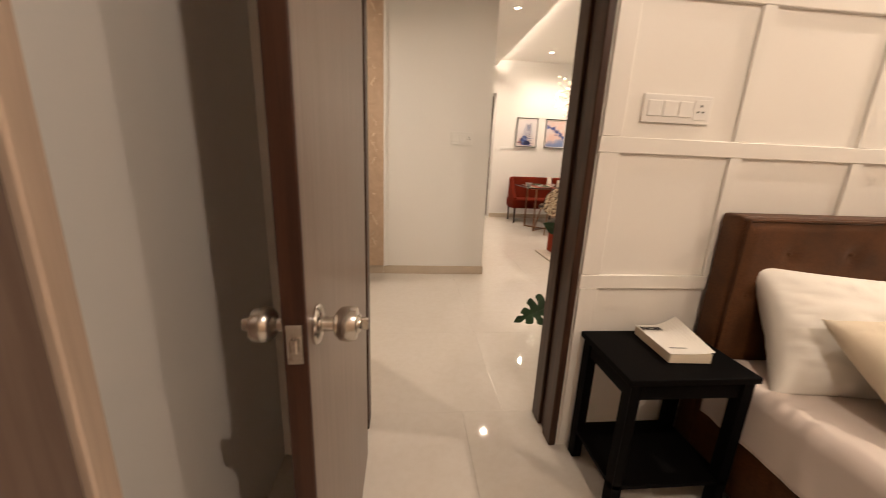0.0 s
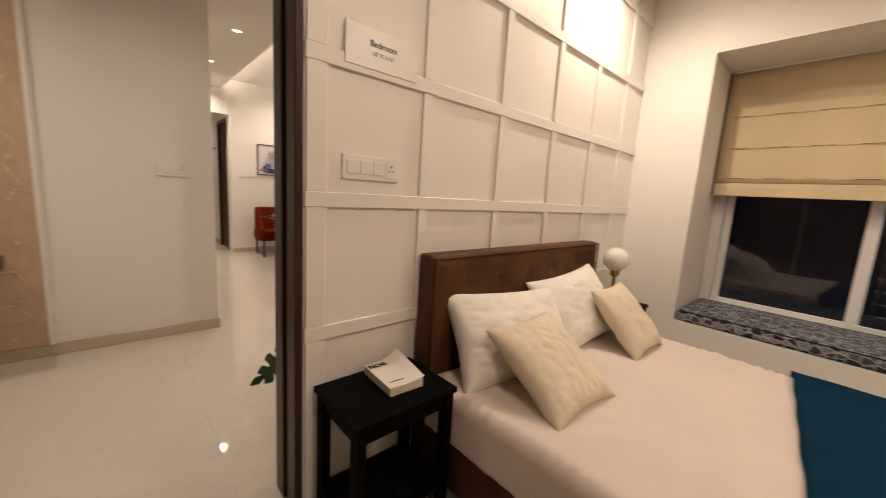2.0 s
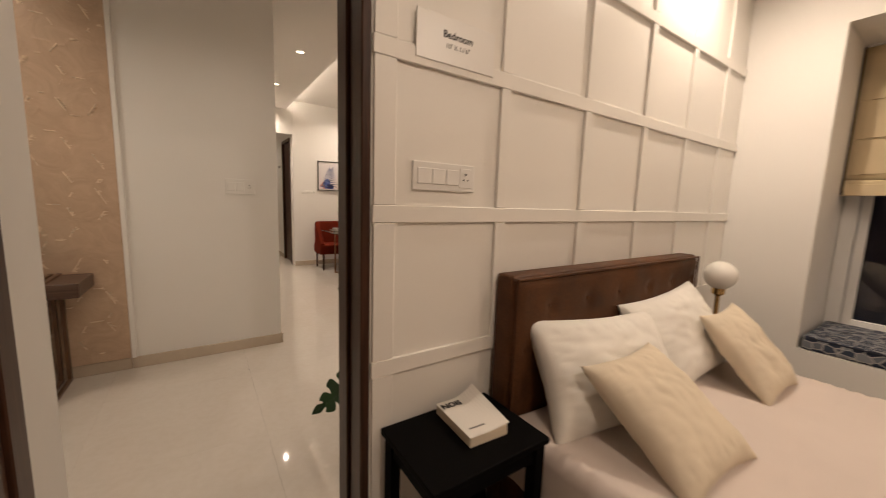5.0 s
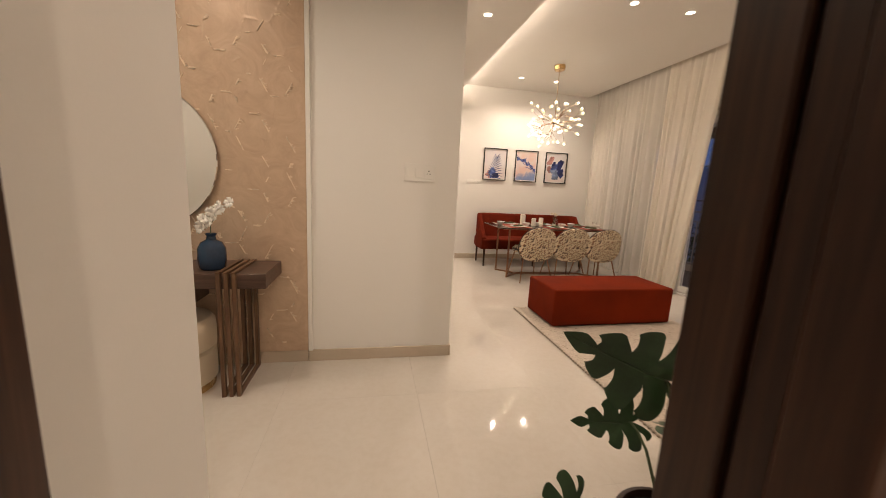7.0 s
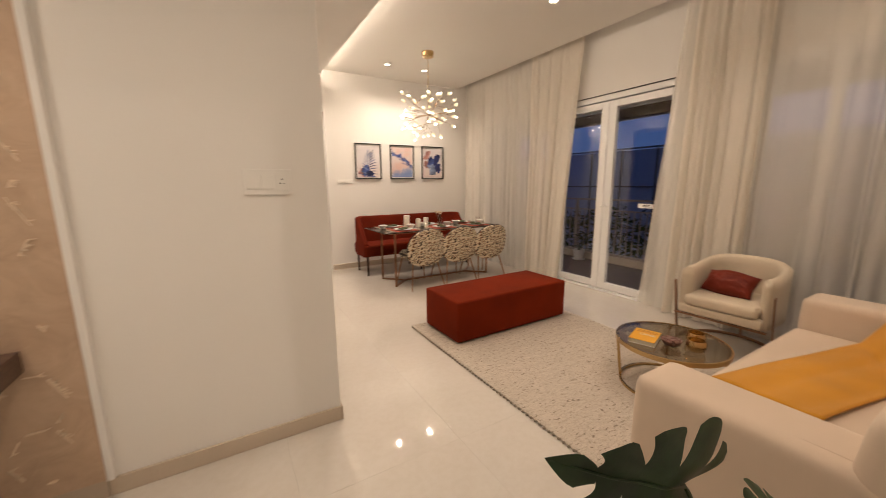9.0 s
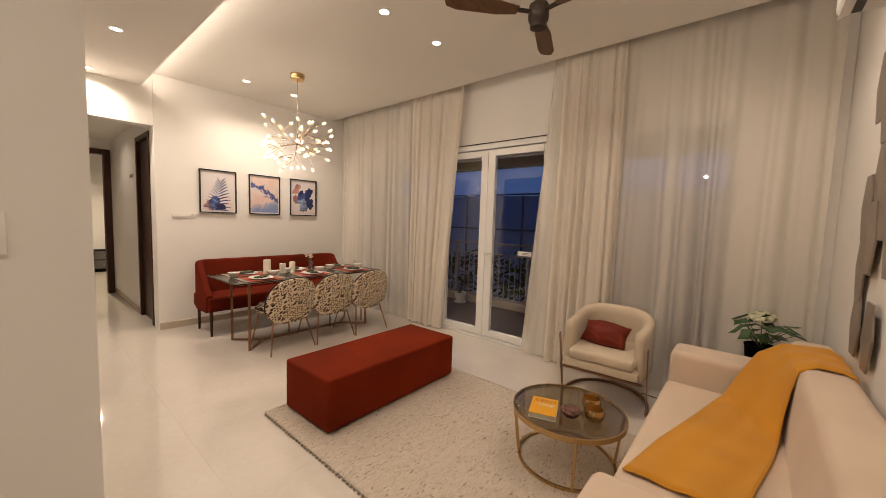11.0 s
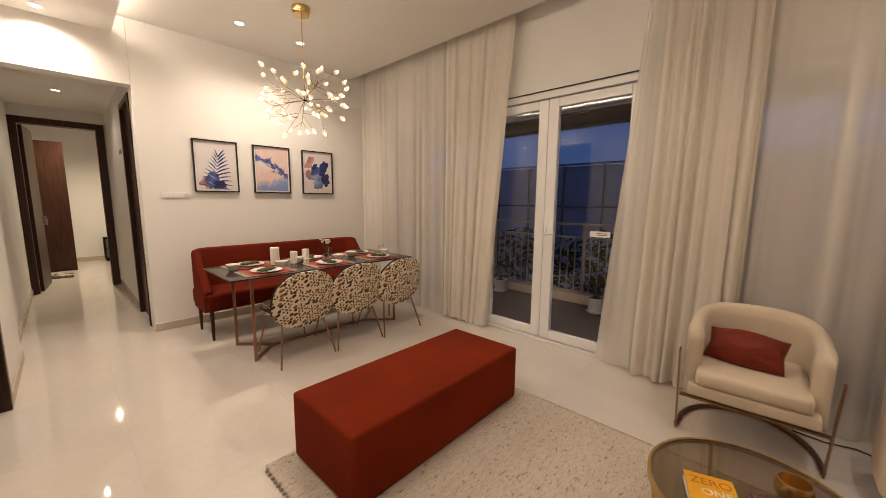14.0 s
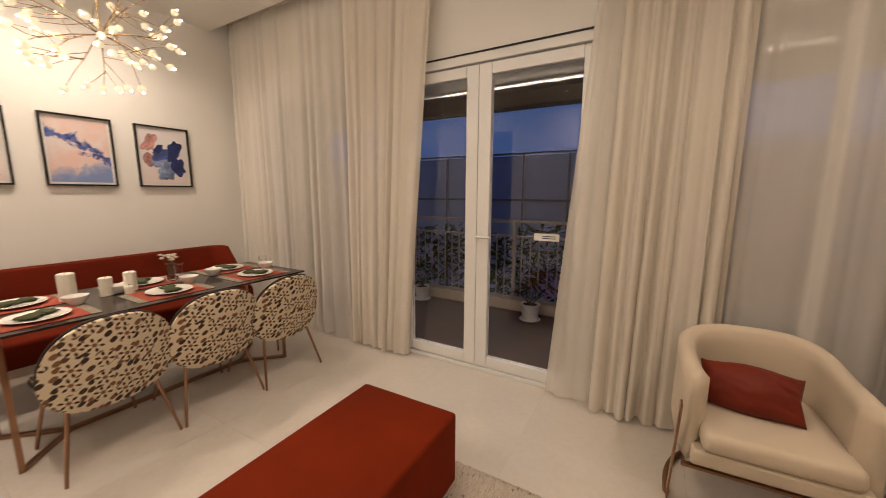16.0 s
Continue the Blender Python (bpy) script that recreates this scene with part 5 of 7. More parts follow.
def side_plant():
    ob = thing("side_table", "small dark side table behind the sofa arm", "side table", pose(3.14, 3.62, 0))
    part("tabletop", lathe([(0, 0.50), (0.14, 0.50), (0.14, 0.515), (0, 0.515)], 32), BLACKWOOD, ob)
    part("column", lathe([(0.10, 0), (0.10, 0.012), (0.014, 0.02), (0.014, 0.499)], 20), BLACKWOOD, ob)
    pl = thing("potted_hydrangea", "pale hydrangea with broad green leaves in a pot", "plant", pose(3.12, 3.64, 0.516) @ Matrix.Scale(1.15, 4))
    part("pot", lathe(pot_profile(0.06, 0.075, 0.12), 24), BLACKWOOD, pl, smooth=True)
    rnd = random.Random(8)
    lf = surface("hydrangea_leaf", (0.06, 0.12, 0.045), 0.45, vary=0.25, scale=12)
    for i in range(20):
        a, L = i * 2.4, rnd.uniform(0.06, 0.2)
        z = 0.14 + rnd.uniform(0, 0.14)
        p = Vector((L * math.cos(a), L * math.sin(a), z))
        s = part("stalk", tube([(0, 0, 0.1), p * 0.6 + Vector((0, 0, 0.05)), p], 0.002, 5), STEM, pl)
        part("leaf", moved(cushion(0.06, 0.10, 0.006, 6, 2.2, 0.006, i), Matrix.Translation(p) @ Euler((radians(rnd.uniform(-40, 10)), radians(rnd.uniform(-20, 20)), a - 1.57)).to_matrix().to_4x4()), lf, s, smooth="all")
    fl = surface("pale_green_petals", (0.62, 0.62, 0.42), 0.7, vary=0.15, scale=30)
    for i in range(46):
        v = Vector((rnd.gauss(0, 1), rnd.gauss(0, 1), abs(rnd.gauss(0, 1)))).normalized()
        part("floret", moved(cushion(0.03, 0.03, 0.008, 4, 2.0, 0.004, i), Matrix.Translation(Vector((0.01, 0.0, 0.27)) + Vector((v.x * 0.07, v.y * 0.07, v.z * 0.05))) @ v.to_track_quat("Z", "Y").to_matrix().to_4x4()), fl, pl, smooth="all")


side_plant()


def sheer_material(name, colour, clear):
    m, nt, b = tree(name)
    n = add_noise(nt, 500, 2, 0.5, (1, 1, 0.4))
    d, t, tr = nt.nodes.new("ShaderNodeBsdfDiffuse"), nt.nodes.new("ShaderNodeBsdfTranslucent"), nt.nodes.new("ShaderNodeBsdfTransparent")
    c = ramp(nt, n, ((0.3, tuple(k * 0.9 for k in colour)), (0.7, colour)))
    nt.links.new(c, d.inputs["Color"])
    nt.links.new(c, t.inputs["Color"])
    m1, m2 = nt.nodes.new("ShaderNodeMixShader"), nt.nodes.new("ShaderNodeMixShader")
    m1.inputs[0].default_value, m2.inputs[0].default_value = 0.16, clear
    nt.links.new(d.outputs[0], m1.inputs[1])
    nt.links.new(t.outputs[0], m1.inputs[2])
    nt.links.new(m1.outputs[0], m2.inputs[1])
    nt.links.new(tr.outputs[0], m2.inputs[2])
    nt.links.new(m2.outputs[0], nt.nodes["Material Output"].inputs["Surface"])
    return m


SHEER = sheer_material("sheer_voile", (0.88, 0.83, 0.745), 0.36)
DRAPE = sheer_material("linen_drape", (0.85, 0.785, 0.685), 0.14)


def curtain(label, y0, y1, folds, depth, x, mat, seed, flare=0.0, sweep=0.0, name="curtain", sweep0=0.0):
    """Hanging cloth between y0 and y1: tight pleats at the head, loose uneven folds at the hem; sweep slants the y1 edge."""
    ph = [random.Random(seed + i).uniform(-0.8, 0.8) for i in range(int(folds) + 3)]
    nu, nv = int(folds * 9), 22

    def f(u, v):
        z = 3.12 - 3.10 * v
        w = u * folds
        k = int(w)
        loose = 0.35 + 0.65 * v
        warp = u + (0.030 * math.sin(u * 11 + seed) + 0.018 * math.sin(u * 29 + seed * 2)) * min(1, 6 * u, 6 * (1 - u)) * (0.3 + 0.7 * v)
        ya = y0 + sweep0 * v
        y = ya + (y1 + sweep * v - ya) * warp
        a = math.tau * w + ph[k] * (1 - (w - k)) + ph[k + 1] * (w - k)
        amp = depth * loose * (0.55 + 0.45 * math.sin(u * 9.7 + seed * 1.7 + 2 * math.sin(u * 23 + seed)))
        s = math.sin(a)
        dx = amp * math.copysign(abs(s) ** 0.7, s)
        y += 0.35 * amp * math.cos(a) * 0.5
        return (x + dx + 0.012 * noise.noise(Vector((u * 6, z * 0.8, seed))) + flare * v * v, y, z + (0.006 * math.sin(a * 0.5) if v == 1 else 0))

    ob = thing(name, label, "curtain", None, "curtains on the balcony wall")
    part("cloth", sheet(f, nu, nv), mat, ob, smooth="all")
    part("heading_tape", box((x - 0.012, y0, 3.095), (x + 0.012, y1, 3.125)), mat, ob)
    return ob


curtain("beige sheer curtain hanging in soft folds by the dining table", 7.15, 9.02, 16, 0.048, 3.405, SHEER, 3)
curtain("gathered linen drape beside the balcony door", 6.48, 7.35, 9, 0.042, 3.38, DRAPE, 5, sweep0=0.27)
curtain("gathered linen drape swept across the door edge", 4.68, 5.24, 8, 0.050, 3.37, DRAPE, 8, 0.0, 0.06)
curtain("thin sheer edge pulled across the glass door", 5.18, 5.36, 2.5, 0.022, 3.42, SHEER, 12, 0.0, 0.24)
curtain("broad sheer curtain behind the armchair", 3.36, 4.80, 10, 0.050, 3.405, SHEER, 17)
structure("curtain_track", box((3.33, 3.32, 3.126), (3.42, 9.08, 3.139)), UPVC, "white curtain track in the ceiling pocket", "curtain track")


def balcony_door():
    ob = thing("door_6", "white upvc glazed balcony double doors", "balcony door", kind="structure")
    x0, x1 = 3.49, 3.56
    for lo, hi in (((x0, 5.345, 0.0), (x1, 5.40, 2.36)), ((x0, 6.86, 0.0), (x1, 6.915, 2.36)), ((x0, 5.402, 2.30), (x1, 6.858, 2.36)), ((x0, 5.402, 0.0), (x1, 6.858, 0.03))):
        part("door_frame", box(lo, hi, 0.004, 1), UPVC, ob)
    # the shadow line over the frame is drawn as a thin black strip
    part("architrave", box((3.486, 5.30, 2.364), (3.499, 6.95, 2.372)), BLACKMETAL, ob, "black strip standing in for the shadow gap over the frame")
    for a, b2, wa, wb in ((5.403, 6.178, 0.075, 0.095), (6.182, 6.857, 0.095, 0.075)):
        s = part("door_leaf", box((x0 + 0.006, a, 0.038), (x1 - 0.006, a + wa, 2.287), 0.006, 2), UPVC, ob)
        part("stile", box((x0 + 0.006, b2 - wb, 0.038), (x1 - 0.006, b2, 2.287), 0.006, 2), UPVC, s)
        part("rail", box((x0 + 0.006, a + wa + 0.001, 0.038), (x1 - 0.006, b2 - wb - 0.001, 0.12), 0.006, 2), UPVC, s)
        part("rail", box((x0 + 0.006, a + wa + 0.001, 2.21), (x1 - 0.006, b2 - wb - 0.001, 2.287), 0.006, 2), UPVC, s)
        part("pane", box((3.522, a + wa + 0.001, 0.121), (3.528, b2 - wb - 0.001, 2.209)), PANE, s).visible_shadow = False
    h = part("door_handle", box((x0 - 0.006, 6.145, 1.03), (x0 + 0.004, 6.17, 1.11), 0.003, 2), UPVC, ob)
    part("lever", tube([(x0, 6.157, 1.07), (x0 - 0.05, 6.157, 1.07), (x0 - 0.055, 6.14, 1.07), (x0 - 0.055, 6.04, 1.07)], 0.008, 8), UPVC, h, smooth="all")
    st = thing("sticker", "small printed notice stuck on the glass door", "sticker", pose(3.5205, 5.66, 1.09))
    part("paper", box((-0.001, -0.085, -0.025), (0, 0.085, 0.025)), PLASTIC, st)
    for i in range(2):
        part("printed_line", box((-0.0016, -0.06, 0.004 - i * 0.014), (-0.0011, 0.03, 0.009 - i * 0.014)), BLACKMETAL, st)


balcony_door()


def side_window(name, y0, y1):
    ob = thing(name, "white upvc full-height window behind the curtains", "window", kind="structure")
    for lo, hi in (((3.52, y0, 0.0), (3.58, y0 + 0.06, 2.34)), ((3.52, y1 - 0.06, 0.0), (3.58, y1, 2.34)), ((3.52, y0 + 0.061, 0.0), (3.58, y1 - 0.061, 0.10)), ((3.52, y0 + 0.061, 2.28), (3.58, y1 - 0.061, 2.34)), ((3.52, (y0 + y1) / 2 - 0.03, 0.101), (3.58, (y0 + y1) / 2 + 0.03, 2.279))):
        part("window_frame", box(lo, hi, 0.004, 1), UPVC, ob)
    for a, b2 in ((y0 + 0.061, (y0 + y1) / 2 - 0.031), ((y0 + y1) / 2 + 0.031, y1 - 0.061)):
        part("pane", box((3.547, a, 0.101), (3.553, b2, 2.279)), PANE, ob).visible_shadow = False


side_window("window_2", 7.05, 8.62)
side_window("window_3", 3.85, 4.75)


# ---- balcony and beyond ----
structure("balcony_floor", box((3.652, 2.9, -0.1), (5.35, 10.2, -0.02)), BALCONYFLOOR, "dark brown tiled balcony floor", "floor")
structure("balcony_ceiling", box((3.652, 2.9, 2.52), (5.35, 10.2, 2.9)), OUTWALL, "brown painted balcony soffit", "ceiling")
structure("balcony_beam", box((5.15, 2.9, 2.36), (5.349, 10.2, 2.518)), OUTWALL, "edge beam of the balcony roof", "beam")
structure("balcony_wall", box((3.652, 9.5, -0.02), (5.2, 9.65, 2.518)), OUTWALL, "dark rendered balcony end wall", "wall")
structure("balcony_kerb", box((5.10, 2.9, -0.02), (5.25, 9.498, 0.11), 0.01, 1), SKIRT, "beige stone balcony upstand", "kerb")
structure("ground", box((5.4, -60, -14.2), (120, 90, -14)), surface("dusk_ground", (0.02, 0.03, 0.02), 0.95, vary=0.3, scale=0.2), "dark ground far below", "ground")


def railing():
    ob = thing("balcony_railing", "slender grey metal balcony railing", "railing")
    rm = surface("grey_rail_paint", (0.34, 0.30, 0.26), 0.45, vary=0.05)
    part("top_rail", bar((5.17, 2.95, 1.06), (5.17, 9.48, 1.06), 0.045, 0.03, bevel=0.004), rm, ob)
    part("bottom_rail", bar((5.17, 2.95, 0.13), (5.17, 9.48, 0.13), 0.03, 0.02), rm, ob)
    part("mid_rail", bar((5.17, 2.95, 0.88), (5.17, 9.48, 0.88), 0.03, 0.02), rm, ob)
    first = None
    y = 3.0
    while y < 9.45:
        b2 = part("baluster", bar((0, 0, 0.14), (0, 0, 0.87), 0.014, 0.014), rm, ob) if first is None else new("baluster", first.data)
        first = first or b2
        b2.parent = ob
        b2.matrix_basis = pose(5.17, y, 0)
        y += 0.105
    for y in (3.4, 4.9, 6.45, 7.9):
        part("post", bar((5.17, y, 0.08), (5.17, y, 1.045), 0.04, 0.04), rm, ob)


railing()


def screen_fence():
    """Tall framed panels beyond the railing, against the dusk."""
    ob = thing("screen_fence", "tall translucent framed panels beyond the balcony", "screen fence")
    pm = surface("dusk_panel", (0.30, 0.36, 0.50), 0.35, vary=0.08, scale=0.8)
    fm = surface("panel_frame", (0.10, 0.10, 0.11), 0.5)
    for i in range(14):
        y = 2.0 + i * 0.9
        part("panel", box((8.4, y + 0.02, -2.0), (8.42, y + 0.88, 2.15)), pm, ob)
        part("post", bar((8.38, y, -2.0), (8.38, y, 2.2), 0.04), fm, ob)
    for z in (2.19, 1.25, 0.2):
        part("rail", bar((8.37, 1.9, z), (8.37, 14.7, z), 0.04), fm, ob)


screen_fence()
cas = thing("roller_blind", "rolled-up white blind cassette on the balcony", "blind", pose(4.32, 0, 0))
part("cassette", box((0, 3.2, 2.37), (0.10, 9.3, 2.515), 0.01, 2), UPVC, cas)
part("hem_bar", box((-0.008, 3.2, 2.345), (0.03, 9.3, 2.368), 0.004, 1), UPVC, cas)
lamp = thing("floodlight", "bright white floodlight far beyond the balcony", "floodlight", pose(30, 6.27, 4.96))
part("mast", bar((0.1, 0, -19.0), (0.1, 0, 0.1), 0.12), BLACKMETAL, lamp)
part("lens", lathe([(0, -0.12), (0.12, -0.05), (0.14, 0), (0.12, 0.05), (0, 0.12)], 12), glow("flood_glow", (0.75, 0.92, 1.0), 60), lamp)
BUSH = surface("bush_leaf", (0.045, 0.065, 0.012), 0.85, spec=0.08, vary=0.4, scale=20)


def shrubs():
    rnd = random.Random(11)
    bm = bmesh.new()
    for i in range(3800):
        y = rnd.uniform(3.0, 13.0)
        x = rnd.uniform(5.7, 7.2)
        top = 0.74 + 0.32 * noise.noise(Vector((y * 1.3, x, 0)))
        z = rnd.uniform(-0.6, top)
        s = rnd.uniform(0.07, 0.19)
        q = Euler((rnd.uniform(-0.9, 0.9), rnd.uniform(-0.9, 0.9), rnd.uniform(0, 6.3))).to_matrix()
        vs = [bm.verts.new(Vector((x, y, z)) + q @ Vector(p)) for p in ((-s * 0.18, 0, 0), (0, -s, 0.01), (s * 0.18, 0, 0), (0, s, 0.02))]
        bm.faces.new(vs)
    tagged(finish(bm, "planter_shrubs", BUSH), "dark shrubs beyond the balcony railing", "shrubs", "", "stuff")
    structure("planter_bed", box((5.5, 2.5, -1.2), (7.4, 13.4, -0.55)), SOIL, "soil bed under the shrubs", "planter")


shrubs()


def balcony_pot(x, y, r):
    ob = thing("plant_pot", "white plastic pot with a small plant on the balcony", "plant pot", pose(x, y, -0.02), "balcony pots")
    part("pot", lathe(pot_profile(r * 0.75, r, r * 1.7), 24, (0, 0, 0.012)), PLASTIC, ob, smooth=True)
    part("saucer", lathe([(0, 0), (r, 0), (r * 1.15, 0.012), (0, 0.0118)], 24), PLASTIC, ob)
    part("soil", lathe([(0, r * 1.65), (r * 0.9, r * 1.6)], 16), SOIL, ob)
    rnd = random.Random(int(y * 10))
    for i in range(14):
        a, L = i * 2.4, rnd.uniform(0.08, 0.2)
        p = Vector((L * math.cos(a), L * math.sin(a), r * 1.7 + rnd.uniform(0.08, 0.3)))
        st = part("stalk", tube([(0, 0, r * 1.6), p * 0.7 + Vector((0, 0, 0.06)), p], 0.003, 5), STEM, ob)
        part("leaf", moved(cushion(0.04, 0.12, 0.004, 4, 2.0, 0.0, i), Matrix.Translation(p) @ Euler((radians(rnd.uniform(-50, 20)), 0, a - 1.57)).to_matrix().to_4x4()), BUSH, st)


balcony_pot(4.90, 6.15, 0.105)
balcony_pot(4.96, 7.64, 0.10)


# ---- dining ----
def dining_table():
    ob = thing("dining_table", "long smoked glass dining table on copper legs", "dining table")
    z = 0.745
    dark = surface("dark_table_glass", (0.03, 0.021, 0.016), 0.1, spec=0.25, vary=0.1, relief=0.0)
    part("tabletop", box((1.18, 7.52, z - 0.012), (3.00, 8.30, z), 0.003, 2), dark, ob, "dark reflective tabletop")
    for x, s in ((1.37, 1), (2.86, -1)):
        for y in (7.66, 8.14):
            part("leg", bar((x, y, 0), (x, y, z - 0.0125), 0.024, 0.012, bevel=0.001, up=(0, 1, 0)), COPPER, ob)
            part("foot_bar", bar((x, y, 0.012), (x + s * 0.24, 7.90, 0.012), 0.022, 0.022), COPPER, ob)
    part("floor_beam", bar((1.61, 7.90, 0.012), (2.62, 7.90, 0.012), 0.026, 0.022), COPPER, ob)
    for y in (7.60, 8.20):
        part("apron_rail", bar((1.25, y, z - 0.021), (2.95, y, z - 0.021), 0.016, 0.014), COPPER, ob)


dining_table()
DT = 0.7455
NAPKIN = surface("olive_napkin", (0.055, 0.06, 0.02), 0.9, vary=0.2, scale=12)
MAT = surface("rust_placemat", (0.33, 0.06, 0.03), 0.9, vary=0.15, scale=10, grain=250, relief=0.3)
m, nt, b = tree("patterned_placemat")
w = nt.nodes.new("ShaderNodeTexVoronoi")
w.inputs["Scale"].default_value = 60
nt.links.new(ramp(nt, w.outputs["Distance"], ((0.25, (0.40, 0.35, 0.27)), (0.4, (0.03, 0.025, 0.02)), (0.6, (0.3, 0.26, 0.2)))), b.inputs["Base Color"])
b.inputs["Roughness"].default_value = 0.9
MATPATTERN = m
PLATE = [(0, 0.003), (0.075, 0.003), (0.085, 0.006), (0.125, 0.014), (0.127, 0.016), (0.124, 0.018), (0.085, 0.011), (0, 0.008)]
BOWL = [(0, 0), (0.03, 0), (0.034, 0.006), (0.052, 0.03), (0.060, 0.05), (0.057, 0.05), (0.048, 0.03), (0, 0.012)]


def place_setting(x, y, s, seed):
    """Mat, plate with a knotted napkin, and a bowl; s is the side on which the diner sits."""
    mt = thing("placemat", "rust woven placemat with a patterned band", "placemat", pose(x, y, DT), "placemats")
    part("cloth", box((-0.17, -0.15, 0), (0.17, 0.15, 0.003), 0.001, 1), MAT, mt)
    part("band", box((-0.215, -0.15, 0), (-0.1705, 0.15, 0.003)), MATPATTERN, mt)
    part("band", box((0.1705, -0.15, 0), (0.215, 0.15, 0.003)), MATPATTERN, mt)
    p = finish(lathe(PLATE, 36), "plate", CERAMIC, None, "", True)
    p.matrix_world = pose(x, y - s * 0.01, DT + 0.003)
    tagged(p, "white china dinner plate", "plate", "plates on the dining table")
    nb = bmesh.new()
    for k, a in enumerate((15, 165, 200, -20)):
        merge(nb, moved(cushion(0.10, 0.055, 0.022, 6, 2.0, 0.012, seed + k), pose(0, 0, 0.012, 0, 0, a) @ pose(0.042, 0, 0)))
    n = finish(nb, "napkin", NAPKIN, None, "", "all")
    n.matrix_world = pose(x, y - s * 0.01, DT + 0.012, 0, 0, seed * 40)
    tagged(n, "knotted olive green napkin on a plate", "napkin", "napkins on the plates")
    bo = finish(lathe(BOWL, 28), "bowl", CERAMIC, None, "", True)
    bo.matrix_world = pose(x + 0.185 * s, y + 0.14 * s, DT + 0.0035)
    tagged(bo, "small white china bowl", "bowl", "bowls on the dining table")


for i, x in enumerate((1.52, 2.11, 2.70)):
    place_setting(x, 7.735, 1, i + 1)
    place_setting(x, 8.12, -1, i + 5)


def candle(x, y, r, h):
    ob = thing("candle", "ivory pillar candle on the table", "candle", pose(x, y, DT + 0.001), "pillar candles")
    part("wax", lathe([(0, 0), (r, 0), (r, h - 0.004), (r - 0.004, h), (r * 0.4, h - 0.003), (0, h - 0.005)], 28), WAX, ob, smooth=True)
    part("wick", tube([(0, 0, h - 0.006), (0.001, 0, h + 0.012)], 0.0015, 5), BLACKMETAL, ob)


candle(1.71, 8.02, 0.040, 0.165)
candle(1.87, 7.97, 0.034, 0.115)
candle(2.00, 7.99, 0.034, 0.125)


def bud_vase():
    ob = thing("vase", "clear glass bud vase with small white flowers", "vase", pose(2.26, 8.05, DT + 0.001))
    part("glass_body", lathe([(0, 0), (0.03, 0), (0.034, 0.01), (0.024, 0.07), (0.026, 0.13), (0.024, 0.13), (0.021, 0.07), (0.03, 0.012), (0, 0.008)], 24), glass("bottle_glass", (0.95, 0.93, 0.88)), ob, smooth=True)
    rnd = random.Random(2)
    for i in range(12):
        p = Vector((rnd.uniform(-.05, .05), rnd.uniform(-.05, .05), rnd.uniform(0.16, 0.21)))
        s = part("stalk", tube([(0, 0, 0.03), p], 0.0012, 4), STEM, ob)
        part("bloom", moved(cushion(0.03, 0.03, 0.016, 4, 2, 0.004, i), Matrix.Translation(p)), PILLOWCREAM, s, smooth="all")


bud_vase()


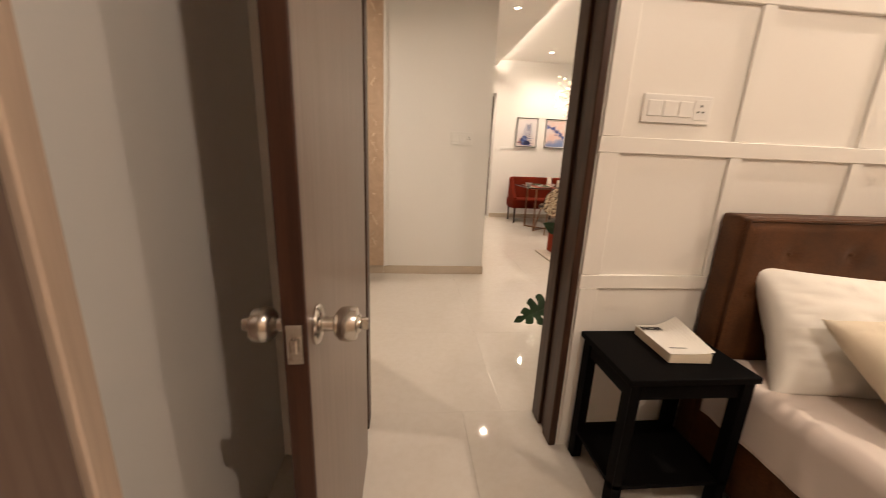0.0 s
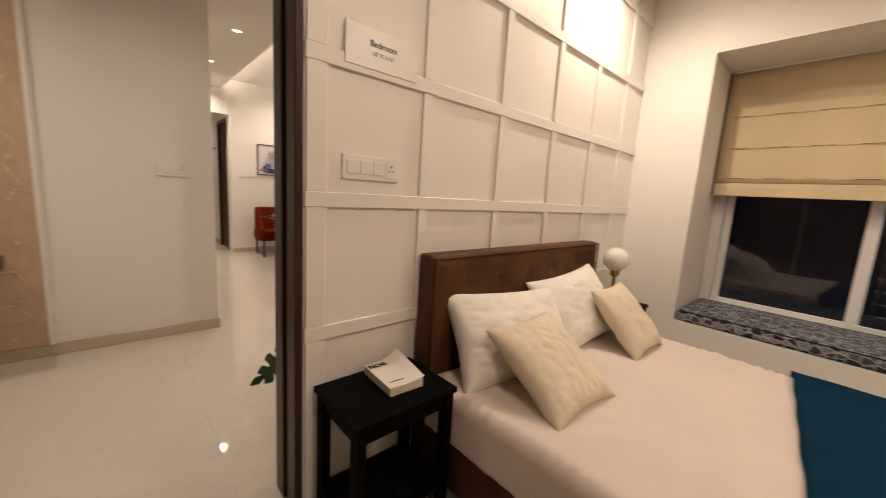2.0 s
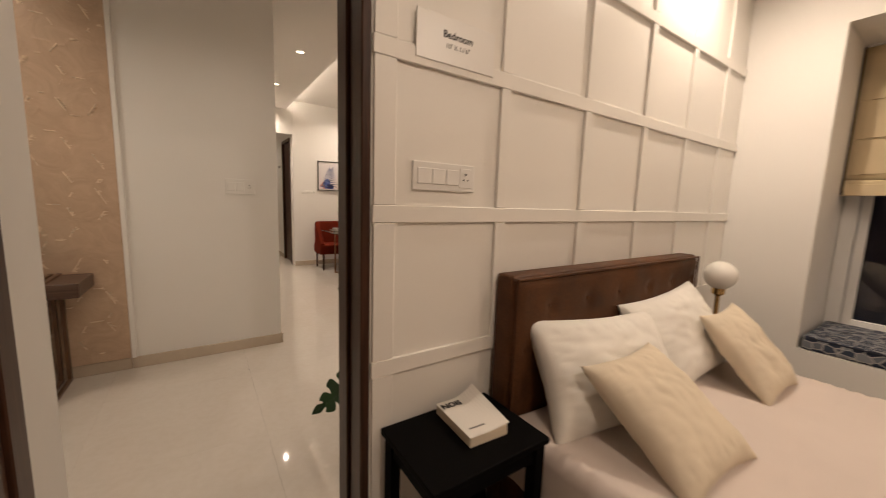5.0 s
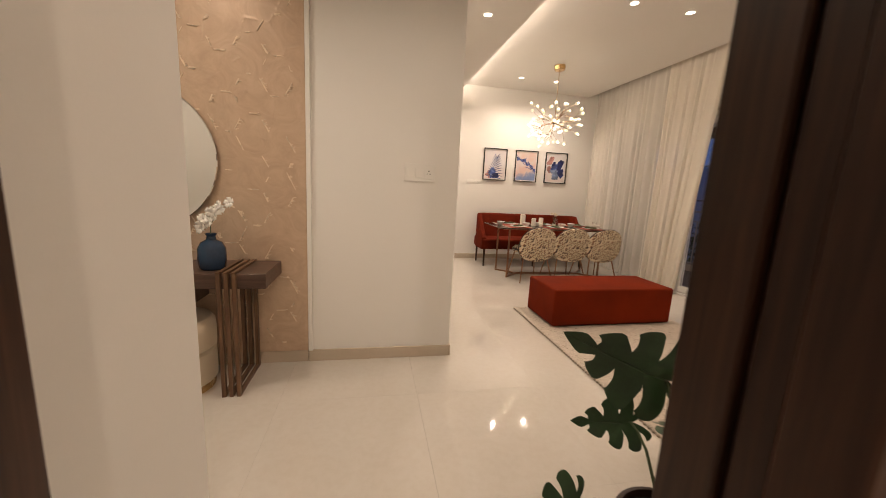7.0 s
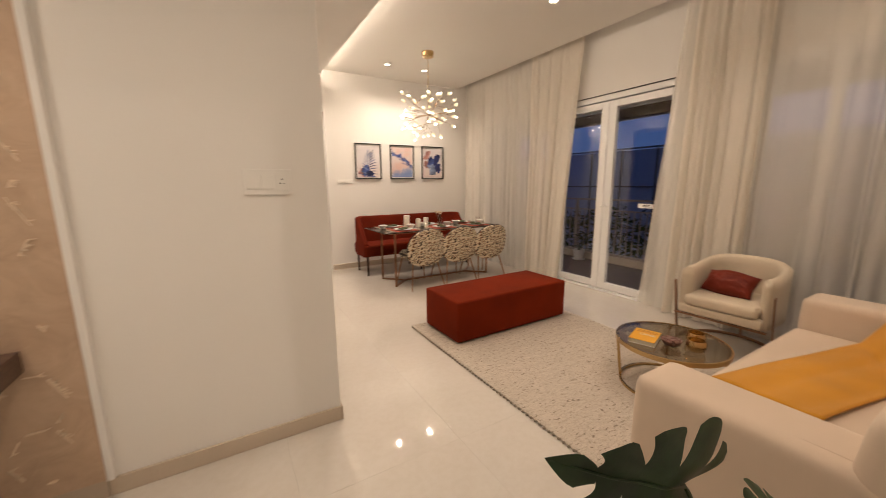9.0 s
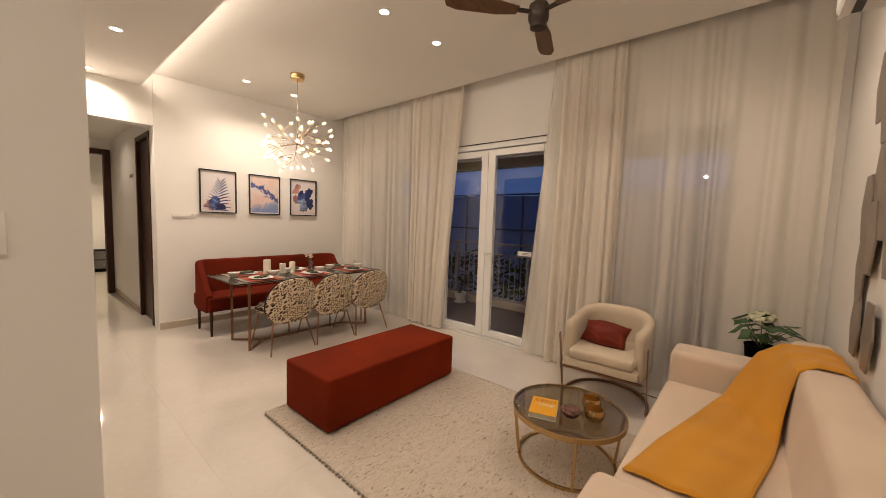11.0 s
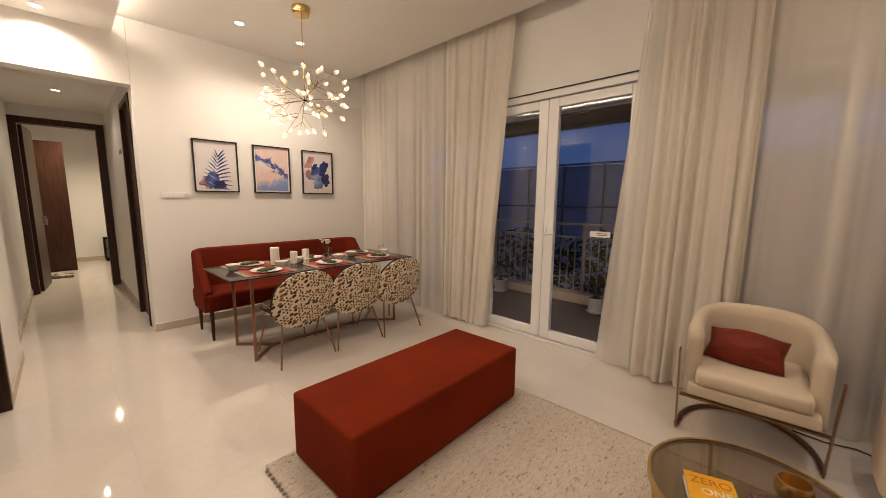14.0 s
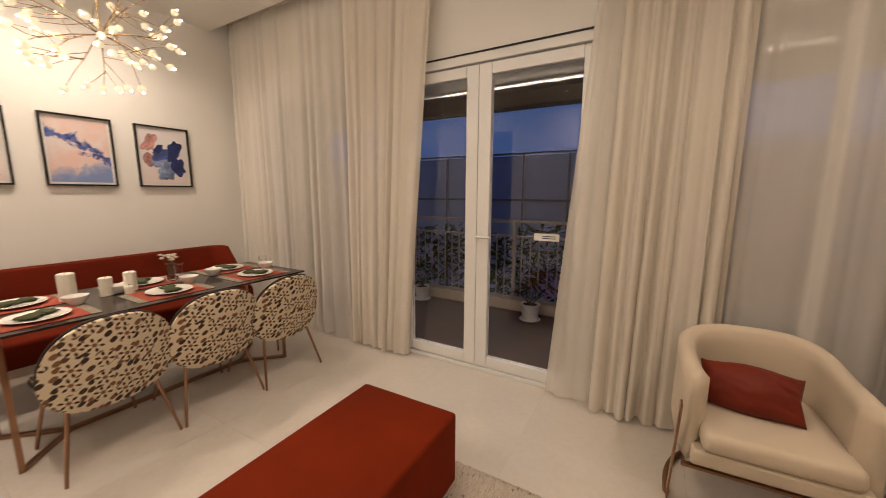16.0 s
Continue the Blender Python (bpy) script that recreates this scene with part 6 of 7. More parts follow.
def chair_print():
    """Cream velvet printed with small brown flowers and loose petals."""
    m, nt, b = tree("flower_print_velvet")
    co = nt.nodes.new("ShaderNodeTexCoord")

    def op(kind, *vals):
        n = nt.nodes.new("ShaderNodeMath")
        n.operation = kind
        for k, v in enumerate(vals):
            if isinstance(v, (int, float)):
                n.inputs[k].default_value = v
            else:
                nt.links.new(v, n.inputs[k])
        return n.outputs[0]

    def cells(scale, rnd, shift):
        mp = nt.nodes.new("ShaderNodeMapping")
        mp.inputs["Rotation"].default_value = (radians(90), 0, 0)
        mp.inputs["Scale"].default_value = (scale, scale, scale)
        mp.inputs["Location"].default_value = (shift, shift * 1.7, 0)
        v = nt.nodes.new("ShaderNodeTexVoronoi")
        v.voronoi_dimensions = "2D"
        v.inputs["Scale"].default_value, v.inputs["Randomness"].default_value = 1.0, rnd
        nt.links.new(co.outputs["Object"], mp.inputs["Vector"])
        nt.links.new(mp.outputs["Vector"], v.inputs["Vector"])
        sub = nt.nodes.new("ShaderNodeVectorMath")
        sub.operation = "SUBTRACT"
        nt.links.new(mp.outputs["Vector"], sub.inputs[0])
        nt.links.new(v.outputs["Position"], sub.inputs[1])
        xyz = nt.nodes.new("ShaderNodeSeparateXYZ")
        nt.links.new(sub.outputs[0], xyz.inputs[0])
        return v, op("ARCTAN2", xyz.outputs["Y"], xyz.outputs["X"])

    v, ang = cells(10.0, 0.5, 0.0)
    wave = op("SINE", op("MULTIPLY", ang, 6.0))
    near = op("ABSOLUTE", op("SUBTRACT", v.outputs["Distance"], 0.26))
    petal = op("SUBTRACT", op("ADD", op("MULTIPLY", wave, 0.12), 0.015), near)
    mask = ramp(nt, op("ADD", petal, 0.5), ((0.50, (0, 0, 0)), (0.525, (1, 1, 1))))
    heart_dot = ramp(nt, v.outputs["Distance"], ((0.09, (1, 1, 1)), (0.12, (0, 0, 0))))
    v2, ang2 = cells(26.0, 0.85, 3.3)
    loose = op("ADD", v2.outputs["Distance"], op("MULTIPLY", op("SINE", op("MULTIPLY", ang2, 2.0)), 0.09))
    spots = mix(nt, ramp(nt, loose, ((0.36, (1, 1, 1)), (0.41, (0, 0, 0)))), ramp(nt, v.outputs["Distance"], ((0.37, (0, 0, 0)), (0.41, (1, 1, 1)))), 1.0, "MULTIPLY")
    c = mix(nt, (0.66, 0.55, 0.385), ramp(nt, v.outputs["Color"], ((0.3, (0.03, 0.011, 0.007)), (0.7, (0.06, 0.022, 0.011)))), mask)
    c = mix(nt, c, (0.22, 0.085, 0.03), heart_dot)
    c = mix(nt, c, ramp(nt, v2.outputs["Color"], ((0.40, (0.035, 0.014, 0.009)), (0.70, (0.20, 0.09, 0.04)))), spots)
    nt.links.new(c, b.inputs["Base Color"])
    b.inputs["Roughness"].default_value = 0.85
    b.inputs["Sheen Weight"].default_value = 0.15
    bump(nt, b, add_noise(nt, 300, 2, 0.5), 0.15, 0.003)
    return m


PRINT = chair_print()
PIPING = surface("black_piping", (0.02, 0.012, 0.010), 0.6, vary=0.1)


def dining_chair(m):
    """Shell-backed chair that faces +y; the origin is on the floor under the seat."""
    ob = thing("dining_chair", "petal-print upholstered dining chair on thin brass legs", "chair", m, "chairs at the dining table")

    def back(u, v):
        a = math.tau * u
        rx, rz = 0.262, 0.238
        x, z = rx * math.copysign(abs(math.cos(a)) ** 0.82, math.cos(a)) * v, rz * math.copysign(abs(math.sin(a)) ** 0.85, math.sin(a)) * v
        y = -0.235 + 0.70 * x * x - 0.055 * (z / rz) - 0.02 * (1 - v * v)
        return (x * (1 - 0.10 * z / rz), y, 0.548 + z)

    part("backrest", sheet(back, 44, 10, 0.032), PRINT, ob, smooth=True)
    part("back_piping", tube([Vector(back(k / 44, 1.005)) + Vector((0, 0.012, 0)) for k in range(44)], 0.008, 6, None, True), PIPING, ob, smooth="all")
    out = [(0.235 * math.copysign(abs(math.cos(a)) ** 0.8, math.cos(a)), 0.045 + 0.205 * math.copysign(abs(math.sin(a)) ** 0.8, math.sin(a))) for a in [k * math.tau / 40 for k in range(40)]]
    part("seat", slab(out, 0.40, 0.465, 0.02, 3), PRINT, ob, smooth=True)
    part("seat_piping", tube([(x * 1.005, y * 1.005, 0.432) for x, y in out], 0.007, 6, None, True), PIPING, ob, smooth="all")
    for x, y, fx, fy in ((-0.17, -0.15, -0.245, -0.255), (0.17, -0.15, 0.245, -0.255), (-0.16, 0.17, -0.22, 0.25), (0.16, 0.17, 0.22, 0.25)):
        part("leg", tube([(fx, fy, 0.0), (fx, fy, 0.012), (x, y, 0.40)], [0.008, 0.008, 0.011], 8), COPPER, ob, smooth=True)
    for y in (-0.15, 0.17):
        part("stretcher", bar((-0.17, y, 0.392), (0.17, y, 0.392), 0.02, 0.014), COPPER, ob)
    return ob


first_chair = dining_chair(pose(1.685, 7.60, 0, 0, 0, 2))
copy_thing(first_chair, pose(2.215, 7.60, 0, 0, 0, -1))
copy_thing(first_chair, pose(2.70, 7.57, 0, 0, 0, 1))


def dining_bench():
    ob = thing("dining_bench", "rust velvet banquette bench with curved back", "bench", pose(0, 0, 0))
    x0, x1 = 1.19, 3.08
    part("seat", box((x0 + 0.01, 8.38, 0.29), (x1 - 0.01, 8.90, 0.46), 0.035, 4), RUSTBENCH, ob, smooth=True)

    def outer(u):
        """The back's plan: along one side, round the corner, along the wall and back."""
        r = 0.17
        pts = []
        w, d = x1 - x0, 0.52
        L1, L2, L3 = d - r, math.pi * r / 2, w - 2 * r
        tot = 2 * L1 + 2 * L2 + L3
        s = u * tot
        if s < L1:
            return Vector((x0, 8.40 + s, 0)), Vector((1, 0, 0)), min(1, s / L1)
        s -= L1
        if s < L2:
            a = s / r
            return Vector((x0 + r - r * math.cos(a), 8.40 + L1 + r * math.sin(a), 0)), Vector((math.cos(a), -math.sin(a), 0)), 1
        s -= L2
        if s < L3:
            return Vector((x0 + r + s, 8.40 + d, 0)), Vector((0, -1, 0)), 1
        s -= L3
        if s < L2:
            a = s / r
            return Vector((x1 - r + r * math.sin(a), 8.40 + L1 + r * math.cos(a), 0)), Vector((-math.sin(a), -math.cos(a), 0)), 1
        s -= L2
        return Vector((x1, 8.40 + L1 - s, 0)), Vector((-1, 0, 0)), max(0, 1 - s / L1)

    bm = bmesh.new()
    rings = []
    n = 80
    for i in range(n + 1):
        p, inn, k = outer(i / n)
        top = 0.49 + 0.37 * (k ** 1.1)
        ring = [p + Vector((0, 0, 0.29)), p + Vector((0, 0, top - 0.04)), p + inn * 0.012 + Vector((0, 0, top - 0.012)), p + inn * 0.04 + Vector((0, 0, top)), p + inn * 0.07 + Vector((0, 0, top - 0.012)), p + inn * 0.085 + Vector((0, 0, top - 0.05)), p + inn * 0.10 + Vector((0, 0, 0.29))]
        rings.append([bm.verts.new(c) for c in ring])
    for A, B in zip(rings, rings[1:]):
        for k in range(7):
            bm.faces.new((A[k], B[k], B[(k + 1) % 7], A[(k + 1) % 7]))
    bm.faces.new(rings[0])
    bm.faces.new(rings[-1][::-1])
    part("backrest", bm, RUSTBENCH, ob, smooth=True)
    for x in (x0 + 0.06, (x0 + x1) / 2, x1 - 0.06):
        for y in (8.42, 8.86):
            part("leg", tube([(x, y, 0.0), (x, y, 0.29)], [0.012, 0.02], 10), DARKWOOD, ob, smooth=True)


dining_bench()


def art_print(i, x):
    ob = thing("framed_picture", ("black-framed print of a blue and pink palm leaf", "black-framed abstract in blue and blush paint", "black-framed abstract of navy and pink shapes")[i], "picture", pose(x, 9.098, 1.715), "pictures over the bench")
    w, h, t = 0.215, 0.277, 0.013
    for lo, hi in (((-w, -0.03, -h), (-w + t, 0, h)), ((w - t, -0.03, -h), (w, 0, h)), ((-w + t + 0.0005, -0.03, h - t), (w - t - 0.0005, 0, h)), ((-w + t + 0.0005, -0.03, -h), (w - t - 0.0005, 0, -h + t))):
        part("frame", box(lo, hi, 0.002, 1), BLACKMETAL, ob)
    m, nt, b = tree("art_paper")
    n1, n2, n3 = add_noise(nt, 9, 6, 0.65, (1, 1, 1), 0.8), add_noise(nt, 5, 3, 0.6), add_noise(nt, 22, 6, 0.7)
    co, xyz = nt.nodes.new("ShaderNodeTexCoord"), nt.nodes.new("ShaderNodeSeparateXYZ")
    nt.links.new(co.outputs["Object"], xyz.inputs[0])

    def op(kind, a, c):
        n = nt.nodes.new("ShaderNodeMath")
        n.operation = kind
        for k, v in ((0, a), (1, c)):
            if isinstance(v, (int, float)):
                n.inputs[k].default_value = v
            else:
                nt.links.new(v, n.inputs[k])
        return n.outputs[0]

    paper, blush = (0.70, 0.66, 0.66), (0.70, 0.50, 0.44)
    if i == 1:
        c = mix(nt, (0.68, 0.60, 0.58), blush, ramp(nt, n2, ((0.40, (0, 0, 0)), (0.58, (1, 1, 1)))))
        line = op("ADD", op("ADD", xyz.outputs["Z"], op("MULTIPLY", xyz.outputs["X"], 0.55)), op("MULTIPLY", op("SUBTRACT", n1, 0.5), 0.36))
        low = op("ADD", op("ADD", op("MULTIPLY", xyz.outputs["Z"], 1.0), op("MULTIPLY", xyz.outputs["X"], -0.35)), op("MULTIPLY", op("SUBTRACT", n1, 0.5), 0.30))
        c = mix(nt, c, (0.20, 0.27, 0.50), ramp(nt, op("ADD", low, 0.5), ((0.27, (1, 1, 1)), (0.33, (0.75, 0.75, 0.75)), (0.40, (0, 0, 0)))))
        c = mix(nt, c, ramp(nt, n3, ((0.4, (0.02, 0.03, 0.15)), (0.6, (0.10, 0.15, 0.42)))), ramp(nt, op("ADD", line, 0.5), ((0.50, (0, 0, 0)), (0.525, (1, 1, 1)), (0.565, (1, 1, 1)), (0.60, (0, 0, 0)))))
    else:
        c = mix(nt, paper, blush, ramp(nt, op("ADD", op("MULTIPLY", n2, 0.25), op("MULTIPLY", xyz.outputs["Z"], -0.9)), ((0.12, (0, 0, 0)), (0.42, (0.55, 0.55, 0.55)))))
    nt.links.new(c, b.inputs["Base Color"])
    b.inputs["Roughness"].default_value = 0.6
    sh = part("print", box((-w + t + 0.016, -0.012, -h + t + 0.016), (w - t - 0.016, -0.0105, h - t - 0.016)), m, ob)
    part("mount", box((-w + t, -0.0104, -h + t), (w - t, -0.004, h - t)), surface("white_mount_card", (0.72, 0.69, 0.66), 0.7, vary=0.02), ob, "narrow white mount")
    wash = lambda name, col: surface(name, col, 0.7, vary=0.55, scale=12, grain=60)
    navy, blue, pale = wash("navy_wash", (0.02, 0.032, 0.15)), wash("blue_wash", (0.07, 0.11, 0.33)), wash("pale_blue_wash", (0.26, 0.33, 0.52))
    pink = wash("pink_wash", (0.55, 0.27, 0.24))

    def blot(cx, cz, rx, rz, ang, mat, depth, rough=0.18):
        bm = bmesh.new()
        pts = []
        for q in range(30):
            a = q * math.tau / 30
            r = 1 + rough * noise.noise(Vector((math.cos(a) * 1.6 + cx * 40, math.sin(a) * 1.6, cz * 30)))
            px, pz = rx * r * math.cos(a), rz * r * math.sin(a)
            ca, sa = math.cos(radians(ang)), math.sin(radians(ang))
            pts.append(bm.verts.new((min(max(cx + px * ca - pz * sa, -0.185), 0.185), -0.0125 - depth, min(max(cz + px * sa + pz * ca, -0.247), 0.247))))
        bm.faces.new(pts)
        part("painted_shape", bm, mat, sh)

    def leaflet(p, ang, length, width, bend, mat, depth):
        """A tapering strip from p that bends as it goes."""
        bm = bmesh.new()
        prev = None
        x0, z0 = p
        for q in range(9):
            f = q / 8
            a = radians(ang + bend * f)
            hw = width * math.sin(math.pi * min(0.97, 0.12 + 0.88 * f)) ** 0.7
            row = [bm.verts.new((min(max(x0 - math.sin(a) * s2 * hw, -0.185), 0.185), -0.0125 - depth, min(max(z0 + math.cos(a) * s2 * hw, -0.247), 0.247))) for s2 in (1, -1)]
            if prev:
                bm.faces.new((prev[0], prev[1], row[1], row[0]))
            prev = row
            x0, z0 = x0 + math.cos(a) * length / 8, z0 + math.sin(a) * length / 8
        part("painted_leaflet", bm, mat, sh)

    if i == 0:
        blot(-0.09, -0.17, 0.07, 0.07, 30, pink, 0, 0.5)
        blot(-0.045, -0.15, 0.06, 0.09, -20, blue, 0.0002, 0.6)
        blot(0.02, -0.20, 0.07, 0.045, 0, navy, 0.0003, 0.5)
        for k in range(11):
            f = k / 10
            p = (-0.03 + 0.05 * f, -0.24 + 0.34 * f)
            leaflet(p, 8 + 50 * f, 0.19 - 0.08 * f, 0.0075, -32 + 20 * f, navy if k % 3 else blue, 0.0005 + 0.0001 * k)
            leaflet(p, 150 - 45 * f, 0.15 - 0.06 * f, 0.0065, 30 - 20 * f, pale if k % 2 else blue, 0.0005 + 0.0001 * k)
    if i == 2:
        for k, (cx, cz, rx, rz, a, mt) in enumerate(((-0.11, 0.12, 0.045, 0.09, -25, pink), (-0.12, -0.03, 0.05, 0.07, 20, pink), (-0.02, -0.06, 0.10, 0.05, 0, pale), (0.0, -0.16, 0.07, 0.06, 10, pale), (0.01, 0.02, 0.10, 0.05, 12, blue), (0.08, 0.06, 0.055, 0.11, -15, navy), (0.11, -0.08, 0.06, 0.09, 15, navy), (-0.05, 0.07, 0.05, 0.025, 50, navy))):
            blot(cx, cz, rx, rz, a, mt, 0.0003 + 0.0002 * k, 0.45)


for i, x in enumerate((1.554, 2.148, 2.735)):
    art_print(i, x)


def chandelier():
    ob = thing("chandelier", "branching brass chandelier with tiny glowing bulbs", "chandelier", pose(1.93, 7.73, 0))
    part("canopy", lathe([(0, 3.008), (0.075, 3.008), (0.075, 2.975), (0.068, 2.965), (0.068, 2.945), (0, 2.94)], 32), BRASS, ob, smooth=True)
    part("rod", tube([(0, 0, 2.94), (0, 0, 2.24)], 0.004, 8), BRASS, ob)
    bulb_glow = glow("bulb_glow", (1.0, 0.86, 0.60), 0.5)
    led_glow = glow("led_glow", (1.0, 0.90, 0.70), 90)
    led_data = None
    rnd = random.Random(19)
    C = Vector((0, 0, 2.24))
    bulb_data = None
    for i in range(13):
        zc = 1 - 2 * (i + 0.5) / 13
        a = i * 2.39996
        d = Vector((math.cos(a) * math.sqrt(1 - zc * zc), math.sin(a) * math.sqrt(1 - zc * zc), zc * 0.72)).normalized()
        d.z *= 0.82
        e = C + d * rnd.uniform(0.23, 0.29)
        bm = tube([C, C.lerp(e, 0.5) + Vector((0, 0, 0.01)), e], [0.0032, 0.0027, 0.0022], 6)
        tips = []
        for k in range(5):
            f = rnd.uniform(0.45, 1.0)
            s = C.lerp(e, f)
            t = s + (d * 0.7 + Vector((rnd.gauss(0, 0.55), rnd.gauss(0, 0.55), rnd.gauss(0, 0.40)))).normalized() * rnd.uniform(0.10, 0.21)
            tube([s, s.lerp(t, 0.5) + Vector((0, 0, rnd.uniform(-.012, .012))), t], [0.002, 0.0018, 0.0015], 5, bm)
            tips.append((s, t))
        br = part("branch", bm, BRASS, ob, smooth="all")
        for s, t in tips:
            if bulb_data is None:
                bu = part("bulb", lathe([(0, -0.002), (0.008, 0.0), (0.0165, 0.010), (0.0185, 0.019), (0.014, 0.030), (0, 0.036)], 12), bulb_glow, br, smooth="all")
                bulb_data = bu.data
            else:
                bu = new("bulb", bulb_data)
                bu.parent = br
            if led_data is None:
                led = part("led", lathe([(0, 0.0355), (0.004, 0.037), (0.0045, 0.040), (0.003, 0.043), (0, 0.044)], 8), led_glow, br, smooth="all")
                led_data = led.data
            else:
                led = new("led", led_data)
                led.parent = br
            led.matrix_basis = Matrix.Translation(t) @ (t - s).to_track_quat("Z", "Y").to_matrix().to_4x4()
            bu.matrix_basis = Matrix.Translation(t) @ (t - s).to_track_quat("Z", "Y").to_matrix().to_4x4()


chandelier()


def ceiling_fan():
    ob = thing("ceiling_fan", "dark brown three-blade ceiling fan at rest", "ceiling fan", pose(1.93, 4.82, 0))
    br = surface("fan_brown", (0.035, 0.02, 0.013), 0.4, 0.2, vary=0.1)
    part("canopy", lathe([(0, 3.008), (0.055, 3.008), (0.05, 2.96), (0.02, 2.94), (0, 2.94)], 24), br, ob, smooth=True)
    part("rod", tube([(0, 0, 2.95), (0, 0, 2.76)], 0.011, 8), br, ob)
    part("motor", lathe([(0, 2.77), (0.028, 2.765), (0.058, 2.74), (0.062, 2.68), (0.058, 2.65), (0.05, 2.64), (0.047, 2.61), (0, 2.605)], 28), br, ob, smooth=True)
    bw = wood("fan_blade_wood", (0.10, 0.05, 0.025), (0.2, 0.105, 0.055), 0.4, 0, 6)
    for k in range(3):
        m = pose(0, 0, 2.70, 0, 0, 20 + 120 * k)
        part("blade_arm", moved(bar((0.05, 0, 0), (0.14, 0, 0), 0.035, 0.008), m), br, ob)
        part("blade", moved(slab([(0.13, -0.035), (0.25, -0.055), (0.5, -0.06), (0.56, -0.04), (0.575, 0), (0.56, 0.04), (0.5, 0.055), (0.25, 0.05), (0.13, 0.03)], -0.004, 0.004, 0.002, 1), m @ pose(0, 0, 0, 9)), bw, ob)


ceiling_fan()


def air_conditioner():
    ob = thing("air_conditioner", "white split air conditioner high on the wall", "air conditioner", pose(2.25, 3.30, 2.55))
    part("body", box((-0.42, 0, 0), (0.42, 0.20, 0.28), 0.035, 4), PLASTIC, ob, smooth=True)
    part("outlet", box((-0.38, 0.11, -0.004), (0.38, 0.165, 0.004)), BLACKMETAL, ob)
    part("louvre", moved(box((-0.385, -0.002, -0.03), (0.385, 0.002, 0.03)), pose(0, 0.165, -0.008, 70)), PLASTIC, ob)


air_conditioner()


def hexagon_art():
    ob = thing("wall_art", "cluster of grey-brown hexagonal metal plates", "wall art", pose(0, 3.301, 0))
    mt = surface("bronze_grey_plate", (0.29, 0.24, 0.20), 0.4, 0.4, vary=0.2, scale=6)
    rnd = random.Random(3)
    cells = [(0, 0), (0, 1), (0, 2), (0, 4), (1, 1), (1, 2), (1, 3), (1, 4), (2, 0), (2, 2), (2, 3), (3, 1), (3, 3), (3, 4), (4, 2), (4, 3), (5, 1), (5, 2)]
    for i, j in cells:
        x, z = 2.55 - i * 0.145, 0.98 + j * 0.29 + (0.145 if i % 2 else 0)
        st = rnd.uniform(1.0, 1.3)
        pts = [(0.095 * math.cos(k * math.pi / 3), 0.165 * st * math.sin(k * math.pi / 3)) for k in range(6)]
        part("plate", moved(slab(pts, 0, 0.008, 0.001, 1), Matrix.Translation((x, 0.012 + 0.004 * ((i + j) % 3), z)) @ Matrix.Rotation(-math.pi / 2, 4, "X")), mt, ob)


hexagon_art()


def downlight(x, y, z):
    ob = thing("downlight", "recessed round white ceiling downlight, lit", "downlight", pose(x, y, z), "ceiling downlights")
    part("trim_ring", lathe([(0.036, -0.001), (0.05, -0.001), (0.052, -0.004), (0.038, -0.008), (0.036, -0.001)], 24), PLASTIC, ob, smooth=True)
    part("lens", lathe([(0, -0.003), (0.0355, -0.003), (0.0355, -0.001), (0, -0.001)], 24), LAMPGLOW, ob)


for x, y in DOWNLIGHTS_MAIN:
    downlight(x, y, 3.01)
for x, y in DOWNLIGHTS_LOW:
    downlight(x, y, 2.85)
for x, y in DOWNLIGHTS_BED:
    downlight(x, y, 2.90)
downlight(4.4, 5.95, 2.52)
# housing added for the passage fill, out of view above the header
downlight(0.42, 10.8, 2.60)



def cable(label, pts):
    tagged(finish(tube(pts, 0.004, 6), "cable", BLACKMETAL, None, "", "all"), label, "cable")


cable("black electric cable lying on the floor", [(3.28, 4.36, 0.005), (3.26, 4.22, 0.005), (3.30, 4.10, 0.005), (3.24, 3.96, 0.005), (3.16, 3.80, 0.005)])
cable("thin cord trailing behind the potted monstera", [(2.12, 0.20, 0.72), (2.12, 0.19, 0.45), (2.13, 0.20, 0.2), (2.16, 0.22, 0.03), (2.22, 0.24, 0.006), (2.32, 0.22, 0.006)])
candle(1.96, 7.90, 0.026, 0.05)


def tumbler(x, y):
    ob = finish(lathe([(0, 0), (0.028, 0), (0.033, 0.09), (0.031, 0.09), (0.026, 0.006), (0, 0.006)], 24), "tumbler", glass("tumbler_glass", (0.96, 0.96, 0.95)), None, "", True)
    ob.matrix_world = pose(x, y, DT + 0.001)
    tagged(ob, "clear glass tumbler on the dining table", "glass", "glasses on the dining table")


tumbler(2.93, 7.98)
tumbler(2.38, 8.22)
plq = thing("door_sign", "small grey plaque on the passage wall", "sign", pose(0.899, 10.45, 1.92))
part("plate", box((-0.004, -0.12, -0.025), (0, 0.12, 0.025), 0.001, 1), surface("grey_plaque", (0.25, 0.23, 0.21), 0.5), plq)

# far room
tagged(finish(box((-0.2, 13.3, 0.001), (0.38, 13.72, 0.012), 0.003, 1), "door_mat", surface("grey_mat", (0.07, 0.06, 0.055), 0.95, vary=0.3), None), "dark grey doormat in the far room", "mat")


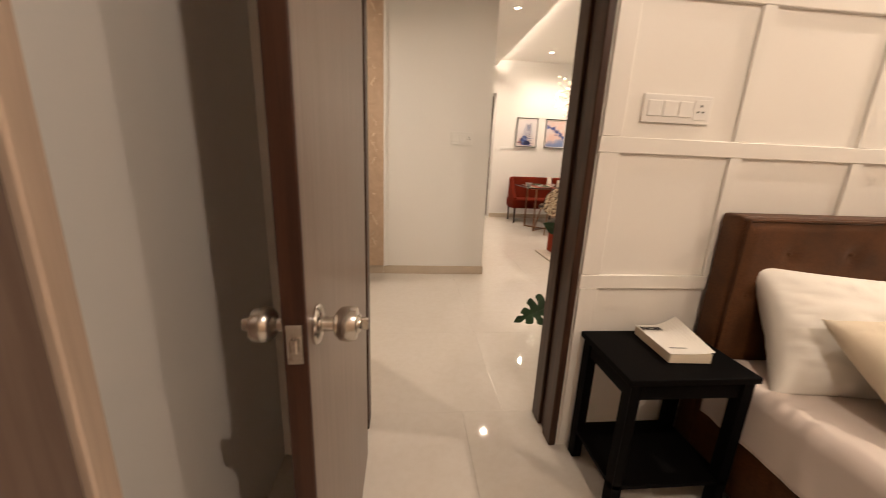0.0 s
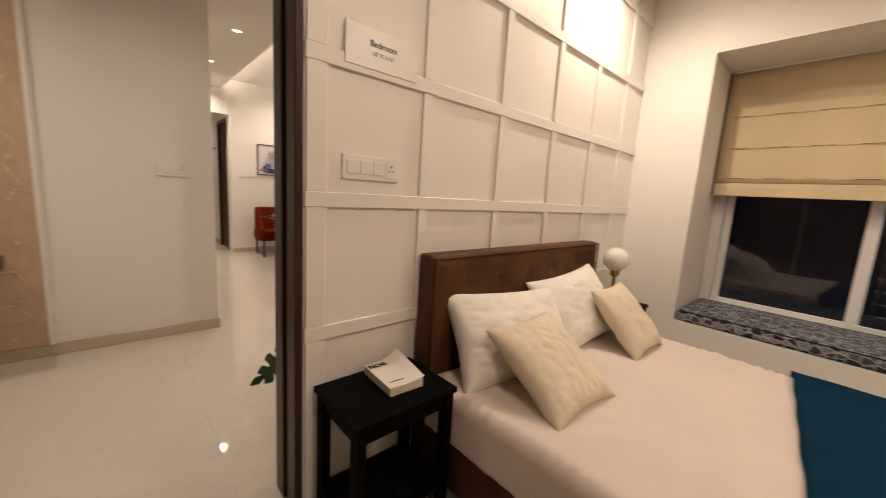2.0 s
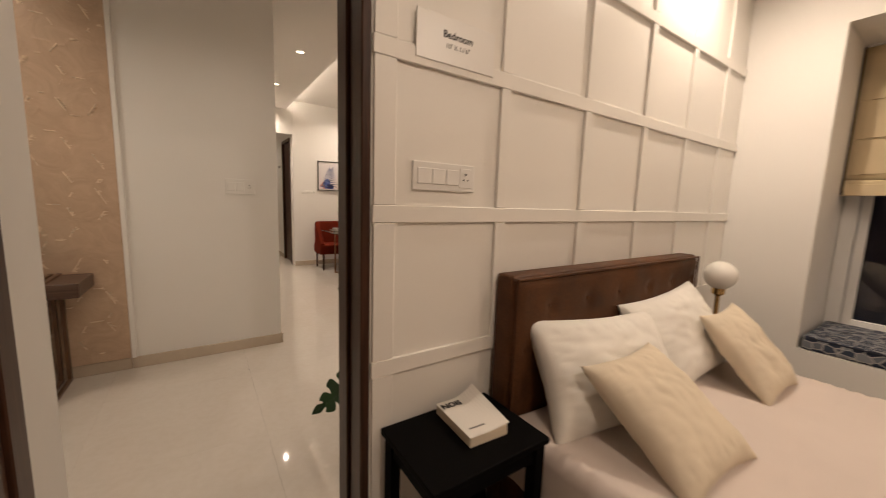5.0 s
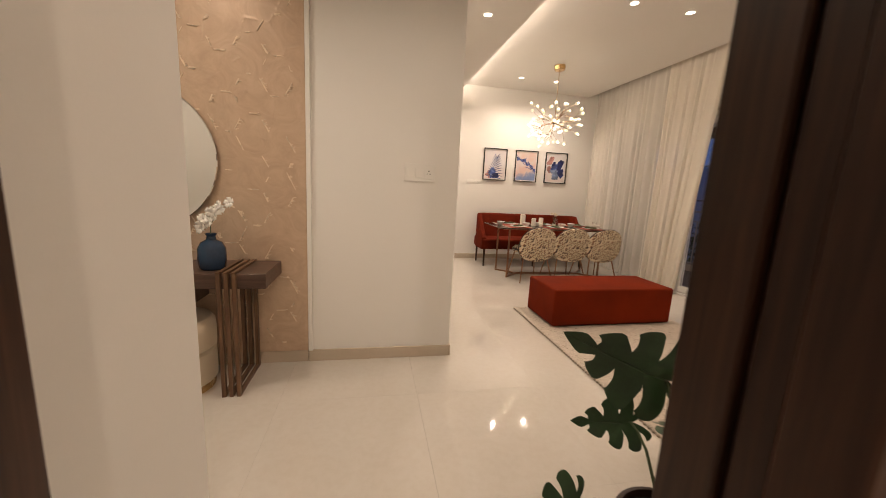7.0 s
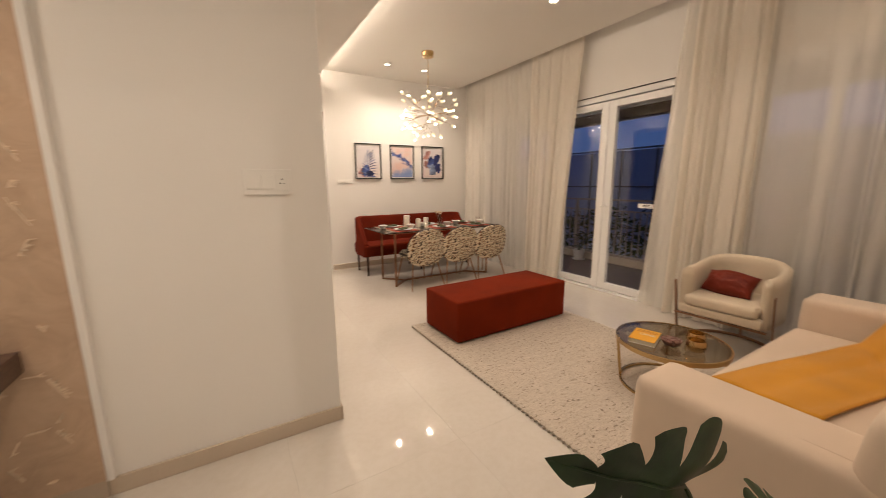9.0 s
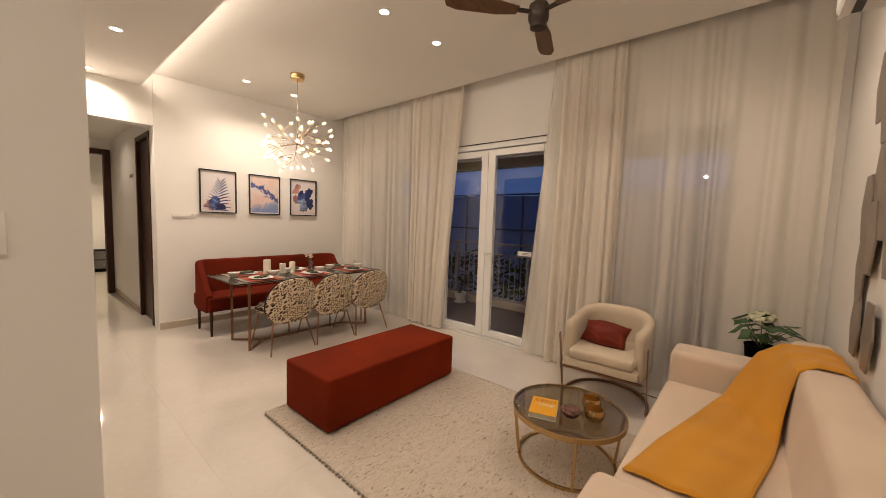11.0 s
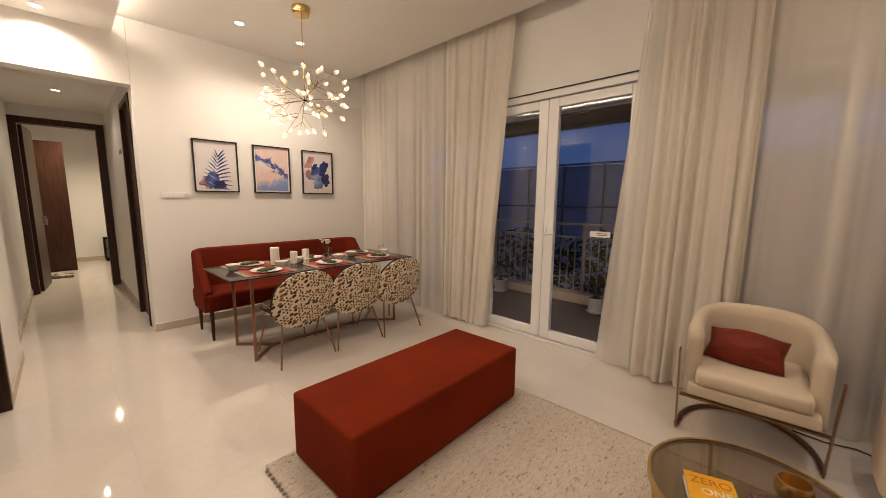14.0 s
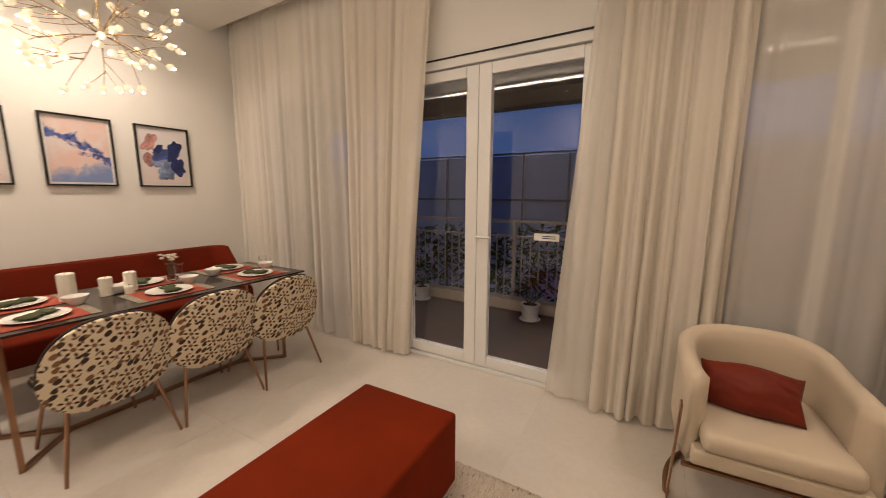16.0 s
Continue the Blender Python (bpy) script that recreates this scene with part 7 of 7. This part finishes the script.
def slipper(x, y, a):
    ob = thing("slipper", "pale cotton slipper lying on the doormat", "slipper", pose(x, y, 0.0125, 0, 0, a), "slippers")
    part("sole", slab([(0.04 * math.cos(t), 0.11 * math.sin(t)) for t in [k * math.tau / 16 for k in range(16)]], 0, 0.015, 0.003, 1), CREAMCLOTH, ob)
    part("upper", sheet(lambda u, v: (0.04 * math.cos(math.pi * u), 0.02 + 0.07 * v, 0.012 + 0.04 * math.sin(math.pi * u)), 10, 4, 0.003), CREAMCLOTH, ob, smooth="all")


slipper(0.18, 13.48, 60)
slipper(0.28, 13.50, 80)


def far_cabinet():
    ob = thing("bedside_cabinet", "dark two-drawer cabinet in the far room", "cabinet", pose(0.90, 15.05, 0))
    part("body", box((0, 0, 0.05), (0.4, 0.4, 0.5), 0.004, 1), BLACKWOOD, ob)
    for k in range(2):
        d = part("drawer", box((0.02, -0.012, 0.08 + k * 0.21), (0.38, -0.0005, 0.27 + k * 0.21), 0.003, 1), surface("grey_drawer", (0.10, 0.09, 0.085), 0.4), ob)
        part("knob", bar((0.2, -0.03, 0.175 + k * 0.21), (0.2, -0.012, 0.175 + k * 0.21), 0.02), CHROME, d)
    part("plinth", box((0.02, 0.02, 0), (0.38, 0.38, 0.049)), BLACKWOOD, ob)


far_cabinet()


def far_wardrobe():
    ob = thing("wardrobe", "tall dark brown wardrobe in the far room", "wardrobe", pose(-0.75, 14.12, 0))
    part("carcass", box((0, 0.022, 0), (1.20, 0.58, 2.35), 0.003, 1), DARKWOOD, ob)
    for k in range(2):
        d = part("door", box((0.004 + k * 0.599, 0, 0.06), (0.598 + k * 0.599, 0.02, 2.345), 0.002, 1), DARKWOOD, ob)
        part("handle", bar((0.57 + k * 0.06, -0.02, 0.95), (0.57 + k * 0.06, -0.02, 1.15), 0.012), CHROME, d)


far_wardrobe()


# ---- floor tiles ----
def floor_tiles():
    step, gap = 0.8, 0.0003
    me = finish(box((gap, gap, -0.0119), (step - gap, step - gap, 0.0)), "tile", TILE, floor)
    data = me.data
    first = True
    for x0, y0, x1, y1 in ((-1.3, 0.1, 2.7, 3.2), (-4.3, 3.2, 3.52, 9.6), (-0.2, 9.6, 1.0, 12.2), (-1.7, 12.2, 1.5, 15.5), (-4.3, 2.05, -2.2, 3.2)):
        nx, ny = math.ceil((x1 - x0) / step), math.ceil((y1 - y0) / step)
        for i in range(nx):
            for j in range(ny):
                ob = me if first else new("tile", data)
                first = False
                ob.parent = floor
                w, h = min(step, x1 - x0 - i * step), min(step, y1 - y0 - j * step)
                ob.matrix_basis = Matrix.LocRotScale((x0 + i * step, y0 + j * step, 0), None, (w / step, h / step, 1))


floor_tiles()
